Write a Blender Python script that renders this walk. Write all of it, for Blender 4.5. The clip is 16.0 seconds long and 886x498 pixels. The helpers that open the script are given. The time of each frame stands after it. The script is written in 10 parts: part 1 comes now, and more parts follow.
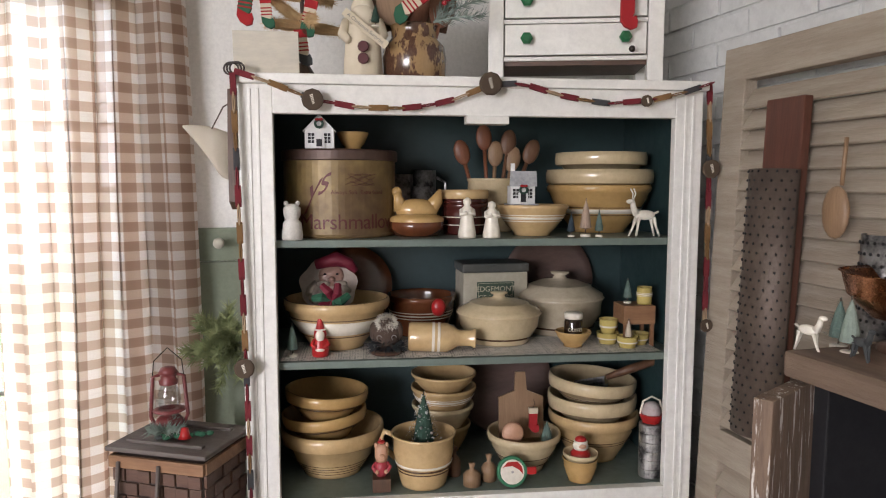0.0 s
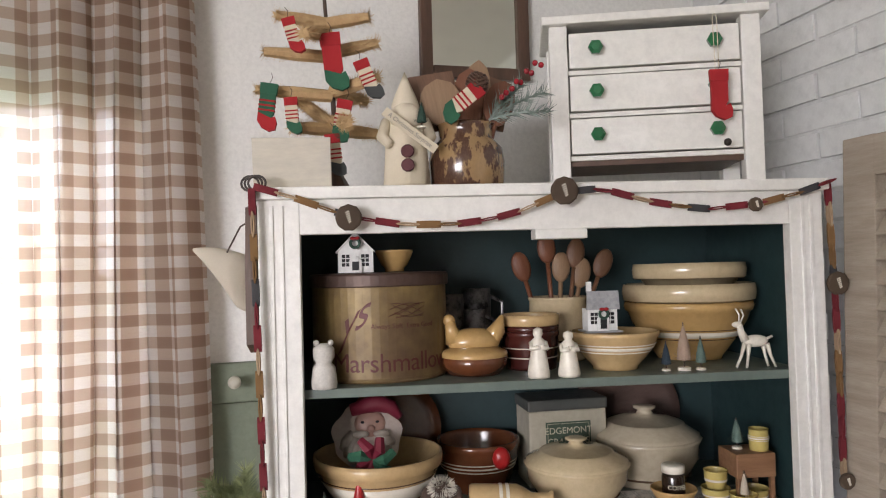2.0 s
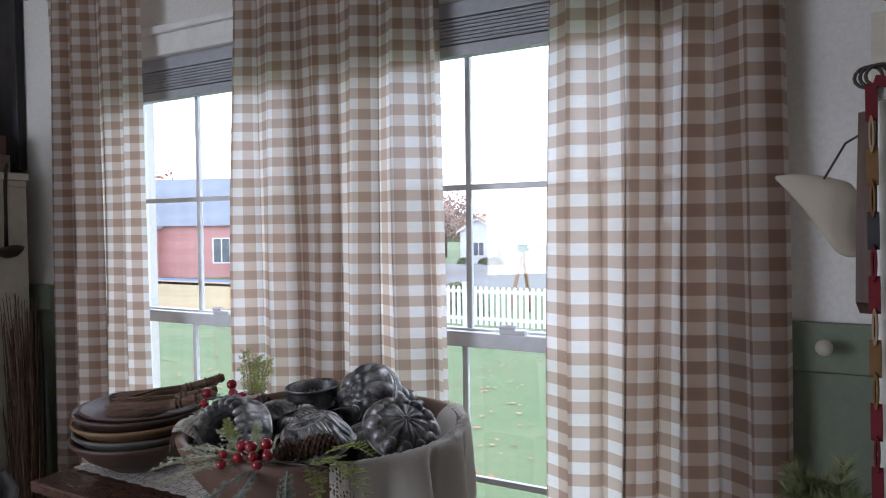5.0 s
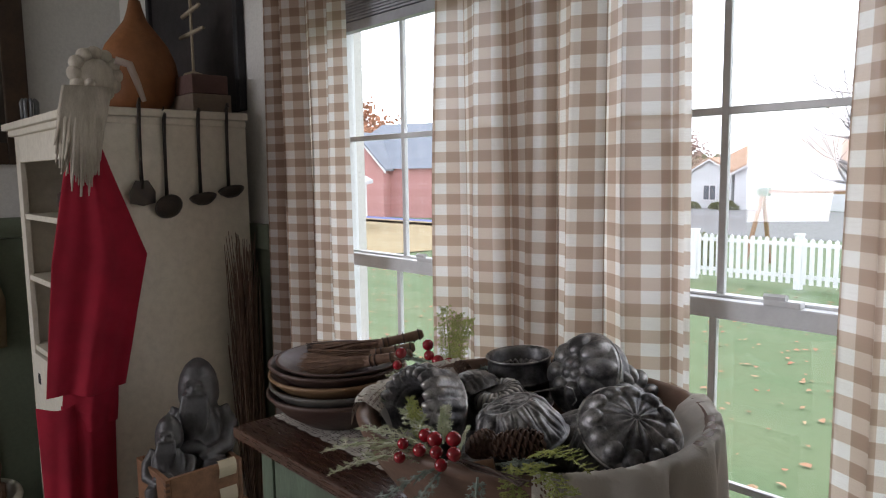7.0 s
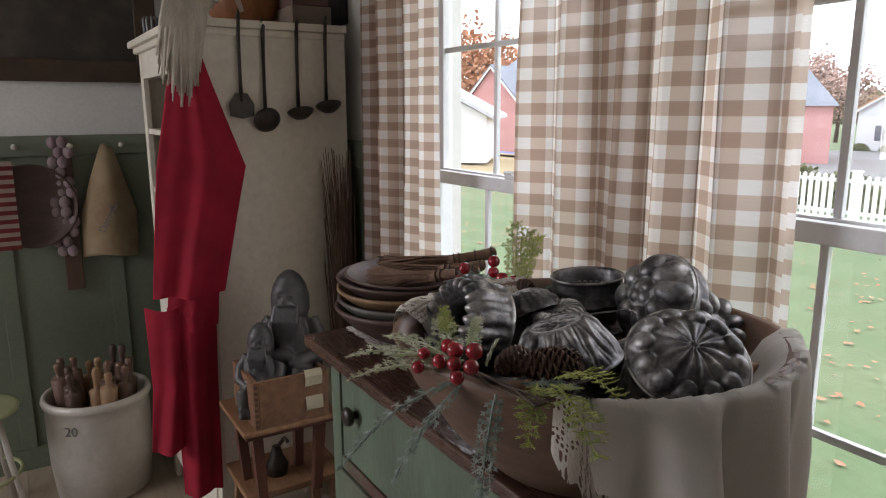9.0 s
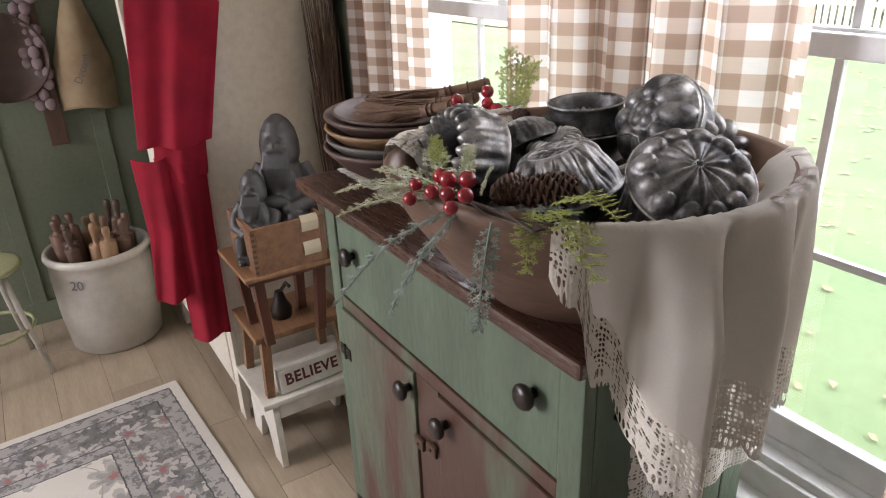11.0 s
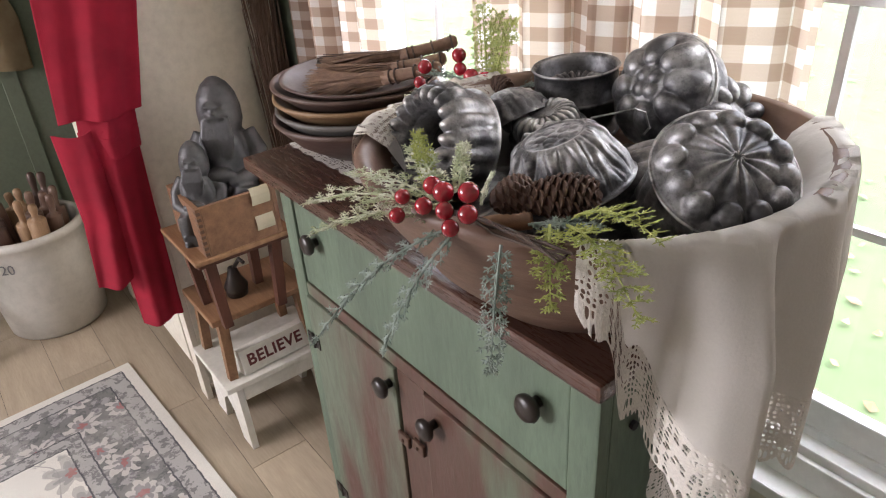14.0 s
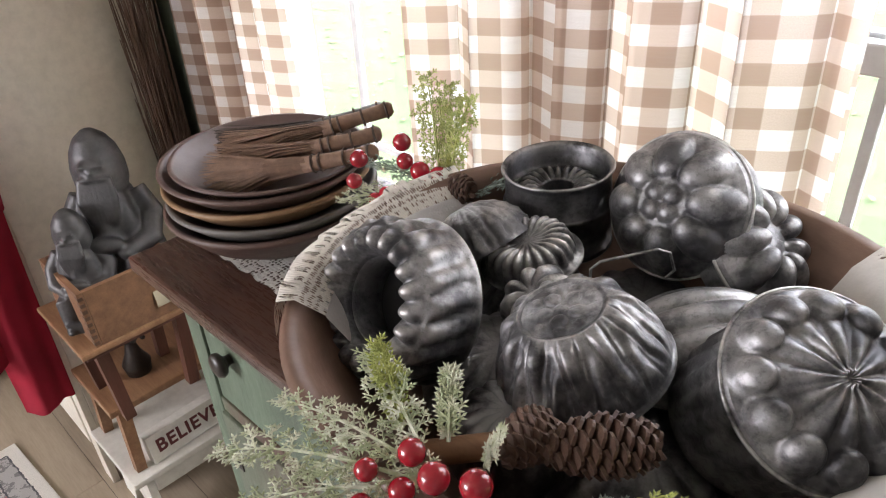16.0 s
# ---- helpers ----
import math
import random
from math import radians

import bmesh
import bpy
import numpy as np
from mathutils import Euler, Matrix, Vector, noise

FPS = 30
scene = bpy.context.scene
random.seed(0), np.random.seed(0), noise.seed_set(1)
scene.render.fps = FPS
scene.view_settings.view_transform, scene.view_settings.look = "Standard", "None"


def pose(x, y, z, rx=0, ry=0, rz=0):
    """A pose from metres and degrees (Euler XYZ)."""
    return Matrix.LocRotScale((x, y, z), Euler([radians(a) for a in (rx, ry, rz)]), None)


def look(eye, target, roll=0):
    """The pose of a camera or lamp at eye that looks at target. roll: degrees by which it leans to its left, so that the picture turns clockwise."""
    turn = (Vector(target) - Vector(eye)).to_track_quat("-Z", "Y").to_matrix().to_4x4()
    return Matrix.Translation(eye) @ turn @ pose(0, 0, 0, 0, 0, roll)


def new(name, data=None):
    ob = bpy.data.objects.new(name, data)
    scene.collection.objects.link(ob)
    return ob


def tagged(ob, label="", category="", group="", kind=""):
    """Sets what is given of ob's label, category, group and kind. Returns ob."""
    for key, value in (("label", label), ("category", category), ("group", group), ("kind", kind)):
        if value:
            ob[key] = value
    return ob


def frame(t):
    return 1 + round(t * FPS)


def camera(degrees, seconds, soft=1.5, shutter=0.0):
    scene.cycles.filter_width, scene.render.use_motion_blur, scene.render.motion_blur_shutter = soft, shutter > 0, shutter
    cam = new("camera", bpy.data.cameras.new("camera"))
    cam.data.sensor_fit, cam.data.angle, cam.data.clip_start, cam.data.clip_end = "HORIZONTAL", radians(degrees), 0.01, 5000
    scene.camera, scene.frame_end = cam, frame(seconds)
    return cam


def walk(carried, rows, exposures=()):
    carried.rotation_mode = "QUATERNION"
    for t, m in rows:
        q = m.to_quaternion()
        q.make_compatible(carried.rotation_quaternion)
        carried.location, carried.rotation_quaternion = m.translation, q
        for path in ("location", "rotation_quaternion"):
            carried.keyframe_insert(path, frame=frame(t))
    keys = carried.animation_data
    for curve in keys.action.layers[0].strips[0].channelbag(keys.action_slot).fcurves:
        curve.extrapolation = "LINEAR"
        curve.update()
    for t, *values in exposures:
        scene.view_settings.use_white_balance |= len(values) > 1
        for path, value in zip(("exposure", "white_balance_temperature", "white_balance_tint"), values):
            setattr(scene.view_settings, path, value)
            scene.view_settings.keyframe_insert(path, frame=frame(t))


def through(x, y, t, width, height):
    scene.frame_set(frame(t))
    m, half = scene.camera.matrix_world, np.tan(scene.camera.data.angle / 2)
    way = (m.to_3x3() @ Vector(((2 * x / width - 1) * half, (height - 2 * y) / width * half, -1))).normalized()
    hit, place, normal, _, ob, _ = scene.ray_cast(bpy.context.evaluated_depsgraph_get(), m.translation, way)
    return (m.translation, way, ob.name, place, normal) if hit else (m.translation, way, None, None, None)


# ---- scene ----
cam = camera(65.2, 16, soft=1.1)
PATH = [
    (0, (0.161, 0.211, 1.582), (0.713, 2.125, 1.394), 0.1),
    (0.5, (0.169, 0.301, 1.605), (0.721, 2.22, 1.493), 0.5),
    (1, (0.16, 0.394, 1.64), (0.739, 2.308, 1.612), -0.2),
    (1.5, (0.157, 0.459, 1.65), (0.737, 2.372, 1.676), -1.2),
    (2, (0.162, 0.499, 1.662), (0.667, 2.433, 1.715), -1.6),
    (2.5, (0.187, 0.573, 1.681), (0.5, 2.548, 1.742), -1.6),
    (3, (0.195, 0.626, 1.692), (0.24, 2.625, 1.758), -1.2),
    (3.5, (0.19, 0.666, 1.685), (-0.02, 2.654, 1.736), -0.8),
    (4, (0.179, 0.705, 1.674), (-0.33, 2.639, 1.694), -0.4),
    (4.5, (0.143, 0.702, 1.648), (-0.625, 2.549, 1.635), -0.2),
    (5, (0.107, 0.72, 1.639), (-0.867, 2.465, 1.578), -0.7),
    (7.5, (-0.067, 0.996, 1.622), (-1.626, 2.229, 1.399), -0.8),
    (8, (-0.048, 1.034, 1.598), (-1.689, 2.153, 1.368), -0.5),
    (10.5, (-0.053, 1.118, 1.556), (-1.647, 2.092, 0.842), -2.2),
    (11, (-0.073, 1.108, 1.541), (-1.627, 2.069, 0.727), -2.3),
    (11.5, (-0.079, 1.097, 1.522), (-1.591, 2.043, 0.617), -2.2),
    (12, (-0.075, 1.102, 1.498), (-1.551, 2.031, 0.519), -2.3),
    (12.5, (-0.079, 1.104, 1.5), (-1.532, 2.026, 0.48), -2.4),
    (13, (-0.102, 1.111, 1.511), (-1.546, 2.047, 0.492), -2.6),
    (13.5, (-0.146, 1.13, 1.54), (-1.582, 2.098, 0.54), -3.1),
    (14, (-0.215, 1.154, 1.565), (-1.62, 2.177, 0.576), -4.0),
    (14.5, (-0.292, 1.176, 1.587), (-1.645, 2.272, 0.603), -4.5),
    (15, (-0.361, 1.171, 1.609), (-1.659, 2.327, 0.619), -4.7),
    (15.5, (-0.4, 1.209, 1.62), (-1.658, 2.4, 0.621), -3.9),
    (16, (-0.451, 1.303, 1.617), (-1.68, 2.484, 0.572), -3.5),
]
EXPOSURES = [(0, 0.78, 6500, 10), (2.2, 0.80, 6500, 10), (3.0, 0.68, 6500, 10), (4.0, 0.15, 6250, 10), (4.6, -0.45, 5900, 10), (5.0, -0.68, 5750, 10), (7.5, -0.9, 6500, 10), (8.2, -0.9, 6500, 10), (10.3, 0.05, 6600, 13), (10.7, 0.18, 6600, 13), (11.5, 0.42, 6600, 12), (12.5, 0.60, 6500, 12), (13.5, 0.62, 6500, 12), (15, 0.56, 6600, 12), (16, 0.60, 6500, 11)]
walk(cam, [(t, look(eye, target, roll)) for t, eye, target, roll in PATH], EXPOSURES)

# ---- world, sun, lights ----
world = bpy.data.worlds.new("sky")
scene.world = world
world.use_nodes = True
wn = world.node_tree.nodes
wsky = wn.new("ShaderNodeTexSky")
wsky.sky_type, wsky.sun_disc = "NISHITA", False
wsky.sun_elevation, wsky.sun_rotation, wsky.dust_density, wsky.ozone_density = radians(38), radians(35), 5.0, 1.0
wmix = wn.new("ShaderNodeMix")
wmix.data_type = "RGBA"
wmix.inputs[0].default_value = 0.75
wmix.inputs[7].default_value = (42.0, 43.5, 48.5, 1)
world.node_tree.links.new(wsky.outputs[0], wmix.inputs[6])
world.node_tree.links.new(wmix.outputs[2], wn["Background"].inputs[0])
wn["Background"].inputs[1].default_value = 0.15


def lamp(name, kind, m, energy, color, **kw):
    d = bpy.data.lights.new(name, kind)
    d.energy, d.color = energy, color
    for k, v in kw.items():
        if k == "angle":
            d.angle = v
        if k == "size":
            d.shape, d.size, d.size_y = "RECTANGLE", v[0], v[1]
    ob = new(name, d)
    ob.matrix_basis = m
    return ob


lamp("sun", "SUN", look((6, 9, 14), (0, 0, 0)), 0.9, (1.0, 0.96, 0.9), angle=radians(14))
# daylight of the room's other window, behind the walker
lamp("window_daylight", "AREA", look((-2.45, -1.66, 1.75), (0.3, 1.4, 0.5)), 66, (1.0, 0.93, 0.97), size=(1.7, 1.1))


# ---- materials ----
def nodes_of(name):
    m = bpy.data.materials.new(name)
    m.use_nodes = True
    n, l = m.node_tree.nodes, m.node_tree.links
    return m, n, l, n["Principled BSDF"]


def mixc(n, l, fac, a, b, mode="MIX"):
    x = n.new("ShaderNodeMix")
    x.data_type, x.blend_type = "RGBA", mode
    for sock, v in ((x.inputs[0], fac), (x.inputs[6], a), (x.inputs[7], b)):
        if hasattr(v, "is_output"):
            l.new(v, sock)
        elif sock is x.inputs[0]:
            sock.default_value = v
        else:
            sock.default_value = (*v, 1)
    return x.outputs[2]


def math2(n, l, op, a, b=0.0, c=0.0):
    x = n.new("ShaderNodeMath")
    x.operation = op
    for k, v in enumerate((a, b, c)):
        if hasattr(v, "is_output"):
            l.new(v, x.inputs[k])
        else:
            x.inputs[k].default_value = v
    return x.outputs[0]


def ramp(n, l, f, lo, hi):
    r = n.new("ShaderNodeMapRange")
    r.inputs[1].default_value, r.inputs[2].default_value = lo, hi
    l.new(f, r.inputs[0])
    return r.outputs[0]


def coords(n, l, stretch=(1, 1, 1), which="Object"):
    t, m = n.new("ShaderNodeTexCoord"), n.new("ShaderNodeMapping")
    m.inputs["Scale"].default_value = stretch
    l.new(t.outputs[which], m.inputs[0])
    return m.outputs[0]


def noise_tex(n, l, vec, scale, detail=4, rough=0.6):
    x = n.new("ShaderNodeTexNoise")
    x.inputs["Scale"].default_value, x.inputs["Detail"].default_value, x.inputs["Roughness"].default_value = scale, detail, rough
    l.new(vec, x.inputs["Vector"])
    return x.outputs["Fac"]


def bumped(n, l, b, h, strength, dist=0.004):
    x = n.new("ShaderNodeBump")
    x.inputs["Strength"].default_value, x.inputs["Distance"].default_value = strength, dist
    l.new(h, x.inputs["Height"])
    l.new(x.outputs[0], b.inputs["Normal"])


def mat(name, c1, c2=None, scale=8, rough=0.6, bump=0.15, metal=0.0, stretch=(1, 1, 1), spots=None, coat=0.0, fine=None, lo=0.35, hi=0.68):
    """A surface of two tones at two scales, with fine relief; spots: a third tone (colour, amount) with sharper edges."""
    m, n, l, b = nodes_of(name)
    v = coords(n, l, stretch)
    if c2 is None:
        c2 = tuple(0.78 * c for c in c1)
    a = noise_tex(n, l, v, scale)
    f = noise_tex(n, l, v, fine or scale * 7, 5, 0.7)
    c = mixc(n, l, ramp(n, l, a, lo, hi), c1, c2)
    c = mixc(n, l, math2(n, l, "MULTIPLY", ramp(n, l, f, 0.4, 0.75), 0.35), c, tuple(0.6 * x for x in c2))
    if spots:
        s = noise_tex(n, l, v, scale * 2.3, 6, 0.65)
        c = mixc(n, l, ramp(n, l, s, 0.72 - spots[1], 0.76 - spots[1]), c, spots[0])
    l.new(c, b.inputs["Base Color"])
    b.inputs["Metallic"].default_value = metal
    b.inputs["Coat Weight"].default_value = coat
    l.new(math2(n, l, "MULTIPLY_ADD", f, 0.25, rough - 0.12), b.inputs["Roughness"])
    bumped(n, l, b, f, bump)
    return m


def wood(name, c1, c2, axis=0, scale=9, rough=0.45, bump=0.2, coat=0.0, wear=None):
    st = [5.0, 5.0, 5.0]
    st[axis] = 0.5
    return mat(name, c1, c2, scale, rough, bump, 0.0, tuple(st), wear, coat)


def gingham(name, period, c_dark, c_mid, c_light):
    m, n, l, b = nodes_of(name)
    t = n.new("ShaderNodeTexCoord")
    s = n.new("ShaderNodeSeparateXYZ")
    l.new(t.outputs["UV"], s.inputs[0])
    bands = []
    for k in (0, 1):
        x = math2(n, l, "FRACT", math2(n, l, "DIVIDE", s.outputs[k], period))
        up = ramp(n, l, math2(n, l, "ABSOLUTE", math2(n, l, "SUBTRACT", x, 0.5)), 0.238, 0.262)
        bands.append(up)
    both = math2(n, l, "MULTIPLY", math2(n, l, "ADD", bands[0], bands[1]), 0.5)
    r = n.new("ShaderNodeValToRGB")
    e = r.color_ramp.elements
    e[0].color, e[1].color = (*c_light, 1), (*c_dark, 1)
    x = e.new(0.5)
    x.color = (*c_mid, 1)
    l.new(both, r.inputs[0])
    v = coords(n, l, (1, 1, 1), "UV")
    weave = noise_tex(n, l, v, 900, 2)
    c = mixc(n, l, math2(n, l, "MULTIPLY", ramp(n, l, weave, 0.35, 0.7), 0.22), r.outputs[0], tuple(0.5 * q for q in c_mid))
    slub = noise_tex(n, l, coords(n, l, (1, 12, 1), "UV"), 30, 3)
    c = mixc(n, l, math2(n, l, "MULTIPLY", ramp(n, l, slub, 0.45, 0.8), 0.18), c, tuple(0.7 * q for q in c_mid))
    l.new(c, b.inputs["Base Color"])
    b.inputs["Roughness"].default_value = 0.9
    bumped(n, l, b, weave, 0.15, 0.002)
    tr = n.new("ShaderNodeBsdfTranslucent")
    l.new(c, tr.inputs[0])
    mx = n.new("ShaderNodeMixShader")
    mx.inputs[0].default_value = 0.72
    l.new(b.outputs[0], mx.inputs[1])
    l.new(tr.outputs[0], mx.inputs[2])
    # the open weave lets a little light straight through
    op, mo = n.new("ShaderNodeBsdfTransparent"), n.new("ShaderNodeMixShader")
    mo.inputs[0].default_value = 0.035
    l.new(mx.outputs[0], mo.inputs[1])
    l.new(op.outputs[0], mo.inputs[2])
    l.new(mo.outputs[0], n["Material Output"].inputs[0])
    return m


def glass_mat(name, tint=(1, 1, 1), rough=0.0):
    m, n, l, b = nodes_of(name)
    tr, gl, mx = n.new("ShaderNodeBsdfTransparent"), n.new("ShaderNodeBsdfGlossy"), n.new("ShaderNodeMixShader")
    tr.inputs[0].default_value = (*tint, 1)
    gl.inputs["Roughness"].default_value = rough
    mx.inputs[0].default_value = 0.06
    l.new(tr.outputs[0], mx.inputs[1])
    l.new(gl.outputs[0], mx.inputs[2])
    l.new(mx.outputs[0], n["Material Output"].inputs[0])
    return m


WALL = mat("plaster_warm_white", (0.74, 0.73, 0.70), (0.68, 0.67, 0.64), 1.5, 0.85, 0.06, fine=90)
GREEN_WALL = mat("sage_paint", (0.17, 0.20, 0.14), (0.145, 0.17, 0.12), 2.0, 0.6, 0.08, fine=60)
CEIL = mat("ceiling_white", (0.78, 0.77, 0.74), (0.74, 0.73, 0.70), 2, 0.9, 0.05)
BRICK = mat("whitewashed_brick", (0.72, 0.73, 0.72), (0.62, 0.63, 0.62), 6, 0.8, 0.5, spots=((0.40, 0.38, 0.36), -0.02), fine=40)
MORTAR = mat("painted_mortar", (0.66, 0.67, 0.66), (0.58, 0.59, 0.58), 9, 0.9, 0.5)
TRIM = mat("white_trim", (0.80, 0.80, 0.78), (0.74, 0.74, 0.72), 3, 0.4, 0.05)
VINYL = mat("white_vinyl", (0.82, 0.84, 0.85), (0.78, 0.80, 0.82), 3, 0.35, 0.02)
WHITE_PAINT = mat("aged_white_paint", (0.80, 0.79, 0.75), (0.72, 0.71, 0.66), 4, 0.45, 0.12, spots=((0.42, 0.36, 0.28), -0.075), fine=45)
CREAM_PAINT = mat("cream_paint", (0.74, 0.70, 0.60), (0.68, 0.63, 0.53), 3, 0.5, 0.12, spots=((0.40, 0.32, 0.22), -0.08), fine=40)
TEAL = mat("dark_teal_paint", (0.020, 0.046, 0.048), (0.016, 0.037, 0.039), 5, 0.5, 0.1)
SHELF_GREEN = mat("sage_shelf_paint", (0.15, 0.19, 0.165), (0.12, 0.155, 0.135), 6, 0.4, 0.12, spots=((0.05, 0.06, 0.05), -0.06))
OLD_GREEN = mat("distressed_green_paint", (0.135, 0.185, 0.128), (0.09, 0.122, 0.085), 3.5, 0.5, 0.35, stretch=(2.5, 2.5, 0.6), spots=((0.10, 0.05, 0.04), -0.02), fine=40)
GREEN_WORN = mat("rubbed_green_door_paint", (0.125, 0.15, 0.105), (0.105, 0.052, 0.038), 3.0, 0.45, 0.3, stretch=(2.2, 2.2, 0.5), spots=((0.20, 0.11, 0.06), -0.05), fine=40, lo=0.46, hi=0.66)
RED_WORN = mat("rubbed_oxblood_paint", (0.10, 0.050, 0.037), (0.125, 0.15, 0.10), 3.2, 0.42, 0.25, stretch=(2.2, 2.2, 0.5), spots=((0.26, 0.11, 0.05), -0.06), fine=40, lo=0.48, hi=0.62)
DARK_TOP = wood("dark_stained_top", (0.095, 0.045, 0.03), (0.055, 0.027, 0.02), 0, 8, 0.28, 0.1, 0.3)
WOOD_MID = wood("worn_pine", (0.30, 0.165, 0.085), (0.20, 0.10, 0.05), 0, 9, 0.5, 0.2)
WOOD_BOX = wood("box_pine", (0.24, 0.125, 0.065), (0.15, 0.075, 0.04), 0, 9, 0.5, 0.2)
WOOD_RED = wood("cherry_board", (0.13, 0.048, 0.03), (0.08, 0.03, 0.02), 2, 7, 0.45, 0.15)
WOOD_DARK = wood("walnut_frame", (0.11, 0.058, 0.036), (0.065, 0.035, 0.022), 2, 8, 0.45, 0.15)
WOOD_BOWL = mat("treen_bowl", (0.19, 0.115, 0.08), (0.13, 0.075, 0.05), 6, 0.5, 0.15, stretch=(1, 1, 3))
WOOD_DKBOWL = mat("dark_treen_bowl", (0.11, 0.066, 0.052), (0.07, 0.042, 0.034), 6, 0.5, 0.15, stretch=(1, 1, 3))
WOOD_TAN = mat("tan_treen_bowl", (0.27, 0.165, 0.085), (0.20, 0.12, 0.06), 6, 0.5, 0.12, stretch=(1, 1, 3))
WOOD_GREY = mat("grey_treen_bowl", (0.13, 0.12, 0.11), (0.095, 0.09, 0.082), 6, 0.5, 0.12, stretch=(1, 1, 3))
OLD_GREY = wood("weathered_shutter_paint", (0.40, 0.345, 0.275), (0.30, 0.25, 0.195), 1, 8, 0.75, 0.5, wear=((0.15, 0.11, 0.08), -0.04))
CHIPPY = wood("chipped_barn_board", (0.20, 0.14, 0.10), (0.12, 0.08, 0.055), 1, 6, 0.7, 0.5, wear=((0.60, 0.57, 0.52), -0.05))
CHIPPY_DOOR = wood("chipped_door_board", (0.22, 0.15, 0.105), (0.12, 0.08, 0.055), 2, 7, 0.7, 0.5, wear=((0.62, 0.59, 0.54), 0.15))
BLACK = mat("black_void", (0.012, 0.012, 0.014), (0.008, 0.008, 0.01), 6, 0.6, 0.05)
IRON = mat("dark_iron", (0.035, 0.032, 0.03), (0.05, 0.035, 0.026), 14, 0.5, 0.3, 0.6)
KNOB = mat("black_turned_knob", (0.022, 0.018, 0.016), (0.035, 0.025, 0.02), 12, 0.32, 0.1)
CURTAIN = gingham("gingham_curtain", 0.047, (0.37, 0.255, 0.192), (0.58, 0.465, 0.385), (0.82, 0.80, 0.775))
GLASS = glass_mat("window_glass")


# ---- mesh helpers ----
def B():
    return bmesh.new()


def thing(name, label, category, m=None, group="", kind=""):
    ob = new(name)
    ob.empty_display_size = 0.05
    if m is not None:
        ob.matrix_basis = m
    return tagged(ob, label, category, group, kind)


def mesh_of(name, bm, material, smooth=False):
    me = bpy.data.meshes.new(name)
    bmesh.ops.recalc_face_normals(bm, faces=bm.faces)
    bm.to_mesh(me)
    bm.free()
    for x in (material if isinstance(material, (list, tuple)) else [material]):
        me.materials.append(x)
    if smooth:
        me.shade_smooth()
    return me


def part(name, bm, material, parent, label="", smooth=False, m=None):
    ob = new(name, bm if isinstance(bm, bpy.types.Mesh) else mesh_of(name, bm, material, smooth))
    ob.parent = parent
    if m is not None:
        ob.matrix_basis = m
    if label:
        tagged(ob, label)
    return ob


def solo(name, bm, material, label, category, m=None, smooth=False, group="", kind=""):
    ob = new(name, bm if isinstance(bm, bpy.types.Mesh) else mesh_of(name, bm, material, smooth))
    if m is not None:
        ob.matrix_basis = m
    return tagged(ob, label, category, group, kind)


def T(x, y, z):
    return Matrix.Translation((x, y, z))


def box(bm, x0, x1, y0, y1, z0, z1, bev=0.0, m=None, mi=0):
    r = bmesh.ops.create_cube(bm, size=1.0)
    vs = r["verts"]
    for v in vs:
        v.co = Vector(((x0 + x1) / 2 + v.co.x * (x1 - x0), (y0 + y1) / 2 + v.co.y * (y1 - y0), (z0 + z1) / 2 + v.co.z * (z1 - z0)))
        if m is not None:
            v.co = m @ v.co
    if mi:
        for f in {f for v in vs for f in v.link_faces}:
            f.material_index = mi
    if bev:
        es = list({e for v in vs for e in v.link_edges})
        bmesh.ops.bevel(bm, geom=es, offset=bev, segments=2, profile=0.6, affect="EDGES")
    return bm


def lathe(bm, prof, n=32, mod=None, m=None, ax=1.0, mi=0):
    """Turn a profile of (r, z) about z. mod(angle, k, r, z) gives the place's own (r, z). ax: stretch along x."""
    rings = []
    for k, (r, z) in enumerate(prof):
        if r < 1e-6:
            p = Vector((0, 0, z))
            rings.append([bm.verts.new(m @ p if m is not None else p)])
            continue
        ring = []
        for i in range(n):
            a = 2 * math.pi * i / n
            rr, zz = mod(a, k, r, z) if mod else (r, z)
            p = Vector((rr * math.cos(a) * ax, rr * math.sin(a), zz))
            ring.append(bm.verts.new(m @ p if m is not None else p))
        rings.append(ring)
    for a, b in zip(rings, rings[1:]):
        for i in range(n):
            j = (i + 1) % n
            if len(a) == 1 and len(b) == 1:
                continue
            if len(a) == 1:
                f = bm.faces.new((a[0], b[i], b[j]))
            elif len(b) == 1:
                f = bm.faces.new((a[i], b[0], a[j]))
            else:
                f = bm.faces.new((a[i], b[i], b[j], a[j]))
            f.material_index = mi
    return bm


def tube(bm, pts, r, n=6, closed=False, mi=0, ends=True):
    """A round bar along points; r a number or one for each point."""
    pts = [Vector(p) for p in pts]
    k = len(pts)
    rs = r if isinstance(r, (list, tuple)) else [r] * k
    rings, up = [], None
    for i, p in enumerate(pts):
        a, b = pts[(i - 1) % k if closed else max(i - 1, 0)], pts[(i + 1) % k if closed else min(i + 1, k - 1)]
        d = (b - a).normalized()
        if up is None:
            up = d.orthogonal().normalized()
        up = (up - d * up.dot(d)).normalized()
        w = d.cross(up)
        rings.append([bm.verts.new(p + rs[i] * (math.cos(2 * math.pi * q / n) * up + math.sin(2 * math.pi * q / n) * w)) for q in range(n)])
    for i in range(k if closed else k - 1):
        a, b = rings[i], rings[(i + 1) % k]
        for q in range(n):
            bm.faces.new((a[q], b[q], b[(q + 1) % n], a[(q + 1) % n])).material_index = mi
    if ends and not closed:
        for ring in (rings[0], rings[-1]):
            bm.faces.new(ring).material_index = mi
    return bm


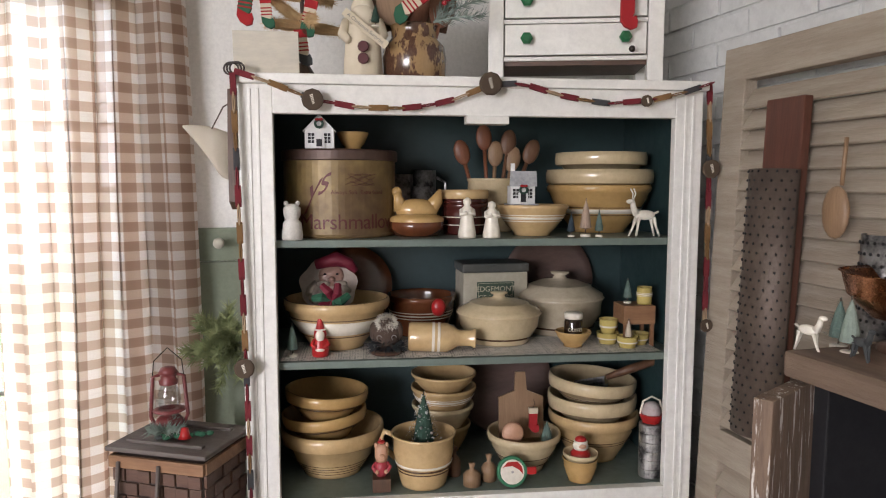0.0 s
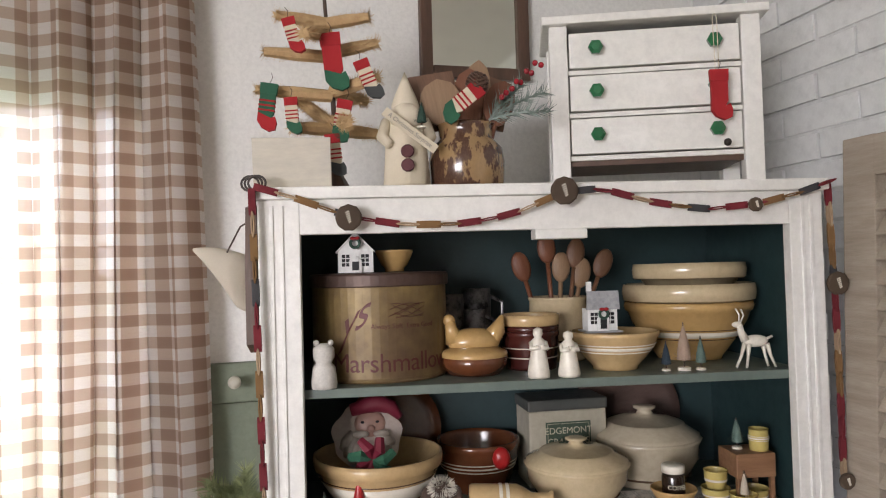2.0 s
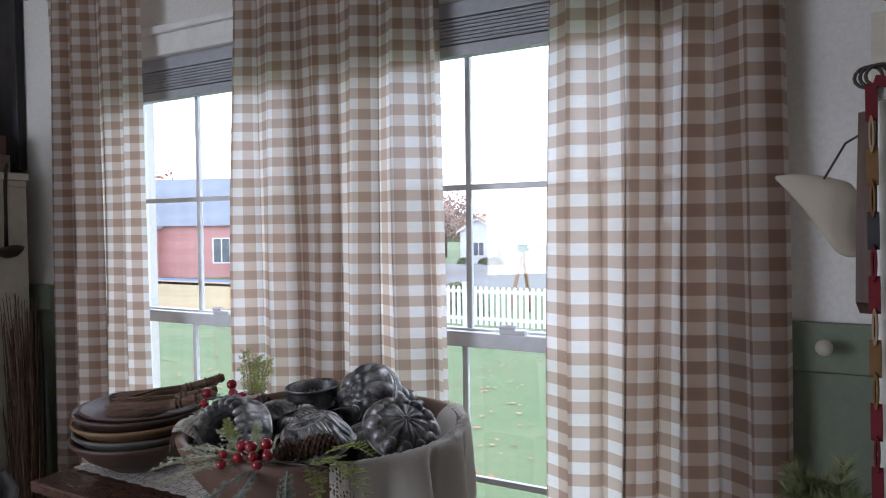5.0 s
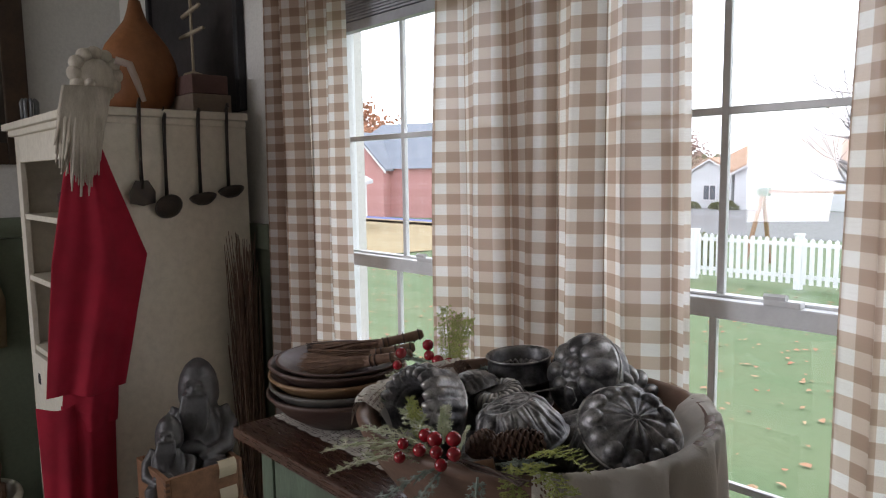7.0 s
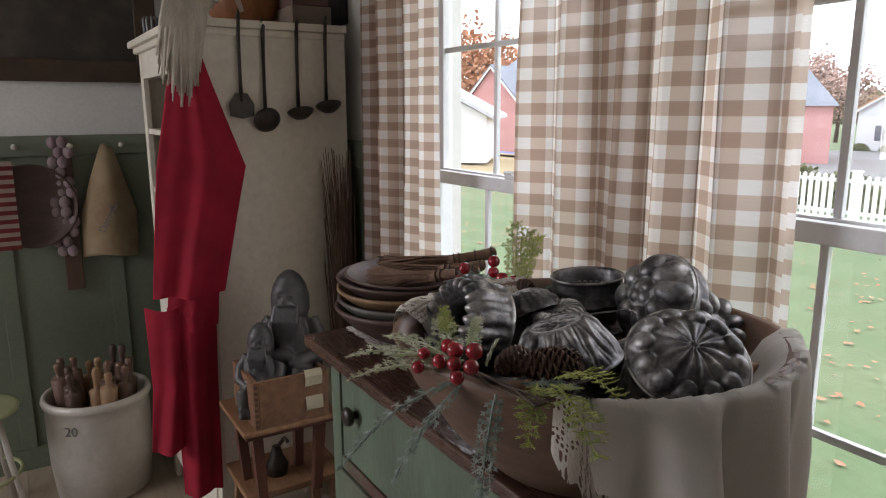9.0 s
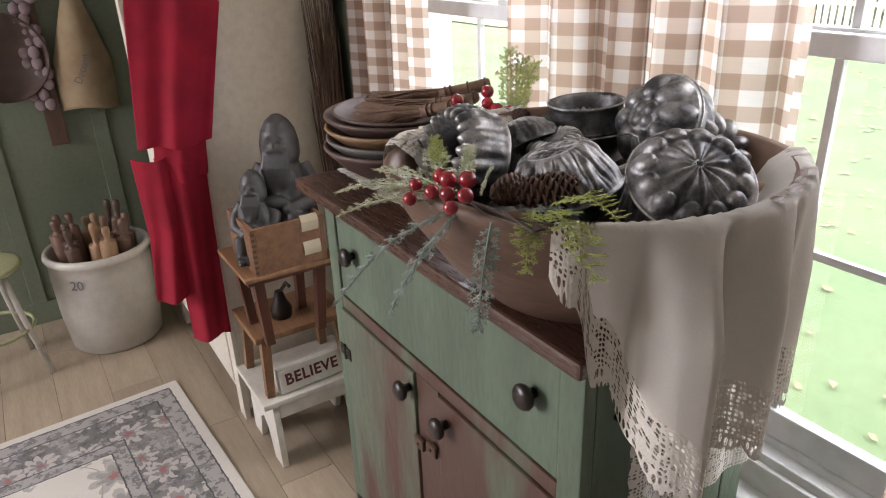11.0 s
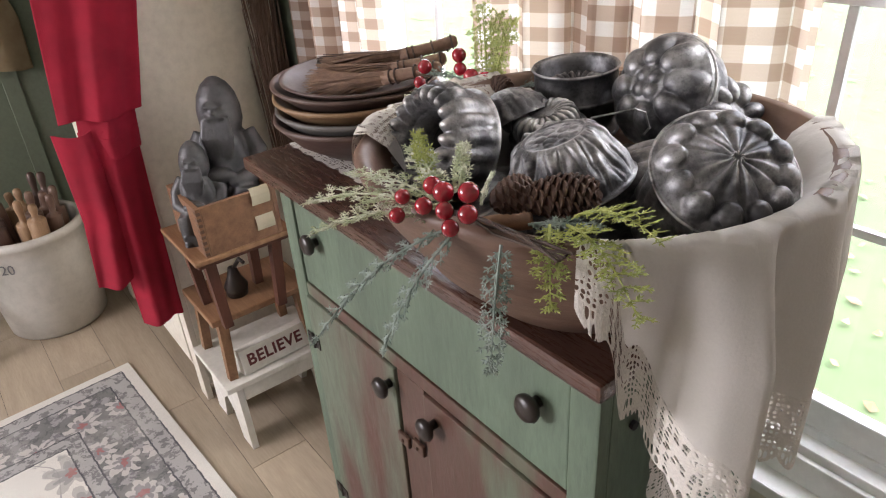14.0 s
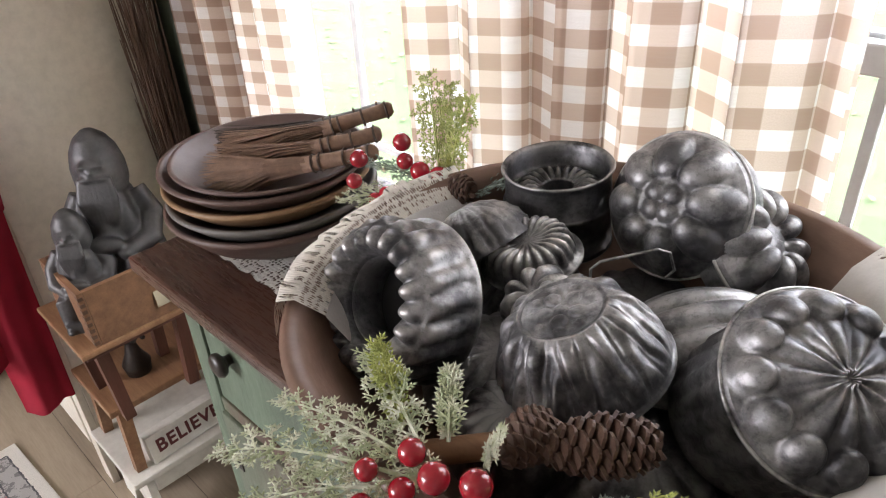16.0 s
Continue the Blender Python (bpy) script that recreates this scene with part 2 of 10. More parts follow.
def blob(bm, c, r, n=12, mi=0, m=None):
    rx, ry, rz = r if isinstance(r, (list, tuple)) else (r, r, r)
    prof = [(max(math.sin(math.pi * k / 8), 0.0) if 0 < k < 8 else 0.0, -math.cos(math.pi * k / 8)) for k in range(9)]
    mm = T(*c) @ Matrix.Diagonal((rx, ry, rz, 1))
    return lathe(bm, prof, n, m=mm if m is None else m @ mm, mi=mi)


def grid_sheet(bm, nu, nv, fn, uvfn=None, closed=False):
    """A sheet of nu x nv cells: fn(u, v) places, uvfn(u, v) gives cloth coordinates."""
    vs = [[bm.verts.new(fn(i / nu, j / nv)) for i in range(nu + 1)] for j in range(nv + 1)]
    uv = bm.loops.layers.uv.verify() if uvfn else None
    for j in range(nv):
        for i in range(nu):
            f = bm.faces.new((vs[j][i], vs[j][i + 1], vs[j + 1][i + 1], vs[j + 1][i]))
            if uv:
                for loop, (a, b) in zip(f.loops, ((i, j), (i + 1, j), (i + 1, j + 1), (i, j + 1))):
                    loop[uv].uv = uvfn(a / nu, b / nv)
    return bm


def outline_prism(bm, pts, y0, y1, m=None, mi=0):
    """A flat outline of (x, z) given thickness from y0 to y1."""
    a = [bm.verts.new(m @ Vector((x, y0, z)) if m is not None else Vector((x, y0, z))) for x, z in pts]
    b = [bm.verts.new(m @ Vector((x, y1, z)) if m is not None else Vector((x, y1, z))) for x, z in pts]
    fs = [bm.faces.new(a), bm.faces.new(b[::-1])]
    for i in range(len(pts)):
        j = (i + 1) % len(pts)
        fs.append(bm.faces.new((a[i], a[j], b[j], b[i])))
    for f in fs:
        f.material_index = mi
    return bm


# ---- the room ----
XL, XR, YF, YB, ZC = -3.45, 1.27, 2.09, -1.7, 2.62
WT = 0.16
FLOOR = wood("floor_board", (0.40, 0.325, 0.24), (0.325, 0.26, 0.19), 0, 5, 0.5, 0.08)
fl = B()
box(fl, XL - WT, XR + WT, YB - WT, YF + WT, -0.12, -0.004)
floor = solo("floor", fl, mat("subfloor", (0.10, 0.08, 0.06)), "greige wood-look plank floor", "floor", kind="structure")
ce = B()
box(ce, XL - WT, XR + WT, YB - WT, YF + WT, ZC, ZC + 0.12)
solo("ceiling", ce, CEIL, "plain white painted ceiling", "ceiling", kind="structure")

WIN = ((-1.3975, 0.4255), (-0.5035, 0.4255))  # middle and half width of the openings
WZ0, WZ1 = 0.66, 2.14


def wall_with_holes(bm, x0, x1, y0, y1, z0, z1, holes):
    """A wall along x with rectangular openings (a, b, lo, hi)."""
    x = x0
    for a, b, lo, hi in sorted(holes):
        if a > x:
            box(bm, x, a, y0, y1, z0, z1)
        if lo > z0:
            box(bm, a, b, y0, y1, z0, lo)
        if hi < z1:
            box(bm, a, b, y0, y1, hi, z1)
        x = b
    box(bm, x, x1, y0, y1, z0, z1)


holes = [(c - h, c + h, WZ0, WZ1) for c, h in WIN]
wb = B()
wall_with_holes(wb, XL - WT, XR + WT, YF, YF + WT, 0, ZC, holes)
solo("wall_north", wb, WALL, "warm white plaster wall with two windows", "wall", kind="structure")
wb = B()
box(wb, XL - WT, XL, YB, YF, 0, ZC)
solo("wall_west", wb, WALL, "warm white wall above green wainscot", "wall", kind="structure")
wb = B()
wall_with_holes(wb, XL - WT, XR + WT, YB - WT, YB, 0, ZC, [(-3.35, -1.55, 1.1, 2.4)])
solo("wall_south", wb, WALL, "plain white wall behind the walker", "wall", kind="structure")
wb = B()
box(wb, XR + 0.012, XR + WT, YB, YF, 0, ZC)
wall_east = solo("wall_east", wb, MORTAR, "white-painted brick wall", "wall", kind="structure")

# green wainscot with a peg rail on north and west walls
for x0, x1, y0, y1, z1 in ((XL, WIN[0][0] - 0.50, YF - 0.012, YF, 1.38), (WIN[1][0] + 0.50, XR, YF - 0.012, YF, 1.38), (WIN[0][0] - 0.50, WIN[1][0] + 0.50, YF - 0.012, YF, 0.50), (XL, XL + 0.012, YB, YF - 0.012, 1.38)):
    wb = B()
    box(wb, x0, x1, y0, y1, 0, z1)
    solo("wainscot", wb, GREEN_WALL, "sage green painted board wainscot", "wainscot", kind="structure")
for x0, x1, y0, y1 in ((XL, -2.12, YF - 0.024, YF), (-0.1, XR, YF - 0.024, YF), (XL, XL + 0.024, YB, YF - 0.03)):
    wb = B()
    box(wb, x0, x1, y0, y1, 1.383, 1.468, 0.004)
    solo("peg_rail", wb, GREEN_WALL, "sage green peg rail along the wall", "peg rail", kind="structure")
wb = B()
box(wb, XL + 0.012, XL + 0.026, YB, YF - 0.02, 0.0, 0.10, 0.003)
solo("baseboard", wb, GREEN_WALL, "green painted baseboard", "baseboard", kind="structure")
for y in np.arange(YB + 0.2, YF - 0.1, 0.42):
    wb = B()
    box(wb, XL + 0.012, XL + 0.022, y - 0.03, y + 0.03, 0.10, 1.383, 0.002)
    solo("batten", wb, GREEN_WALL, "green wainscot batten", "batten", kind="structure")


def window(name, cx, hw):
    w = thing(name, "white vinyl double-hung window with divided panes", "window", kind="structure")
    y0, y1 = 2.13, 2.175
    f = B()
    for x0, x1, z0, z1 in ((cx - hw, cx - hw + 0.03, WZ0, WZ1), (cx + hw - 0.03, cx + hw, WZ0, WZ1), (cx - hw + 0.03, cx + hw - 0.03, WZ0, WZ0 + 0.04), (cx - hw + 0.03, cx + hw - 0.03, WZ1 - 0.04, WZ1)):
        box(f, x0, x1, YF + 0.03, YF + 0.11, z0, z1, 0.003)
    part("window_frame", f, VINYL, w)
    a, b = cx - hw + 0.03, cx + hw - 0.03
    for lo, hi, yy, bot, top in ((WZ0 + 0.04, 1.40, 2.125, 0.055, 0.035), (1.375, WZ1 - 0.04, 2.15, 0.03, 0.04)):
        sx = B()
        for x0, x1, z0, z1 in ((a, a + 0.028, lo, hi), (b - 0.028, b, lo, hi), (a + 0.028, b - 0.028, lo, lo + bot), (a + 0.028, b - 0.028, hi - top, hi)):
            box(sx, x0, x1, yy, yy + 0.024, z0, z1, 0.003)
        sash = part("sash", sx, VINYL, w)
        mid = (lo + bot + hi - top) / 2
        g = B()
        for mx in (cx - 0.1225, cx + 0.1225):
            box(g, mx - 0.007, mx + 0.007, yy + 0.006, yy + 0.018, lo + bot, hi - top, 0.002)
        box(g, a + 0.028, b - 0.028, yy + 0.0065, yy + 0.0175, mid - 0.007, mid + 0.007, 0.002)
        part("muntin", g, VINYL, sash)
        g = B()
        box(g, a + 0.02, b - 0.02, yy + 0.010, yy + 0.014, lo + 0.02, hi - 0.02)
        p = part("pane", g, GLASS, sash)
        p.visible_shadow = False
    k = B()
    box(k, cx - 0.03, cx + 0.03, 2.118, 2.14, 1.40, 1.412, 0.003)
    tube(k, [(cx - 0.028, 2.12, 1.416), (cx + 0.01, 2.114, 1.418)], 0.006, 6)
    part("sash_lock", k, VINYL, w)
    st = B()
    box(st, cx - hw, cx + hw, YF, YF + 0.035, WZ0 - 0.02, WZ0 + 0.025, 0.004)
    part("window_stool", st, TRIM, w)
    return w


for i, (cx, hw) in enumerate(WIN):
    window("window_%d" % (i + 1), cx, hw)
    bl = thing("window_blind", "grey pleated blind drawn up to the window head", "blind")
    q = B()
    for k in range(7):
        box(q, cx - hw + 0.035, cx + hw - 0.035, YF + 0.004, YF + 0.026, 2.048 + k * 0.008, 2.054 + k * 0.008)
    part("pleats", q, mat("blind_cloth", (0.40, 0.42, 0.46), (0.34, 0.36, 0.40), 8, 0.8), bl)
    q = B()
    box(q, cx - hw + 0.032, cx + hw - 0.032, YF + 0.002, YF + 0.029, 2.02, 2.045, 0.003)
    part("bottom_rail", q, mat("blind_rail", (0.45, 0.47, 0.50), (0.40, 0.42, 0.45), 8, 0.4), bl)
    q = B()
    box(q, cx - hw + 0.032, cx + hw - 0.032, YF + 0.002, YF + 0.03, 2.105, 2.14, 0.003)
    part("head_rail", q, mat("blind_head", (0.42, 0.44, 0.48), (0.38, 0.40, 0.44), 8, 0.4), bl)
tr = thing("trim", "white moulded window casing", "trim", kind="structure")
for x0, x1 in ((WIN[0][0] - 0.495, WIN[0][0] - 0.4255), (WIN[0][0] + 0.4255, WIN[1][0] - 0.4255), (WIN[1][0] + 0.4255, WIN[1][0] + 0.495)):
    q = B()
    box(q, x0, x1, YF - 0.02, YF, 0.59, 2.14, 0.004)
    part("side_casing", q, TRIM, tr)
q = B()
box(q, WIN[0][0] - 0.505, WIN[1][0] + 0.505, YF - 0.022, YF, 2.14, 2.20, 0.004)
box(q, WIN[0][0] - 0.51, WIN[1][0] + 0.51, YF - 0.034, YF - 0.001, 2.20, 2.222, 0.006)
part("head_casing", q, TRIM, tr)
q = B()
for dz, yy in ((0.0, 0.030), (0.028, 0.024), (0.05, 0.034)):
    box(q, WIN[0][0] - 0.51, WIN[1][0] + 0.51, YF - yy, YF, 0.50 + dz, 0.50 + dz + 0.026, 0.004)
part("apron_moulding", q, CREAM_PAINT, tr)
q = B()
box(q, WIN[0][0] - 0.52, WIN[1][0] + 0.52, YF - 0.055, YF + 0.001, 0.588, 0.614, 0.005)
part("window_sill", q, TRIM, tr)
for cx, hw in WIN:
    q = B()
    box(q, cx - hw + 0.001, cx + hw - 0.001, YF - 0.012, YF - 0.0005, 0.612, 0.668, 0.003)
    part("stool_moulding", q, TRIM, tr)


def curtain(x0, x1, folds, seed, phase, ztop=2.37, zbot=0.03, y=2.015, flare=0.04, doubled=()):
    rnd = random.Random(seed)
    amp = [rnd.uniform(0.7, 1.25) for _ in range(40)]
    n = folds * 12
    full = 1.72

    def wave(u):
        t = u * folds + phase
        k = int(t) % 40
        f = t - int(t)
        a = amp[k] * (1 - f) + amp[(k + 1) % 40] * f
        return math.sin(2 * math.pi * t) * 0.024 * a + 0.008 * math.sin(2 * math.pi * (t * 0.37 + 0.2))

    def place(u, v):
        z = ztop + (zbot - ztop) * v
        gather = 0.55 + 0.45 * min(1.0, v * 3.0)
        sway = 0.006 * math.sin(5 * v + u * 9 + seed)
        xx = x0 + (x1 - x0) * u + 0.012 * math.sin(2 * math.pi * (u * folds + phase) * 2 + 0.6) * gather
        xx += (u - 0.5) * flare * v
        return Vector((xx + sway, y + wave(u) * gather + 0.003 * math.sin(26 * u + 9 * v), z))

    bm = B()
    grid_sheet(bm, n, 60, place, lambda u, v: (u * (x1 - x0) * full + seed * 0.013, v * (ztop - zbot)))
    # where the cloth is folded back on itself a second layer hangs behind
    c = solo("curtain", bm, CURTAIN, "tan and white gingham cotton curtain, translucent in window light", "curtain", smooth=True, group="window curtains")
    for u0, u1 in doubled:
        bm = B()
        grid_sheet(bm, 24, 60, lambda u, v: place(u0 + (u1 - u0) * u, v) + Vector((0.004 * math.sin(9 * u + 2 * v), 0.022 + 0.006 * math.sin(7 * u), 0)), lambda u, v: ((u0 + (u1 - u0) * u) * (x1 - x0) * full + seed * 0.013 + 0.011, v * (ztop - zbot)))
        part("folded_layer", bm, CURTAIN, c, smooth=True)
    return c


curtain(-2.03, -1.585, 4, 1, 0.1, doubled=((0.0, 0.12), (0.2, 0.3)))
curtain(-1.245, -0.645, 5, 2, 0.45, y=2.026, doubled=((0.30, 0.42), (0.955, 1.0)))
curtain(-0.375, 0.03, 4, 3, 0.2, flare=0.06, doubled=((0.39, 0.50), (0.60, 0.72), (0.85, 1.0)))
rod = thing("curtain_rod", "black metal curtain rod with ball finials", "curtain rod")
q = B()
tube(q, [(-2.10, 2.015, 2.395), (0.12, 2.015, 2.395)], 0.009, 10)
part("rod", q, IRON, rod, smooth=True)
for x in (-2.12, 0.14):
    q = B()
    blob(q, (x, 2.015, 2.395), 0.02, 14)
    part("finial", q, IRON, rod, smooth=True)
for x in (-2.06, -0.95, 0.08):
    q = B()
    tube(q, [(x, 2.09, 2.38), (x, 2.03, 2.38), (x, 2.015, 2.384)], 0.006, 6)
    part("bracket", q, IRON, rod)

# ---- the open hutch ----
HM = pose(0.155, 1.669, 0, 0, 0, -9.5)
HW, HD, HT = 0.975, 0.40, 1.80
hutch = thing("hutch", "white painted open hutch with dark teal interior and full shelves", "hutch", HM)
q = B()
box(q, 0.0, 0.068, 0, 0.022, 0.02, HT - 0.02, 0.002)
left_stile = part("stile", q, WHITE_PAINT, hutch)
q = B()
box(q, 0.914, HW, 0, 0.022, 0.02, HT - 0.02, 0.002)
right_stile = part("stile", q, WHITE_PAINT, hutch)
for owner, x in ((left_stile, 0.020), (left_stile, 0.036), (right_stile, 0.934), (right_stile, 0.950)):
    q = B()
    box(q, x, x + 0.006, -0.003, 0.001, 0.06, HT - 0.03, 0.001)
    part("bead", q, WHITE_PAINT, owner)
q = B()
box(q, 0.068, 0.914, 0.0, 0.022, 1.722, HT - 0.02, 0.002)
part("top_rail", q, WHITE_PAINT, hutch)
q = B()
box(q, -0.008, HW + 0.008, -0.012, HD + 0.004, HT - 0.02, HT, 0.003)
part("top", q, WHITE_PAINT, hutch)
q = B()
box(q, 0.068, 0.914, 0.0, 0.022, 0.02, 0.905, 0.002)
part("lower_front", q, WHITE_PAINT, hutch)
for x0, x1 in ((0.002, 0.020), (HW - 0.020, HW - 0.002)):
    q = B()
    box(q, x0, x1, 0.022, HD, 0.0, HT - 0.02)
    part("side_panel", q, WHITE_PAINT, hutch)
for x0, x1 in ((0.020, 0.026), (HW - 0.026, HW - 0.020)):
    q = B()
    box(q, x0, x1, 0.023, HD - 0.012, 0.02, HT - 0.022)
    part("inner_lining", q, TEAL, hutch, "dark teal painted lining")
q = B()
box(q, 0.02, HW - 0.02, HD - 0.011, HD, 0.0, HT - 0.02)
part("back_panel", q, TEAL, hutch, "dark teal painted back boards")
S1, S2, S3 = 1.464, 1.205, 0.905
for z in (S1, S2, S3):
    q = B()
    box(q, 0.027, HW - 0.027, 0.024, HD - 0.012, z - 0.016, z, 0.002)
    part("shelf", q, SHELF_GREEN, hutch, "sage green painted shelf")
q = B()
box(q, 0.46, 0.55, -0.006, 0.03, 1.705, 1.722, 0.002)
part("door_catch", q, WHITE_PAINT, hutch)

# ---- green cabinet under the window ----
CX0, CX1, CY0, CY1, CZ = -1.35, -0.575, 1.612, 1.972, 1.105
cab = thing("jelly_cabinet", "distressed green cabinet with one long drawer and two worn oxblood doors", "cabinet")
q = B()
box(q, CX0 - 0.045, CX1 + 0.03, CY0 - 0.04, CY1 + 0.012, CZ - 0.024, CZ, 0.005)
part("top", q, DARK_TOP, cab, "dark stained wooden top")
for x0, x1 in ((CX0, CX0 + 0.02), (CX1 - 0.02, CX1)):
    q = B()
    box(q, x0, x1, CY0 + 0.022, CY1, 0.14, CZ - 0.024, 0.001)
    part("side_panel", q, OLD_GREEN, cab)
for x0 in (CX0, CX1 - 0.045):
    q = B()
    box(q, x0, x0 + 0.045, CY0, CY0 + 0.0215, 0.0, CZ - 0.0245, 0.003)
    part("front_post", q, OLD_GREEN, cab)
    q = B()
    box(q, x0 - 0.002 if x0 == CX0 else x0 + 0.002, x0 + 0.043 if x0 == CX0 else x0 + 0.047, CY1 - 0.05, CY1 + 0.002, 0.0, CZ - 0.0245, 0.003)
    part("back_post", q, OLD_GREEN, cab)
q = B()
box(q, CX0 + 0.02, CX1 - 0.02, CY1 - 0.012, CY1 - 0.004, 0.14, CZ - 0.025)
part("back_panel", q, OLD_GREEN, cab)
q = B()
box(q, CX0 + 0.045, CX1 - 0.045, CY0 + 0.001, CY0 + 0.021, 0.83, 0.858, 0.002)
part("middle_rail", q, RED_WORN, cab)
q = B()
box(q, CX0 + 0.045, CX1 - 0.045, CY0 + 0.001, CY0 + 0.021, 0.14, 0.20, 0.002)
part("bottom_rail", q, OLD_GREEN, cab)
q = B()
box(q, -1.0, -0.925, CY0 + 0.001, CY0 + 0.0205, 0.20, 0.83, 0.002)
part("centre_stile", q, RED_WORN, cab)
q = B()
box(q, CX0 + 0.05, CX1 - 0.046, CY0 + 0.002, CY0 + 0.018, 0.863, 1.066, 0.003)
drawer = part("drawer", q, OLD_GREEN, cab)
KP = [(0.0, 0.0), (0.008, 0.0), (0.008, 0.008), (0.011, 0.012), (0.018, 0.016), (0.020, 0.022), (0.016, 0.028), (0.0, 0.030)]


def knob(parent, x, z, y, mt=None, s=1.0, name="knob"):
    k = B()
    lathe(k, [(r * s, h * s) for r, h in KP], 16, m=T(x, y, z) @ pose(0, 0, 0, 90))
    return part(name, k, mt or KNOB, parent, "black turned knob" if mt is None else "", True)


for x in (-1.229, -0.672):
    knob(drawer, x, 0.978, CY0 + 0.004)
for x0, x1, kx, kz in ((CX0 + 0.042, -1.003, -1.018, 0.79), (-0.922, CX1 - 0.040, -0.893, 0.785)):
    q = B()
    box(q, x0, x1, CY0 - 0.004, CY0 + 0.014, 0.203, 0.827, 0.003)
    d = part("door", q, GREEN_WORN if x0 < -1.2 else RED_WORN, cab, "green paint rubbed down to oxblood")
    knob(d, kx, kz, CY0 - 0.004)


# ---- more materials ----
def lace_mat(name, col, cell, hole, stripes=False):
    """Crocheted cotton with real gaps: rows of small round holes in cloth coordinates, and a net in broader bands."""
    m, n, l, b = nodes_of(name)
    t = n.new("ShaderNodeTexCoord")
    v = n.new("ShaderNodeTexVoronoi")
    v.inputs["Scale"].default_value, v.inputs["Randomness"].default_value = 1.0 / cell, 0.35
    l.new(t.outputs["UV"], v.inputs["Vector"])
    big = n.new("ShaderNodeTexVoronoi")
    big.inputs["Scale"].default_value, big.inputs["Randomness"].default_value = 0.22 / cell, 0.1
    l.new(t.outputs["UV"], big.inputs["Vector"])
    solid = math2(n, l, "GREATER_THAN", big.outputs["Distance"], 0.30)
    gap = math2(n, l, "LESS_THAN", v.outputs["Distance"], hole)
    gap = math2(n, l, "MULTIPLY", gap, math2(n, l, "MULTIPLY_ADD", solid, 0.85, 0.15))
    gap = math2(n, l, "GREATER_THAN", gap, 0.5)
    f = noise_tex(n, l, coords(n, l, (1, 1, 1), "UV"), 700, 2)
    l.new(mixc(n, l, ramp(n, l, f, 0.3, 0.7), col, tuple(0.72 * c for c in col)), b.inputs["Base Color"])
    b.inputs["Roughness"].default_value = 0.9
    bumped(n, l, b, v.outputs["Distance"], 0.5, 0.002)
    tr, mx = n.new("ShaderNodeBsdfTransparent"), n.new("ShaderNodeMixShader")
    l.new(gap, mx.inputs[0])
    l.new(b.outputs[0], mx.inputs[1])
    l.new(tr.outputs[0], mx.inputs[2])
    l.new(mx.outputs[0], n["Material Output"].inputs[0])
    return m


def cloth_mat(name, c1, c2, through=0.3, rough=0.9):
    m, n, l, b = nodes_of(name)
    v = coords(n, l)
    f, g = noise_tex(n, l, v, 350, 2), noise_tex(n, l, v, 9, 3)
    c = mixc(n, l, ramp(n, l, g, 0.35, 0.65), c1, c2)
    c = mixc(n, l, math2(n, l, "MULTIPLY", f, 0.25), c, tuple(0.6 * x for x in c2))
    l.new(c, b.inputs["Base Color"])
    b.inputs["Roughness"].default_value = rough
    bumped(n, l, b, f, 0.25, 0.002)
    tr, mx = n.new("ShaderNodeBsdfTranslucent"), n.new("ShaderNodeMixShader")
    l.new(c, tr.inputs[0])
    mx.inputs[0].default_value = through
    l.new(b.outputs[0], mx.inputs[1])
    l.new(tr.outputs[0], mx.inputs[2])
    l.new(mx.outputs[0], n["Material Output"].inputs[0])
    return m


LACE = lace_mat("crochet_lace", (0.74, 0.70, 0.63), 0.0062, 0.36)
LACE_WHITE = lace_mat("white_lace_runner", (0.76, 0.74, 0.69), 0.0060, 0.36)
LINEN = cloth_mat("cream_linen", (0.76, 0.73, 0.68), (0.71, 0.68, 0.62), 0.3)
WHITE_LINEN = cloth_mat("white_linen", (0.82, 0.81, 0.79), (0.77, 0.76, 0.74), 0.2)


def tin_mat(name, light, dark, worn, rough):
    """Old tinned sheet: mottled dark patina, fine pitting, rubbed metal and ridge highlights painted into the base
    colour.
    """
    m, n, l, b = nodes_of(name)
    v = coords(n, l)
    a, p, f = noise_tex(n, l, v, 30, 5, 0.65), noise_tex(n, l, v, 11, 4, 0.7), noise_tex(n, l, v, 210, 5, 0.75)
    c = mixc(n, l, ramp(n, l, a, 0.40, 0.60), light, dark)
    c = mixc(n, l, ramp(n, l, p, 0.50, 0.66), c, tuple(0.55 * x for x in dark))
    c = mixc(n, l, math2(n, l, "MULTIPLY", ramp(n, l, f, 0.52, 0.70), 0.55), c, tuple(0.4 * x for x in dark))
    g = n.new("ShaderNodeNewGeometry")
    # convex edges lightened in the base colour, for glints as well as wear
    ridge_light = math2(n, l, "MULTIPLY", ramp(n, l, g.outputs["Pointiness"], 0.515, 0.58), ramp(n, l, a, 0.62, 0.42))
    c = mixc(n, l, math2(n, l, "MULTIPLY", ridge_light, 0.75), c, worn)
    l.new(c, b.inputs["Base Color"])
    b.inputs["Metallic"].default_value = 0.8
    l.new(math2(n, l, "MULTIPLY_ADD", a, 0.30, rough - 0.15), b.inputs["Roughness"])
    bumped(n, l, b, math2(n, l, "MULTIPLY_ADD", a, 0.8, f), 0.32, 0.002)
    return m


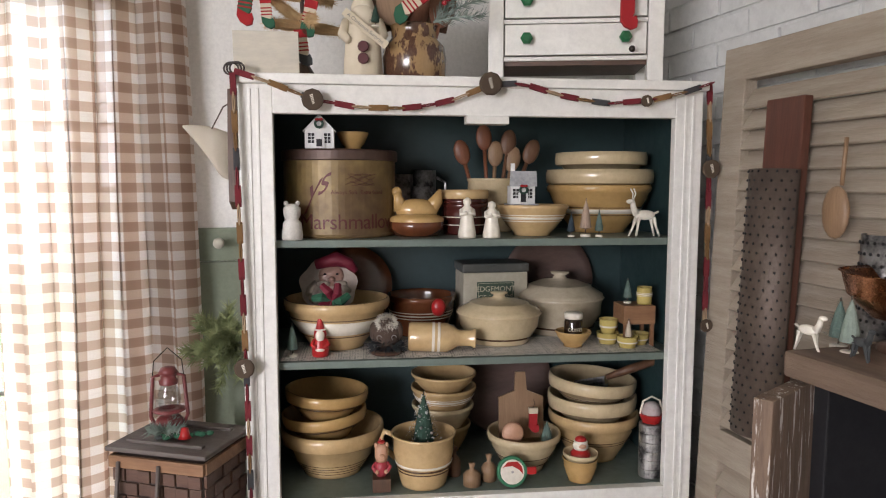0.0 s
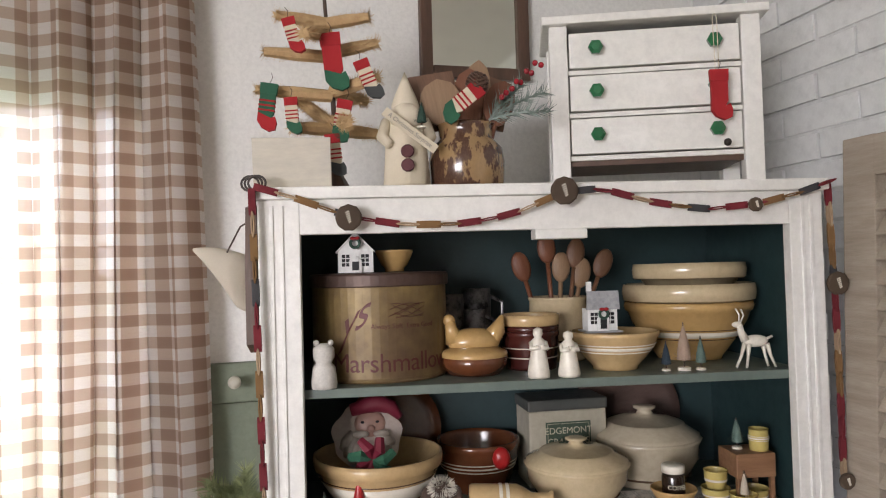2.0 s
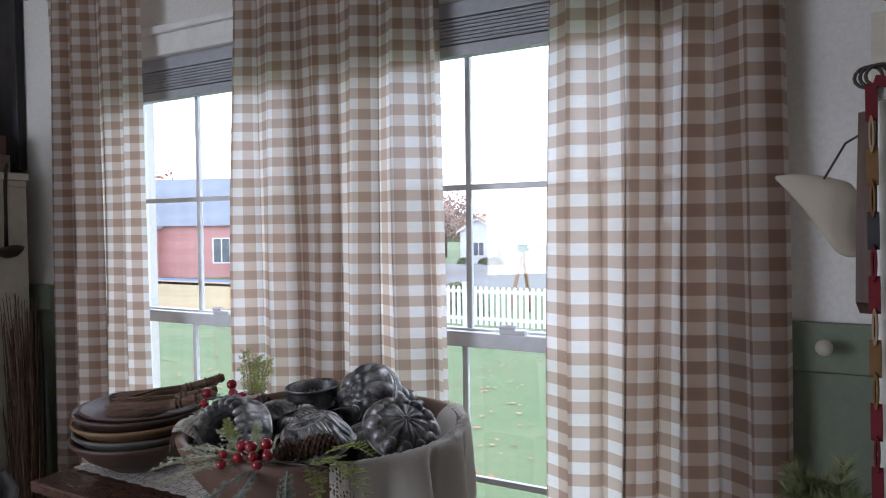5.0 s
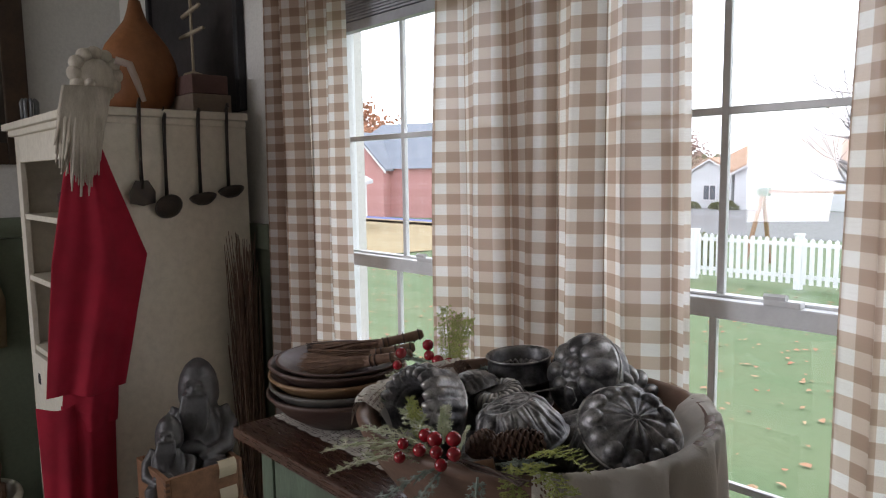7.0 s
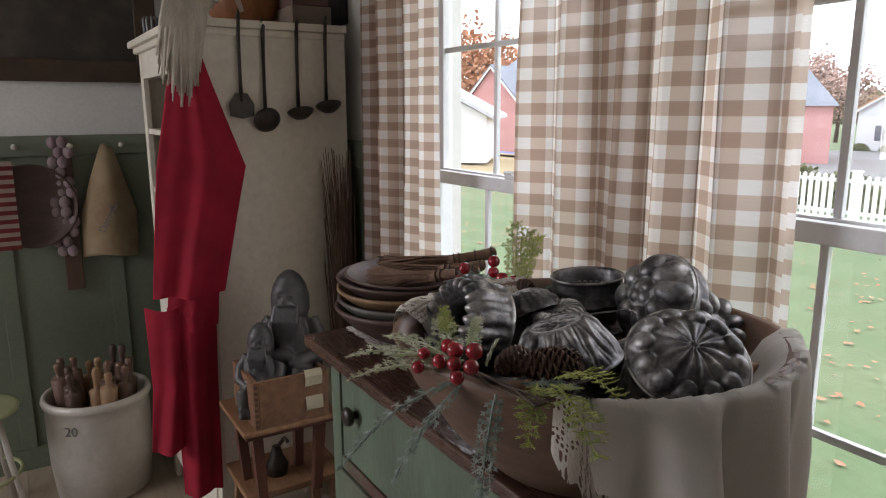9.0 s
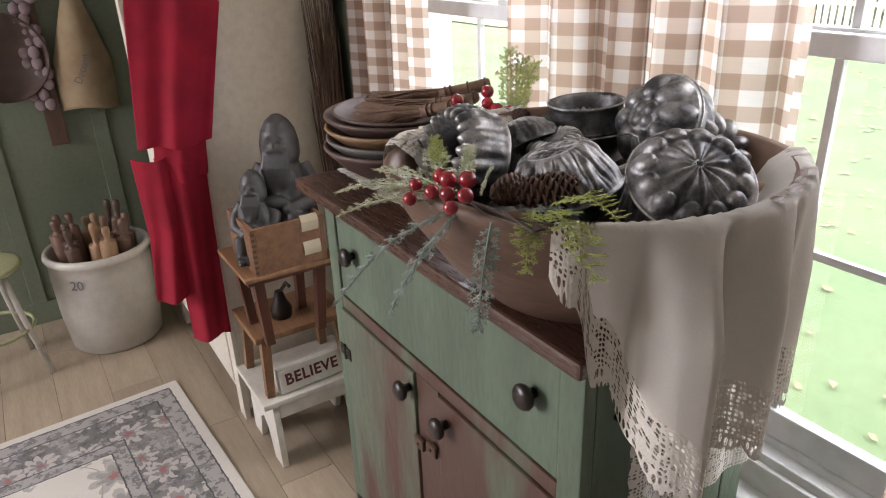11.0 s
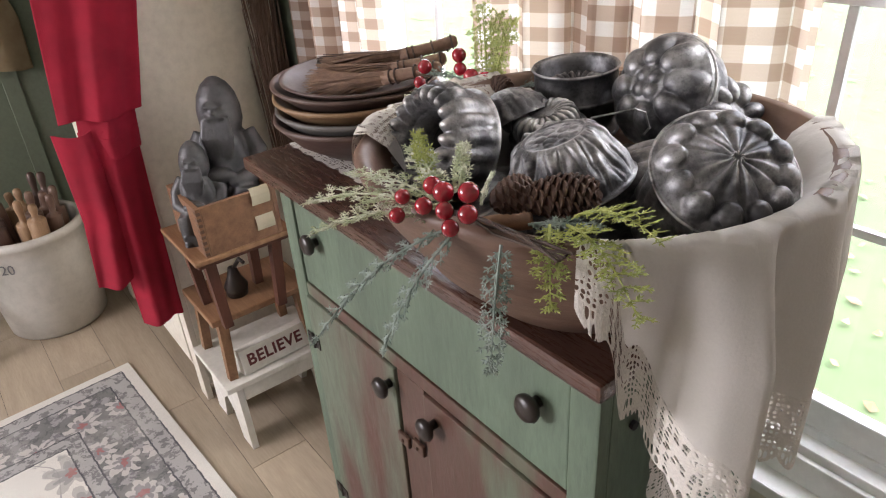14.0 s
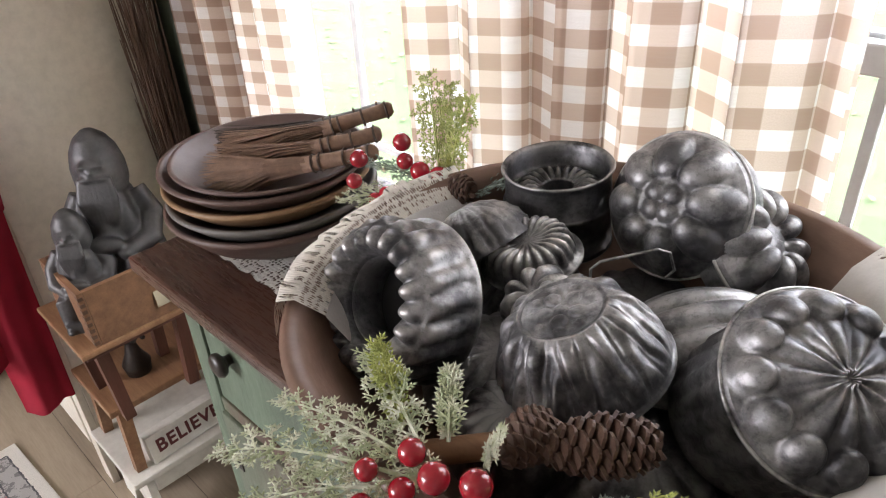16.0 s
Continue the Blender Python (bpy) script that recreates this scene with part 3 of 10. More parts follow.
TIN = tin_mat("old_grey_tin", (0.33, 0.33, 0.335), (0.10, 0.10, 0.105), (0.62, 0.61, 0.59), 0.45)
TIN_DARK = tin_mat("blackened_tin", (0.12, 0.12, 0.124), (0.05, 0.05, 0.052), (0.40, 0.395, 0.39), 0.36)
FROST_GREEN = mat("frosted_cedar", (0.36, 0.41, 0.24), (0.66, 0.68, 0.54), 60, 0.7, 0.2, lo=0.45, hi=0.6)
LIME_GREEN = mat("yellow_green_cedar", (0.42, 0.46, 0.13), (0.27, 0.32, 0.09), 50, 0.6, 0.2)
PINE_GREEN = mat("blue_green_pine", (0.10, 0.145, 0.115), (0.34, 0.40, 0.36), 50, 0.6, 0.2, spots=((0.60, 0.63, 0.60), -0.03))
BERRY = mat("frosted_red_berry", (0.36, 0.010, 0.022), (0.22, 0.006, 0.014), 25, 0.2, 0.05, coat=0.6, spots=((0.80, 0.70, 0.70), -0.035))
CONE = mat("pine_cone_scale", (0.115, 0.062, 0.040), (0.07, 0.038, 0.026), 40, 0.6, 0.2, spots=((0.38, 0.32, 0.27), -0.06))
STRAW = mat("broom_straw", (0.25, 0.15, 0.095), (0.15, 0.09, 0.06), 60, 0.75, 0.3, stretch=(1, 1, 1))
TWIG = mat("dry_twig", (0.09, 0.06, 0.045), (0.05, 0.034, 0.026), 30, 0.8, 0.3)


def text_mesh(s, size, material, depth=0.0004, space=1.0, italic=0.0, bold=0.0):
    c = bpy.data.curves.new("letters", "FONT")
    c.body, c.size, c.extrude, c.align_x, c.align_y, c.space_character, c.shear = s, size, depth, "CENTER", "CENTER", space, italic
    c.offset = bold
    ob = bpy.data.objects.new("letters", c)
    me = bpy.data.meshes.new_from_object(ob)
    bpy.data.objects.remove(ob)
    me.materials.append(material)
    return me


def towards(pos, axis, spin=0.0):
    q = Vector((0, 0, 1)).rotation_difference(Vector(axis).normalized())
    return Matrix.Translation(pos) @ q.to_matrix().to_4x4() @ Matrix.Rotation(radians(spin), 4, "Z")


# hinges and latches of the cabinet
for x, z in ((CX0 + 0.046, 0.72), (CX0 + 0.046, 0.28), (CX1 - 0.046, 0.70), (CX1 - 0.046, 0.28)):
    h = B()
    box(h, x - 0.024, x - 0.003, CY0 - 0.0065, CY0 - 0.0042, z - 0.014, z + 0.014, 0.001)
    box(h, x + 0.003, x + 0.024, CY0 - 0.0065, CY0 - 0.0042, z - 0.014, z + 0.014, 0.001)
    tube(h, [(x, CY0 - 0.006, z - 0.018), (x, CY0 - 0.006, z + 0.018)], 0.0035, 8)
    for dx in (-0.017, -0.009, 0.009, 0.017):
        blob(h, (x + dx, CY0 - 0.0065, z + 0.006 * (1 if abs(dx) > 0.01 else -1)), 0.0022, 6)
    part("hinge", h, IRON, cab, "dark iron butterfly hinge")
for x, z in ((-0.985, 0.685), (-0.94, 0.70)):
    h = B()
    box(h, x - 0.016, x + 0.016, CY0 - 0.012, CY0 - 0.004, z - 0.012, z + 0.012, 0.003)
    blob(h, (x, CY0 - 0.0125, z), 0.0035, 8)
    part("turn_latch", h, WOOD_DARK, cab, "small wooden turn latch")
h = B()
tube(h, [(CX1 + 0.001, 1.67, 0.975), (CX1 + 0.006, 1.67, 0.975)], 0.006, 10)
part("screw_hole", h, BLACK, cab)

# lace runner along the cabinet top, hanging over its end
q = B()


def runner(u, v):
    s = u * 1.165
    y = 1.665 + 0.27 * v
    edge = 0.006 * abs(math.sin(s * 70)) if v in (0.0, 1.0) else 0.0
    top = (CX1 + 0.035) - (CX0 - 0.035)
    y += edge * (-1 if v == 0.0 else 1)
    if s < top:
        return Vector((CX0 - 0.035 + s, y, CZ + 0.0035))
    d = s - top
    return Vector((CX1 + 0.035 + 0.004 * math.sin(v * 22) * min(1, d * 8), y + 0.012 * d, CZ + 0.0035 - d * (1 - 0.05 * v) + 0.0005))


grid_sheet(q, 90, 24, runner, lambda u, v: (u * 1.165, v * 0.27))
solo("lace_runner", q, LACE_WHITE, "white crocheted lace runner over the green cabinet", "table runner", smooth=True)

# ---- dough bowl ----
BX, BY, BZ, BR = -0.698, 1.712, 1.106, 0.262
q = B()
prof = [(0.0, 0.0), (0.12, 0.0), (0.135, 0.006), (0.19, 0.06), (0.235, 0.12), (0.258, 0.165), (0.262, 0.178), (0.256, 0.182), (0.246, 0.180), (0.236, 0.165), (0.21, 0.115), (0.165, 0.062), (0.11, 0.028), (0.0, 0.018)]
lathe(q, prof, 64, mod=lambda a, k, r, z: (r * (1 + 0.012 * math.sin(2 * a + 0.5)), z + (0.004 * math.sin(3 * a) if z > 0.1 else 0)))
solo("dough_bowl", q, WOOD_BOWL, "large round brown wooden dough bowl on the green cabinet", "bowl", T(BX, BY, BZ + 0.0015) @ Matrix.Diagonal((0.975, 0.975, 1, 1)), True)


def rim_cloth(a0, a1, drop, n, name, label, lace_h, fold, inner=0.10, material=None):
    """Cloth over the bowl's rim between two angles: lies inside, turns over the rim, hangs outside; lace strip below."""
    RZ = BZ + 0.189

    def at(u, d):
        a = radians(a0 + (a1 - a0) * u)
        w = fold * math.sin(u * n * 2 * math.pi + 0.7) + fold * 0.5 * math.sin(u * n * 4.7 + 2)
        # deep creases where the cloth doubles under
        w -= sum(fold * g * math.exp(-((u - c) / s) ** 2) for c, g, s in ((0.38, 3.0, 0.02), (0.61, 2.4, 0.02), (0.86, 2.0, 0.02), (0.20, 0.8, 0.03)))
        w += fold * 1.1 * math.exp(-((u - 0.33) / 0.03) ** 2)
        if d < 0:
            k = -d / inner
            h = 0.186 - 0.115 * k
            r = (0.262 - 0.026 * min(1, k * 6) if h > 0.165 else 0.236 - (0.165 - h) * 0.62) - 0.007
            r *= 0.975
            return Vector((BX + r * math.cos(a), BY + r * math.sin(a), BZ + h + 0.003))
        k = min(1.0, d / 0.12)
        r = BR * 0.975 + 0.006 + 0.004 * math.sin(min(1, d * 40) * 1.57) + w * k
        return Vector((BX + r * math.cos(a), BY + r * math.sin(a), RZ - d + 0.003 * math.sin(9 * u)))

    th = thing(name, label, "table cloth")
    q = B()
    grid_sheet(q, 110, 44, lambda u, v: at(u, -inner + v * (inner + max(-0.04, drop(u) - lace_h(u)))), lambda u, v: (u, v))
    part("cloth", q, material or LINEN, th, smooth=True)
    q = B()

    def lace(u, v):
        d1 = max(-0.04, drop(u) - lace_h(u))
        sc = 0.016 * abs(math.sin(u * n * 11)) ** 0.7 if v > 0.99 else 0.0
        return at(u, d1 + v * lace_h(u) + sc)

    grid_sheet(q, 220, 10, lace, lambda u, v: (u * 0.62, v * lace_h(u)))
    part("lace_edging", q, LACE, th, "wide crocheted lace edging", True)
    return th


def drop_main(u):
    pts = ((0.0, 0.05), (0.05, 0.066), (0.10, 0.17), (0.26, 0.295), (0.345, 0.335), (0.39, 0.30), (0.46, 0.28), (0.56, 0.30), (0.62, 0.26), (0.74, 0.29), (0.90, 0.28), (0.95, 0.19), (1.0, 0.13))
    for (a, p), (b, r) in zip(pts, pts[1:]):
        if a <= u <= b:
            f = (u - a) / (b - a)
            f = f * f * (3 - 2 * f)
            return p + (r - p) * f
    return 0.1


rim_cloth(-50, 52, drop_main, 4, "tea_cloth", "cream linen cloth with crocheted lace edge draped over bowl", lambda u: 0.062 + 0.018 * math.sin(math.pi * u), 0.017)
rim_cloth(160, 226, lambda u: 0.026 + 0.012 * math.sin(6 * u), 5, "linen_cloth", "white linen cloth with lace edge tucked into the bowl", lambda u: 0.052 + 0.011 * math.sin(6 * u), 0.010, inner=0.16, material=WHITE_LINEN)


# ---- tin moulds ----
def lobed(prof, lobes, amp_r, amp_z, spin=0.0, sharp=1.0, n=None):
    """A turned shell whose rows swell in lobes by amp_r[k], amp_z[k]."""
    bm = B()

    def mod(a, k, r, z):
        w = abs(math.cos(lobes * (a + spin * z) / 2)) ** sharp
        return r * (1 + amp_r[k] * (w - 0.5)), z + amp_z[k] * (w - 0.5)

    return lathe(bm, prof, n or lobes * 8, mod)


def relief(height, R, rings=36, n=168):
    """A pressed sheet: height(r, a) above the rim plane over a disc."""
    bm = B()
    rows = [[bm.verts.new((0, 0, height(0.0, 0.0)))]]
    for k in range(1, rings + 1):
        r = R * k / rings
        rows.append([bm.verts.new((r * math.cos(2 * math.pi * i / n), r * math.sin(2 * math.pi * i / n), height(r, 2 * math.pi * i / n))) for i in range(n)])
    for i in range(n):
        bm.faces.new((rows[0][0], rows[1][i], rows[1][(i + 1) % n]))
    for a, b in zip(rows[1:], rows[2:]):
        for i in range(n):
            bm.faces.new((a[i], b[i], b[(i + 1) % n], a[(i + 1) % n]))
    return bm


def knuckle(r, a, count, rb, size, high, long=1.0, turn=0.0):
    """Height of the nearest of a ring of round bosses; long: stretched outwards."""
    step = 2 * math.pi / count
    d = (a - turn + step / 2) % step - step / 2
    x, y = r * math.cos(d) - rb, r * math.sin(d)
    q = 1 - (x / (size * long)) ** 2 - (y / size) ** 2
    return high * math.sqrt(q) if q > 0 else 0.0


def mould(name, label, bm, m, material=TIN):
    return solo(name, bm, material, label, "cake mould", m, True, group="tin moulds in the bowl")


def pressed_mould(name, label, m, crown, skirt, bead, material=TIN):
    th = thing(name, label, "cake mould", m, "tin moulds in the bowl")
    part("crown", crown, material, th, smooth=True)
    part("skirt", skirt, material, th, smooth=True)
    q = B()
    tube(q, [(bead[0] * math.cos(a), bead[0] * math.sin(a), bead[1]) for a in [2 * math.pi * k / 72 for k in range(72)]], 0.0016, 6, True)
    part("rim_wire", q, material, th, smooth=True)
    return th


# ring mould standing on edge: petals round the tube, a plain ridge, big flutes down the side
p = [(0.064, 0.0), (0.0655, 0.002), (0.062, 0.005), (0.060, 0.012), (0.0605, 0.022), (0.061, 0.034), (0.0605, 0.043), (0.059, 0.047), (0.0585, 0.049), (0.0575, 0.050), (0.056, 0.0505), (0.0545, 0.053), (0.051, 0.0565), (0.046, 0.058), (0.041, 0.057), (0.0385, 0.054), (0.0365, 0.050), (0.035, 0.048), (0.034, 0.045), (0.0335, 0.036), (0.033, 0.0), (0.032, 0.0), (0.0325, 0.04), (0.036, 0.045), (0.050, 0.050), (0.058, 0.03), (0.061, 0.0)]
ar = [0, 0, 0.02, 0.07, 0.10, 0.11, 0.10, 0.05, 0.0, 0.0, 0.0, 0.02, 0.03, 0.02, 0.04, 0.06, 0.08, 0.03, 0, 0, 0, 0, 0, 0, 0, 0, 0]
az = [0] * 6 + [0.002, 0.002, 0, 0, 0, 0.003, 0.007, 0.010, 0.010, 0.007, 0.003, 0.001] + [0] * 9
ringm = mould("ring_mould", "fluted grey tin ring mould standing on edge", lobed(p, 20, ar, az, 5, 0.65, 240), towards((-0.829, 1.635, 1.256), (-0.07, -0.84, 0.44), 8) @ Matrix.Scale(1.13, 4))
# added black disc closes the tube, standing in for the hole's shadow
q = B()
lathe(q, [(0.0, 0.010), (0.0325, 0.010), (0.0325, 0.013), (0.0, 0.013)], 32)
part("tube_shade", q, BLACK, ringm, "black plate for the shaded tube hole")
p = [(0.056, 0.0), (0.055, 0.003), (0.053, 0.010), (0.048, 0.022), (0.041, 0.032), (0.032, 0.040), (0.021, 0.046), (0.010, 0.049), (0.0, 0.049)]
mould("turban_mould", "dark tin turban mould with swirled flutes", lobed(p, 14, [0.02, 0.08, 0.14, 0.17, 0.19, 0.2, 0.2, 0.2, 0], [0] * 9, 22, 0.8, 168), towards((-0.845, 1.738, 1.252), (-0.48, -0.02, 0.60), 20))
p = [(0.050, 0.0), (0.050, 0.003), (0.044, 0.004), (0.042, 0.009), (0.041, 0.018), (0.038, 0.025), (0.032, 0.029), (0.025, 0.030), (0.019, 0.028), (0.014, 0.0275), (0.0, 0.027)]
mould("tart_mould", "small oval fluted tin mould lying upside down", lathe(B(), p, 132, lambda a, k, r, z: (r * (1 + (0.09 if 3 <= k <= 7 else 0.0) * (abs(math.cos(11 * a)) ** 0.7 - 0.5)), z + (0.004 if 5 <= k <= 8 else 0) * (abs(math.cos(11 * a)) - 0.4)), ax=0.82), towards((-0.796, 1.752, 1.256), (-0.02, -0.32, 0.94), 130), TIN)
p = [(0.029, 0.0), (0.031, 0.006), (0.030, 0.012), (0.026, 0.019), (0.019, 0.024), (0.011, 0.0245), (0.006, 0.022), (0.003, 0.023), (0.0, 0.024)]
mould("tart_mould", "tiny flower-shaped tin mould", lobed(p, 8, [0.2, 0.28, 0.3, 0.32, 0.34, 0.3, 0.15, 0, 0], [0, 0.0, 0.001, 0.003, 0.006, 0.005, 0.002, 0, 0], 0, 0.8, 96), towards((-0.738, 1.692, 1.262), (-0.25, -0.45, 0.85)))

# pudding mould upside down: wavy flutes, a plate of fruit on top
PM = towards((-0.676, 1.664, 1.248), (-0.22, -0.22, 0.92), 10)
q = B()
rows = [(0.071, 0.0), (0.072, 0.002), (0.0695, 0.004)] + [(0.0685 - 0.028 * t ** 1.35, 0.006 + 0.052 * t) for t in [k / 14 for k in range(15)]] + [(0.0375, 0.060), (0.0355, 0.0615), (0.034, 0.0618), (0.0335, 0.0605), (0.031, 0.060), (0.0, 0.060)]


def draped(a, k, r, z):
    if not 3 <= k <= 18:
        return r, z
    s = min(1.0, (k - 2) / 5) * min(1.0, (19 - k) / 2)
    ph = 22 * a + 1.1 * math.sin(z * 150 + 3 * math.sin(11 * a)) + 26 * z
    bump_ = 0.0026 * math.sin(11 * a + 1.0) * math.exp(-((z - 0.050) / 0.008) ** 2)
    return r + s * 0.0026 * (abs(math.sin(ph / 2)) ** 0.7 * 2 - 1) + bump_, z + bump_


lathe(q, rows, 264, draped)
pud = mould("pudding_mould", "deep fluted tin pudding mould upside down", q, PM)
fruit = relief(lambda r, a: 0.0006 + 0.0028 * (r < 0.029) * max(knuckle(r, a, 5, 0.014, 0.0068, 1.0, 1.1), knuckle(r, a, 9, 0.0235, 0.0045, 0.6, 1.0, 0.2), knuckle(r, a, 1, 0.0, 0.006, 0.9)), 0.031, 24, 120)
part("fruit_plate", fruit, TIN, pud, "embossed fruit", True, T(0, 0, 0.060))

# round black tube pan
p = [(0.0, 0.012), (0.052, 0.012), (0.055, 0.010), (0.056, 0.006), (0.055, 0.004), (0.055, 0.05), (0.058, 0.052), (0.058, 0.056), (0.055, 0.058), (0.0545, 0.084), (0.0545, 0.088), (0.058, 0.092), (0.0565, 0.094), (0.0525, 0.09), (0.0525, 0.070), (0.049, 0.066), (0.044, 0.066), (0.038, 0.070), (0.031, 0.073), (0.024, 0.072), (0.019, 0.069), (0.0165, 0.069), (0.0155, 0.066), (0.0145, 0.02), (0.0, 0.02)]
mould("tube_pan", "round black tube pan with fluted inner tin", lobed(p, 20, [0] * 15 + [0.0, 0.02, 0.03, 0.04, 0.06, 0.06] + [0] * 4, [0] * 16 + [0.004, 0.007, 0.008, 0.006, 0.002] + [0] * 4, 0, 0.7, 160), towards((-0.828, 1.842, 1.222), (-0.03, -0.05, 1)), TIN_DARK)

# ridged melon mould with its wire handle
MM = towards((-0.622, 1.750, 1.240), (-0.05, -0.20, 1), 46)
melon_top = relief(lambda r, a: 0.040 * (1 - (r / 0.062) ** 2.6) + (0.0065 * abs(math.cos(math.pi * r * math.sin(a) / 0.026)) ** 0.6) * min(1.0, (0.062 - r) / 0.01), 0.062, 40, 160)
bmesh.ops.scale(melon_top, vec=(1.3, 1.0, 1.0), verts=melon_top.verts)
melon = mould("melon_mould", "ridged oval tin melon mould with a wire handle", melon_top, MM)
q = B()
tube(q, [(-0.036, 0, -0.006), (-0.034, 0, 0.014), (-0.026, 0, 0.020), (0.022, 0, 0.024), (0.032, 0, 0.019), (0.036, 0, 0.0), (0.030, 0.002, -0.008)], 0.0013, 6)
part("wire_handle", q, TIN_DARK, melon, "thin bent wire handle", m=MM.inverted() @ towards((-0.690, 1.752, 1.282), (-0.05, -0.10, 1), 46))


# large fruit mould on edge: eight fat lobes round a plate of four
def fruit_face(r, a):
    z = 0.026 * (1 - (r / 0.066) ** 2.2)
    z += max(knuckle(r, a, 8, 0.044, 0.0172, 0.013, 1.32), knuckle(r, a, 4, 0.0115, 0.0105, 0.008, 1.0, 0.6), 0.003 if r < 0.024 else 0.0)
    return z


q = B()
lathe(q, [(0.066, 0.0), (0.068, -0.004), (0.0665, -0.008), (0.065, -0.030), (0.067, -0.034), (0.064, -0.034)], 96)
pressed_mould("flower_mould", "large tin mould with fat raised fruit lobes standing on edge", towards((-0.705, 1.847, 1.306), (-0.06, -0.88, 0.46), 12), relief(fruit_face, 0.066, 40, 176), q, (0.0685, -0.006))


def finger_face(r, a):
    return 0.020 * (1 - (r / 0.064) ** 2) + knuckle(r, a, 9, 0.040, 0.0125, 0.017, 1.9)


q = B()
lathe(q, [(0.064, 0.0), (0.066, -0.004), (0.0645, -0.008), (0.064, -0.026)], 90)
pressed_mould("flower_mould", "second tin mould with finger lobes leaning behind", towards((-0.640, 1.888, 1.268), (0.75, 0.06, 0.62), 8), relief(finger_face, 0.064, 36, 180), q, (0.0665, -0.006))


# deep star mould: radiating leaves, a border of round bosses, fluted sides
def star_face(r, a):
    n = 12
    z = 0.022 * (1 - (r / 0.064) ** 1.7)
    f = min(1.0, r / 0.048)
    leaf = abs(math.cos(n * a / 2)) ** 0.7 - 0.45
    z += 0.0085 * math.sin(math.pi * f) ** 0.7 * leaf if r < 0.048 else 0.0
    z = max(z, 0.022 * (1 - (r / 0.064) ** 1.7) + knuckle(r, a, n, 0.0515, 0.0128, 0.0115, 0.95))
    return z + (0.0035 * math.exp(-((r - 0.0042) / 0.0016) ** 2))


q = B()
lathe(q, [(0.0645, 0.0), (0.0665, -0.003), (0.0655, -0.006), (0.0625, -0.009), (0.060, -0.016), (0.060, -0.04), (0.0605, -0.07), (0.061, -0.092), (0.063, -0.096)], 192, lambda a, k, r, z: (r * (1 + (0.055 if 3 < k < 8 else 0.0) * (abs(math.cos(12 * a + 14 * z)) ** 0.7 - 0.5)), z))
pressed_mould("star_mould", "deep grey tin mould with radiating leaves and round bosses", towards((-0.517, 1.691, 1.305), (0.50, -0.31, 0.80), 10), relief(star_face, 0.0645, 44, 192), q, (0.067, -0.004))
for x, y, z, r in ((-0.76, 1.66, 1.185, 0.07), (-0.62, 1.66, 1.17, 0.075), (-0.70, 1.79, 1.19, 0.075), (-0.79, 1.76, 1.19, 0.06), (-0.56, 1.78, 1.20, 0.06), (-0.70, 1.70, 1.145, 0.09), (-0.70, 1.60, 1.195, 0.05)):
    mould("tart_mould", "dark tin mould at the bottom of the bowl", lobed([(r, 0.0), (r, 0.004), (r * 0.85, 0.02), (r * 0.7, 0.038), (r * 0.4, 0.046), (0.0, 0.046)], 14, [0, 0, 0.1, 0.1, 0.1, 0], [0] * 6), towards((x, y, z), (0.1, -0.1, 1)), TIN_DARK)
for a, b in (((-0.735, 1.522, 1.222), (-0.655, 1.585, 1.245)), ((-0.535, 1.86, 1.25), (-0.59, 1.80, 1.245))):
    q = B()
    tube(q, [a, b], [0.010, 0.010], 12)
    solo("rolling_pin", q, WOOD_MID, "short turned wooden tool handle between the moulds", "tool handle", smooth=True)


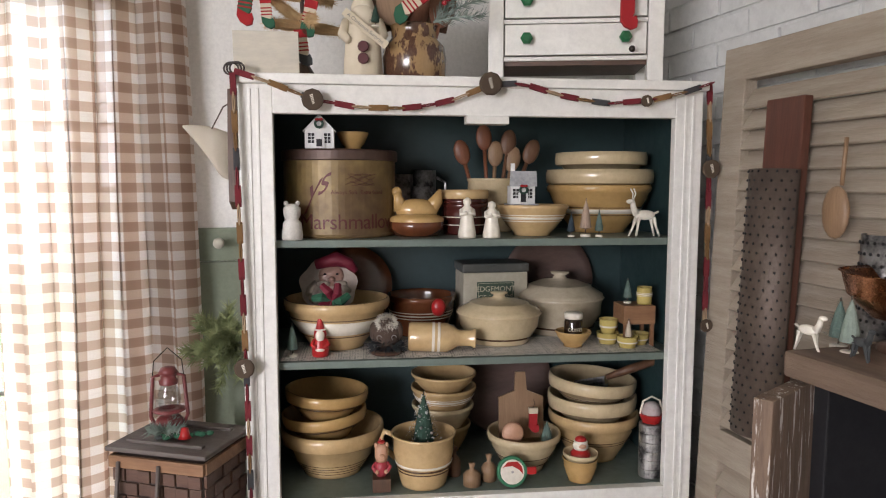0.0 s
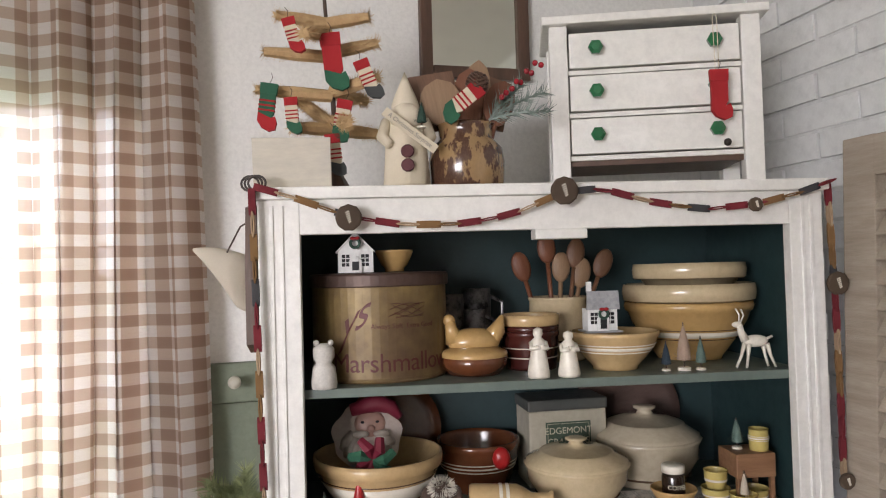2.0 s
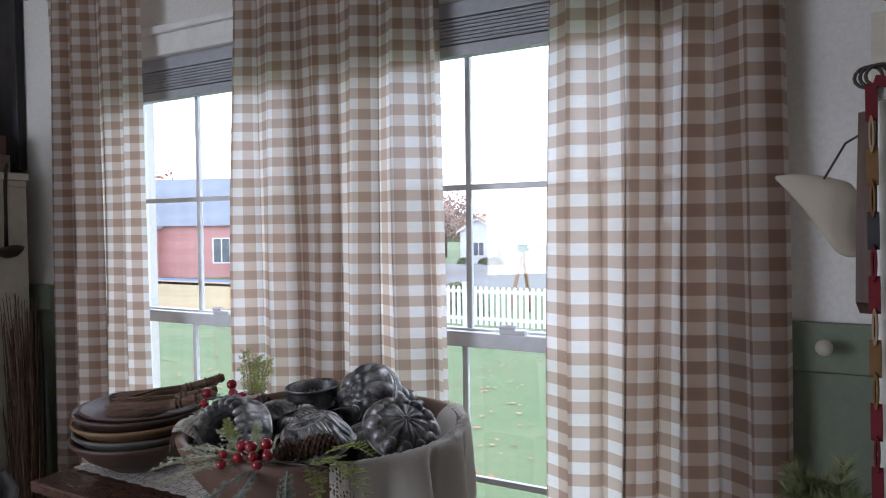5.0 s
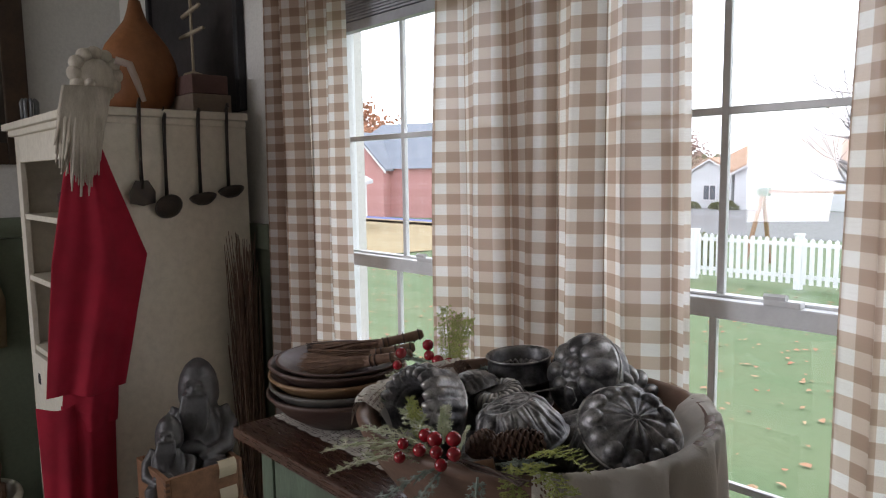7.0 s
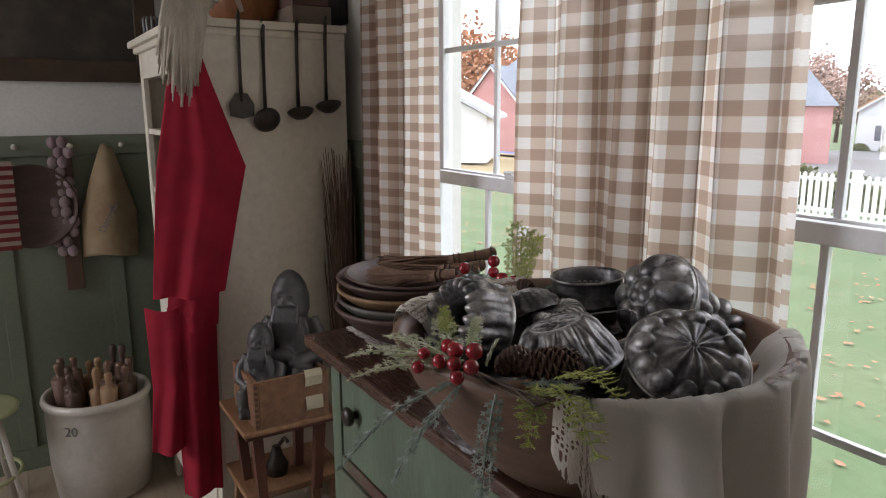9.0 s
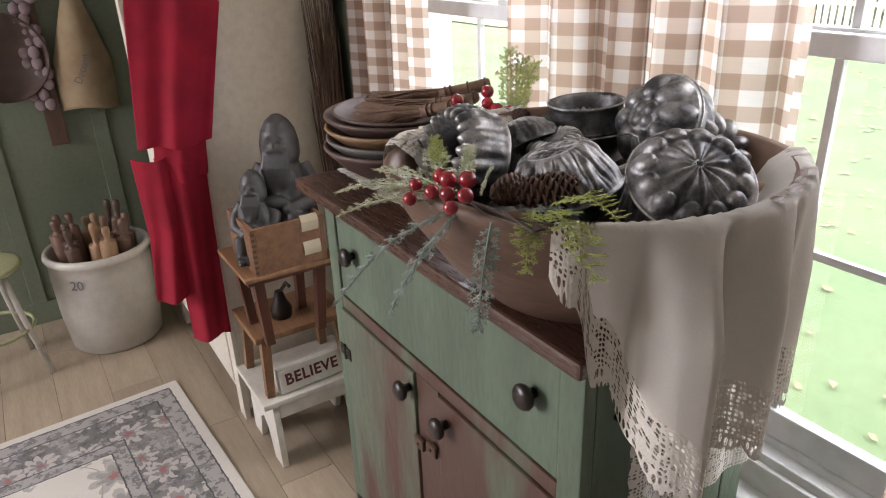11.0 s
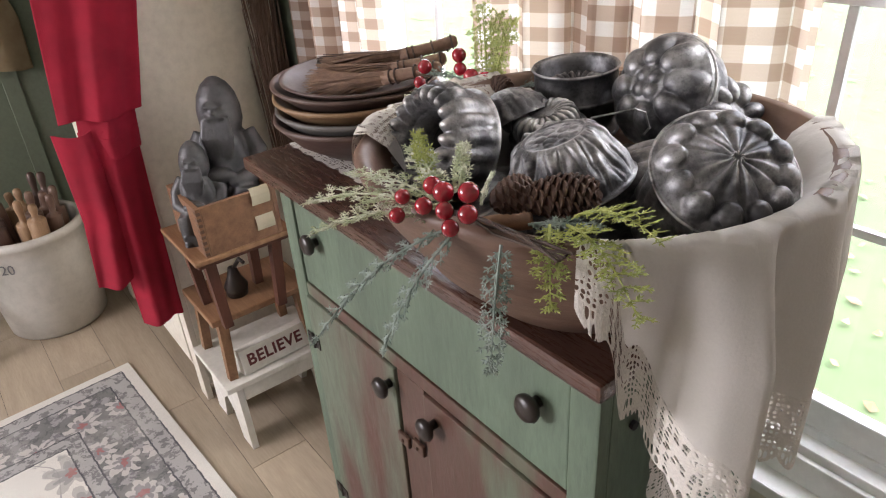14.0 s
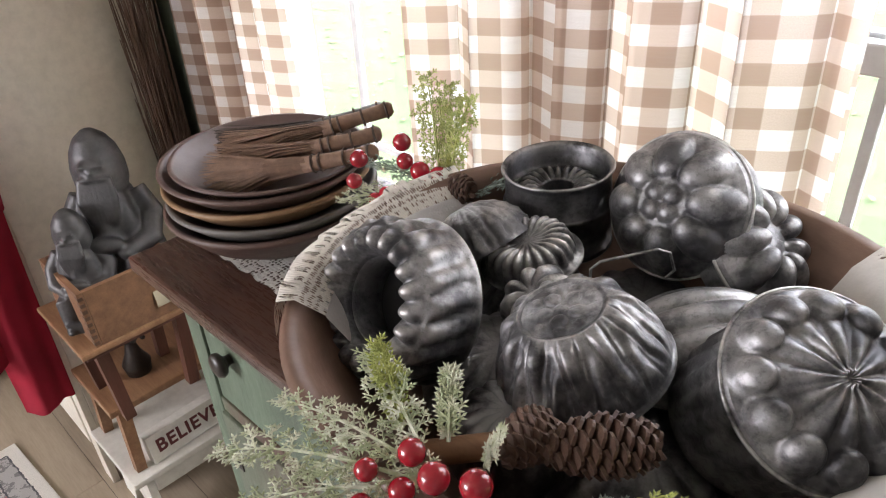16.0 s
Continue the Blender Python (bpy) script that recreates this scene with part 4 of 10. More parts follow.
# ---- greenery, berries, cones ----
def frond(bm, base, way, length, width, rnd, up=(0, 0, 1), droop=0.0, pairs=11, leaf=0.0046):
    """A cedar frond: a bending stem, side twigs that fork again, stubby scale leaves along each twiglet."""
    base, way, up = Vector(base), Vector(way).normalized(), Vector(up)
    side = way.cross(up).normalized()
    nrm = side.cross(way).normalized()
    stem = [base + way * length * t + nrm * (0.09 * length * math.sin(t * 2.2)) + Vector((0, 0, -droop * length * t * t)) for t in [k / 12 for k in range(13)]]
    tube(bm, stem, [0.0016 * (1 - 0.06 * k) for k in range(13)], 5)

    def scale(c, e, n2):
        w = e.cross(n2).normalized() * leaf * 0.21
        h = n2 * leaf * 0.16
        vs = [bm.verts.new(x) for x in (c, c + e * 0.45 + w, c + e, c + e * 0.45 - w, c + e * 0.5 + h)]
        for i, j in ((0, 1), (1, 2), (2, 3), (3, 0)):
            bm.faces.new((vs[i], vs[j], vs[4]))

    def twig(o, d, ln, depth):
        tube(bm, [o, o + d * ln], [0.0009, 0.0005], 3, ends=False)
        m = max(2, int(ln / leaf * 0.95))
        across = d.cross(nrm).normalized()
        for j in range(m):
            c = o + d * ln * (j + 0.5) / m
            for s in (-1, 1):
                e = (d * 0.75 + across * s * 0.75 + nrm * rnd.uniform(-0.35, 0.35)).normalized()
                if depth and (j + (s > 0)) % 2 == 0 and j < m - 1:
                    twig(c, e, ln * 0.34 * (1.1 - 0.7 * j / m) * rnd.uniform(0.7, 1.2), 0)
                else:
                    scale(c, e * leaf * rnd.uniform(0.8, 1.25), nrm)
        scale(o + d * ln * 0.9, d * leaf, nrm)

    for k in range(pairs):
        t = (k + 0.6) / pairs
        i = min(11, int(t * 12))
        o = stem[i].lerp(stem[i + 1], t * 12 - i)
        ln = width * (0.40 + 0.60 * math.sin(math.pi * min(1, t * 0.9 + 0.1))) * rnd.uniform(0.75, 1.2)
        for s in (-1, 1):
            d = (side * s * 0.8 + way * rnd.uniform(0.6, 1.0) + nrm * rnd.uniform(-0.22, 0.22)).normalized()
            twig(o, d, ln, 1)
    twig(stem[-2], (stem[-1] - stem[-2]).normalized(), width * 0.35, 1)
    return bm


def needles(bm, base, way, length, rnd, n=60, nl=0.03, r=0.0011, droop=0.2):
    base, way = Vector(base), Vector(way).normalized()
    stem = [base + way * length * t + Vector((0, 0, -droop * length * t * t)) for t in [k / 6 for k in range(7)]]
    tube(bm, stem, 0.0022, 4)
    for k in range(n):
        t = (k + 1) / n
        i = min(5, int(t * 6))
        o = stem[i].lerp(stem[i + 1], min(1.0, t * 6 - i))
        d = Vector((rnd.uniform(-1, 1), rnd.uniform(-1, 1), rnd.uniform(-1, 1)))
        d = (d - way * d.dot(way)).normalized() * 0.75 + way * 0.7
        tip = o + d.normalized() * nl * rnd.uniform(0.7, 1.1)
        w = d.cross(way).normalized() * r
        vs = [bm.verts.new(x) for x in (o - w, o + w, tip)]
        bm.faces.new(vs)
        w2 = d.cross(w).normalized() * r
        vs = [bm.verts.new(x) for x in (o - w2, o + w2, tip)]
        bm.faces.new(vs)
    return bm


rnd = random.Random(5)
sp = thing("cedar_spray", "frosted artificial cedar spray with red berries on the bowl's rim", "greenery", T(-0.642, 1.490, 1.292))
for base, way, ln, wd, mt, dr in (
    ((-0.01, -0.01, 0.0), (-0.145, -0.07, 0.0), 0.155, 0.024, FROST_GREEN, 0.18), ((-0.01, -0.005, 0.0), (-0.15, -0.03, 0.012), 0.13, 0.022, FROST_GREEN, 0.12),
    ((-0.02, -0.015, -0.005), (-0.10, -0.085, -0.01), 0.12, 0.022, FROST_GREEN, 0.2), ((-0.03, 0.0, 0.005), (-0.09, 0.03, 0.02), 0.09, 0.020, FROST_GREEN, 0.1),
    ((-0.06, 0.01, 0.0), (-0.05, 0.02, 0.05), 0.055, 0.013, LIME_GREEN, 0.0), ((-0.03, 0.02, 0.0), (-0.02, 0.03, 0.06), 0.045, 0.011, FROST_GREEN, 0.0),
    ((0.0, 0.02, 0.0), (0.02, 0.02, 0.06), 0.03, 0.009, FROST_GREEN, 0.0), ((0.0, -0.02, -0.01), (-0.06, -0.10, -0.06), 0.14, 0.020, PINE_GREEN, 0.35),
    ((0.01, -0.02, -0.01), (-0.02, -0.07, -0.09), 0.11, 0.018, PINE_GREEN, 0.2), ((0.06, -0.01, -0.005), (0.02, -0.03, -0.08), 0.09, 0.016, PINE_GREEN, 0.2),
    ((0.08, 0.055, 0.005), (0.10, -0.01, 0.045), 0.105, 0.022, LIME_GREEN, 0.35), ((0.08, 0.045, 0.0), (0.085, -0.03, 0.01), 0.115, 0.024, LIME_GREEN, 0.4),
    ((0.07, 0.035, 0.0), (0.05, -0.05, -0.01), 0.08, 0.020, LIME_GREEN, 0.3), ((0.05, 0.03, -0.005), (0.08, 0.05, 0.0), 0.06, 0.012, PINE_GREEN, 0.0)):
    q = B()
    frond(q, base, way, ln, wd, rnd, droop=dr)
    part("frond", q, mt, sp)
for x, y, z, r in ((-0.02, -0.012, 0.022, 0.0105), (0.000, -0.018, 0.026, 0.0115), (0.018, -0.010, 0.030, 0.0115), (0.010, -0.026, 0.016, 0.010), (0.030, -0.022, 0.020, 0.0105), (-0.014, -0.026, 0.010, 0.010), (0.020, -0.030, 0.006, 0.0095), (-0.034, -0.030, 0.012, 0.009), (-0.026, -0.042, 0.002, 0.009)):
    q = B()
    blob(q, (x * 1.25, y * 1.15, z), r * 0.82, 16)
    part("berry", q, BERRY, sp, "frosted red berry", True)
for k in range(7):
    q = B()
    tube(q, [(0.0, 0, 0), (0.05 + 0.01 * k, -0.008 + 0.004 * k, 0.006 * math.sin(k)), (0.12, 0.01 * math.sin(2 * k), 0.004)], 0.0013, 4)
    part("twig", q, TWIG, sp)


def pine_cone(m, length, r, label):
    th = thing("pine_cone", label, "pine cone", m)
    q = B()
    blob(q, (0, 0, length / 2), (r * 0.55, r * 0.55, length / 2), 12)
    part("core", q, CONE, th, smooth=True)
    q = B()
    n = 90
    for k in range(n):
        t = (k + 0.5) / n
        a = k * 2.39996
        rr = r * (math.sin(math.pi * (0.12 + 0.8 * t)) ** 0.6)
        w = rr * 0.42 + 0.001
        mm = T(0, 0, length * t) @ Matrix.Rotation(a, 4, "Z") @ T(rr * 0.45, 0, 0) @ pose(0, 0, 0, 0, -38, 0)
        outline_prism(q, [(0, -w * 0.35), (rr * 0.45, -w * 0.8), (rr * 0.66, -w * 0.3), (rr * 0.7, 0.0), (rr * 0.66, w * 0.3), (rr * 0.45, w * 0.8), (0, w * 0.35)], -0.0012, 0.0012, mm @ pose(0, 0, 0, 90, 0, 0))
    tagged(part("cone_scale", q, CONE, th, "overlapping woody scales"), kind="stuff")
    return th


pine_cone(towards((-0.627, 1.545, 1.290), (0.72, 0.50, 0.16)), 0.068, 0.0205, "brown pine cone with pale scale tips among the greens")
pine_cone(towards((-0.645, 1.525, 1.285), (0.3, 0.9, 0.25)), 0.04, 0.018, "small brown pine cone among the greens")
sp2 = thing("berry_sprig", "red berry sprig with cedar fronds between bowls and moulds", "greenery", T(-0.965, 1.80, 1.258))
for base, way, ln, wd, mt in (((0, 0, 0), (-0.50, 0.38, 0.9), 0.155, 0.026, LIME_GREEN), ((0.01, 0, 0), (-0.08, 0.45, 0.8), 0.125, 0.024, LIME_GREEN), ((0, 0, 0), (-0.8, -0.35, 0.25), 0.115, 0.024, PINE_GREEN), ((0, -0.02, 0), (-0.55, -0.65, 0.1), 0.10, 0.03, FROST_GREEN), ((0.01, -0.03, 0.0), (-0.1, -0.75, -0.1), 0.08, 0.03, FROST_GREEN), ((0.03, 0, 0), (0.8, 0.3, 0.4), 0.075, 0.026, PINE_GREEN), ((-0.01, 0.02, 0), (-0.32, 0.45, 0.9), 0.13, 0.022, LIME_GREEN)):
    q = B()
    frond(q, base, way, ln, wd, rnd, droop=0.15)
    part("frond", q, mt, sp2)
for x, y, z, r in ((-0.075, -0.055, 0.038, 0.011), (-0.050, -0.010, 0.050, 0.011), (-0.034, -0.022, 0.035, 0.010), (-0.062, -0.075, 0.022, 0.0095), (-0.012, -0.020, 0.028, 0.0115), (0.004, -0.026, 0.020, 0.011), (0.012, -0.014, 0.026, 0.012), (-0.024, -0.060, 0.010, 0.011), (-0.006, -0.052, 0.004, 0.0105), (-0.032, -0.072, 0.006, 0.0095)):
    q = B()
    blob(q, (x, y, z), r, 16)
    part("berry", q, BERRY, sp2, "glossy red berry", True)
pine_cone(towards((-0.955, 1.79, 1.268), (0.9, -0.1, 0.25)), 0.05, 0.019, "pine cone tucked behind the berry sprig")

# ---- stacked wooden bowls with little brooms ----
SX, SY = -1.258, 1.75


def treen(r, h, z, mt, label, dx=0.0, dy=0.0, tilt=(0, 0), rb=None):
    q = B()
    rb = rb or r * 0.42
    lathe(q, [(0.0, 0.0), (rb, 0.0), (rb + 0.008, 0.004), (r * 0.78, h * 0.45), (r * 0.97, h * 0.86), (r, h * 0.93), (r * 0.995, h), (r * 0.955, h), (r * 0.94, h * 0.9), (r * 0.72, h * 0.5), (rb * 0.9, 0.014), (0.0, 0.010)], 56)
    return solo("wooden_bowl", q, mt, label, "bowl", T(SX + dx, SY + dy, z) @ pose(0, 0, 0, tilt[0], tilt[1], 0), True, group="stack of wooden bowls")


treen(0.150, 0.075, CZ + 0.0045, WOOD_DKBOWL, "wide dark brown wooden bowl at the bottom of the stack")
treen(0.147, 0.065, CZ + 0.031, WOOD_GREY, "grey-brown wooden bowl nested in the stack", 0.003, 0.002)
treen(0.146, 0.062, CZ + 0.056, WOOD_TAN, "tan wooden bowl nested in the stack", -0.002, 0.003, (1, 0))
treen(0.144, 0.055, CZ + 0.082, WOOD_DKBOWL, "dark wooden bowl nested in the stack", -0.003, 0.0, (0, 1))
treen(0.134, 0.040, CZ + 0.104, WOOD_DKBOWL, "shallow dark wooden bowl on top of the stack", 0.004, 0.004, (0, 1))


def whisk(m, length, label, dark=False):
    th = thing("hand_broom", label, "hand broom", m)
    r2 = random.Random(int(length * 1000))
    q = B()
    for k in range(260):
        a, rr = r2.uniform(0, 6.28), r2.uniform(0.2, 1.0)
        x0, y0 = 0.009 * rr * math.cos(a), 0.009 * rr * math.sin(a)
        sx, sy = x0 * 2.6 + r2.uniform(-0.003, 0.003), y0 * 4.6 + r2.uniform(-0.004, 0.004)
        e = length * r2.uniform(0.56, 0.63)
        tube(q, [(x0, y0, 0.0), (x0 * 2.2 + (sx - x0) * 0.2, y0 * 1.5, -e * 0.4), (sx, sy - 0.002, -e)], [0.0013, 0.0012, 0.0007], 3, ends=False)
    tagged(part("straw", q, TWIG if dark else STRAW, th, "bound broom straw"), kind="stuff")
    q = B()
    tube(q, [(0, 0, -0.01), (0, 0, 0.01), (0, 0, length * 0.18), (0, 0, length * 0.36), (0, 0, length * 0.38)], [0.011, 0.0105, 0.009, 0.0105, 0.006], 10)
    h = part("handle", q, WOOD_GREY if dark else STRAW, th, "wrapped handle", True)
    for z in (0.004, 0.014, length * 0.2, length * 0.34):
        q = B()
        tube(q, [(0.0112 * math.cos(a), 0.0112 * math.sin(a), z) for a in [2 * math.pi * k / 14 for k in range(14)]], 0.0016, 5, True)
        part("cord", q, TWIG, h)
    return th


for x, y, z, ax, ln, dk in ((-1.235, 1.835, 1.262, (0.55, 0.80, 0.16), 0.24, True), (-1.190, 1.815, 1.276, (0.58, 0.78, 0.20), 0.235, False), (-1.175, 1.785, 1.262, (0.66, 0.72, 0.16), 0.22, False), (-1.140, 1.745, 1.262, (0.80, 0.56, 0.20), 0.235, False)):
    whisk(towards((x, y, z), ax, 90), ln, "small %s straw hand broom lying in the bowl" % ("dark" if dk else "brown"), dk)


# ---- rug ----
def rug_mat(hx, hy):
    m, n, l, b = nodes_of("woven_rug")
    t = n.new("ShaderNodeTexCoord")
    s = n.new("ShaderNodeSeparateXYZ")
    l.new(t.outputs["Object"], s.inputs[0])
    ex = math2(n, l, "SUBTRACT", hx, math2(n, l, "ABSOLUTE", s.outputs[0]))
    ey = math2(n, l, "SUBTRACT", hy, math2(n, l, "ABSOLUTE", s.outputs[1]))
    wob = noise_tex(n, l, t.outputs["Object"], 60, 2)
    e = math2(n, l, "ADD", math2(n, l, "MINIMUM", ex, ey), math2(n, l, "MULTIPLY_ADD", wob, 0.012, -0.006))

    def motif(scale, cut, seed, petals=5, rough=0.5, blur=0.05):
        """Flowers of a given petal count strewn over the weave."""
        mp = n.new("ShaderNodeMapping")
        mp.inputs["Location"].default_value = (seed, seed * 0.7, 0)
        l.new(t.outputs["Object"], mp.inputs[0])
        nz = n.new("ShaderNodeTexNoise")
        nz.inputs["Scale"].default_value = scale * 3.0
        l.new(mp.outputs[0], nz.inputs["Vector"])
        mx = n.new("ShaderNodeMix")
        mx.data_type = "VECTOR"
        mx.inputs[0].default_value = blur
        l.new(mp.outputs[0], mx.inputs[4])
        l.new(nz.outputs["Color"], mx.inputs[5])
        v = n.new("ShaderNodeTexVoronoi")
        v.voronoi_dimensions = "2D"
        v.inputs["Scale"].default_value, v.inputs["Randomness"].default_value = scale, rough
        l.new(mx.outputs[1], v.inputs["Vector"])
        off = n.new("ShaderNodeVectorMath")
        off.operation = "SUBTRACT"
        l.new(mx.outputs[1], off.inputs[0])
        l.new(v.outputs["Position"], off.inputs[1])
        o = n.new("ShaderNodeSeparateXYZ")
        l.new(off.outputs[0], o.inputs[0])
        ang = math2(n, l, "ARCTAN2", o.outputs[1], o.outputs[0])
        wave = math2(n, l, "ABSOLUTE", math2(n, l, "SINE", math2(n, l, "MULTIPLY", ang, petals * 0.5)))
        lim = math2(n, l, "MULTIPLY", math2(n, l, "MULTIPLY_ADD", wave, 0.5, 0.55), cut)
        return math2(n, l, "LESS_THAN", v.outputs["Distance"], lim), v.outputs["Distance"]

    cream, grey, dark, pale = (0.68, 0.655, 0.60), (0.235, 0.23, 0.235), (0.055, 0.055, 0.065), (0.36, 0.34, 0.32)
    petal, dist = motif(7.5, 0.40, 0.0, 9)
    inner, _ = motif(7.5, 0.22, 0.0, 7)
    leaf, _ = motif(19, 0.34, 3.1, 3, 1.0)
    sprig, _ = motif(30, 0.36, 5.3, 4, 1.0)
    heart, _ = motif(7.5, 0.10, 0.0, 5)
    big, bd = motif(4.2, 0.30, 1.7, 7, 0.8)
    ring, _ = motif(4.2, 0.20, 1.7, 7, 0.8)
    core, _ = motif(4.2, 0.085, 1.7, 5, 0.8)
    stem = noise_tex(n, l, t.outputs["Object"], 3.2, 1)
    vine = math2(n, l, "LESS_THAN", math2(n, l, "ABSOLUTE", math2(n, l, "SUBTRACT", stem, 0.5)), 0.006)
    worn = noise_tex(n, l, t.outputs["Object"], 5, 4)
    field = mixc(n, l, math2(n, l, "MULTIPLY", vine, 0.7), cream, grey)
    field = mixc(n, l, math2(n, l, "MULTIPLY", math2(n, l, "MULTIPLY", leaf, ramp(n, l, worn, 0.5, 0.56)), 0.7), field, (0.21, 0.22, 0.22))
    field = mixc(n, l, math2(n, l, "MULTIPLY", big, 0.75), field, pale)
    field = mixc(n, l, math2(n, l, "MULTIPLY", ring, 0.6), field, (0.22, 0.22, 0.22))
    field = mixc(n, l, math2(n, l, "MULTIPLY", core, 0.8), field, (0.36, 0.12, 0.11))
    bord = mixc(n, l, ramp(n, l, worn, 0.4, 0.62), (0.15, 0.148, 0.143), (0.215, 0.21, 0.203))
    bord = mixc(n, l, math2(n, l, "MULTIPLY", leaf, 0.6), bord, (0.40, 0.38, 0.38))
    bord = mixc(n, l, math2(n, l, "MULTIPLY", sprig, 0.55), bord, dark)
    bord = mixc(n, l, math2(n, l, "MULTIPLY", petal, 0.85), bord, (0.54, 0.50, 0.47))
    bord = mixc(n, l, math2(n, l, "MULTIPLY", inner, 0.7), bord, (0.13, 0.13, 0.14))
    bord = mixc(n, l, math2(n, l, "MULTIPLY", heart, 0.85), bord, (0.34, 0.10, 0.10))
    guard = mixc(n, l, math2(n, l, "MULTIPLY", sprig, 0.75), (0.37, 0.355, 0.345), (0.10, 0.10, 0.10))

    def inside(d):
        return math2(n, l, "GREATER_THAN", e, d)

    c = cream
    for d, col in ((0.035, dark), (0.040, guard), (0.095, dark), (0.100, bord), (0.250, dark), (0.255, guard), (0.300, dark), (0.305, field)):
        c = mixc(n, l, inside(d), c, col)
    f = noise_tex(n, l, t.outputs["Object"], 420, 2)
    c = mixc(n, l, math2(n, l, "MULTIPLY", ramp(n, l, f, 0.35, 0.7), 0.3), c, (0.25, 0.24, 0.23))
    c = mixc(n, l, math2(n, l, "MULTIPLY", ramp(n, l, worn, 0.5, 0.8), 0.3), c, cream)
    l.new(c, b.inputs["Base Color"])
    b.inputs["Roughness"].default_value = 0.95
    bumped(n, l, b, f, 0.6, 0.004)
    return m


q = B()
box(q, -1.2, 1.2, -0.78, 0.78, 0.0, 0.009, 0.003)
solo("rug", q, rug_mat(1.2, 0.78), "grey and cream floral bordered rug, worn soft", "rug", pose(-1.33, 0.70, 0.0005, 0, 0, 3.6))

# ---- white cupboard in the corner ----
PX0, PX1, PY0, PY1, PZ = -3.08, -2.18, 1.555, 2.035, 1.82
cup = thing("cupboard", "tall white painted cupboard with open upper shelves and worn edges", "cupboard")
q = B()
box(q, PX1 - 0.022, PX1, PY0 + 0.02, PY1, 0.06, PZ - 0.012, 0.002)
part("side_panel", q, CREAM_PAINT, cup)
q = B()
box(q, PX0, PX0 + 0.022, PY0 + 0.02, PY1, 0.06, PZ - 0.012, 0.002)
part("side_panel", q, CREAM_PAINT, cup)
q = B()
box(q, PX0 + 0.022, PX1 - 0.022, PY1 - 0.014, PY1 - 0.002, 0.06, PZ - 0.012)
part("back_panel", q, CREAM_PAINT, cup)
q = B()
box(q, PX0 - 0.03, PX1 + 0.012, PY0 - 0.035, PY1 + 0.004, PZ - 0.012, PZ + 0.012, 0.004)
box(q, PX0 - 0.015, PX1 + 0.006, PY0 - 0.018, PY1, PZ - 0.034, PZ - 0.012, 0.006)
part("cornice", q, CREAM_PAINT, cup)
for x0 in (PX0, PX1 - 0.06):
    q = B()
    box(q, x0, x0 + 0.06, PY0, PY0 + 0.02, 0.0, PZ - 0.034, 0.002)
    part("front_post", q, CREAM_PAINT, cup)
    q = B()
    box(q, x0, x0 + 0.06, PY1 - 0.04, PY1 - 0.001, 0.0, 0.062, 0.002)
    part("foot", q, CREAM_PAINT, cup)
q = B()
box(q, PX0 + 0.06, PX1 - 0.06, PY0 + 0.001, PY0 + 0.019, PZ - 0.13, PZ - 0.034, 0.002)
part("top_rail", q, CREAM_PAINT, cup)
for z in (0.10, 0.98, 1.25, 1.48):
    q = B()
    box(q, PX0 + 0.022, PX1 - 0.022, PY0 + 0.004, PY1 - 0.014, z, z + 0.02, 0.002)
    part("shelf", q, CREAM_PAINT, cup)
for x0, x1 in ((PX0 + 0.062, -2.63), (-2.628, PX1 - 0.062)):
    q = B()
    box(q, x0, x1, PY0 - 0.004, PY0 + 0.016, 0.13, 0.97, 0.003)
    d = part("door", q, CREAM_PAINT, cup)
    q = B()
    xm = x1 - 0.06 if x1 > -2.5 else x0 + 0.06
    outline_prism(q, [(xm - 0.016, 0.86), (xm - 0.018, 0.885), (xm - 0.008, 0.902), (xm, 0.897), (xm + 0.008, 0.902), (xm + 0.018, 0.885), (xm + 0.016, 0.86)], PY0 - 0.0055, PY0 - 0.0035)
    part("heart_cutout", q, BLACK, d)
DARK_POT = mat("dark_stoneware", (0.06, 0.04, 0.035), (0.03, 0.02, 0.02), 8, 0.4, 0.1)
rr = random.Random(8)
for z in (1.00, 1.27, 1.50):
    for k in range(5):
        q = B()
        r, h = rr.uniform(0.04, 0.065), rr.uniform(0.09, 0.16)
        lathe(q, [(0, 0), (r * 0.8, 0), (r, h * 0.3), (r, h * 0.75), (r * 0.6, h * 0.9), (r * 0.65, h), (r * 0.5, h), (0, h * 0.9)], 20)
        solo("crock_jar", q, DARK_POT, "small dark stoneware jar on a cupboard shelf", "jar", T(PX0 + 0.13 + k * 0.16, PY0 + 0.14 + rr.uniform(-0.03, 0.05), z), True, group="dark jars on the cupboard shelves")

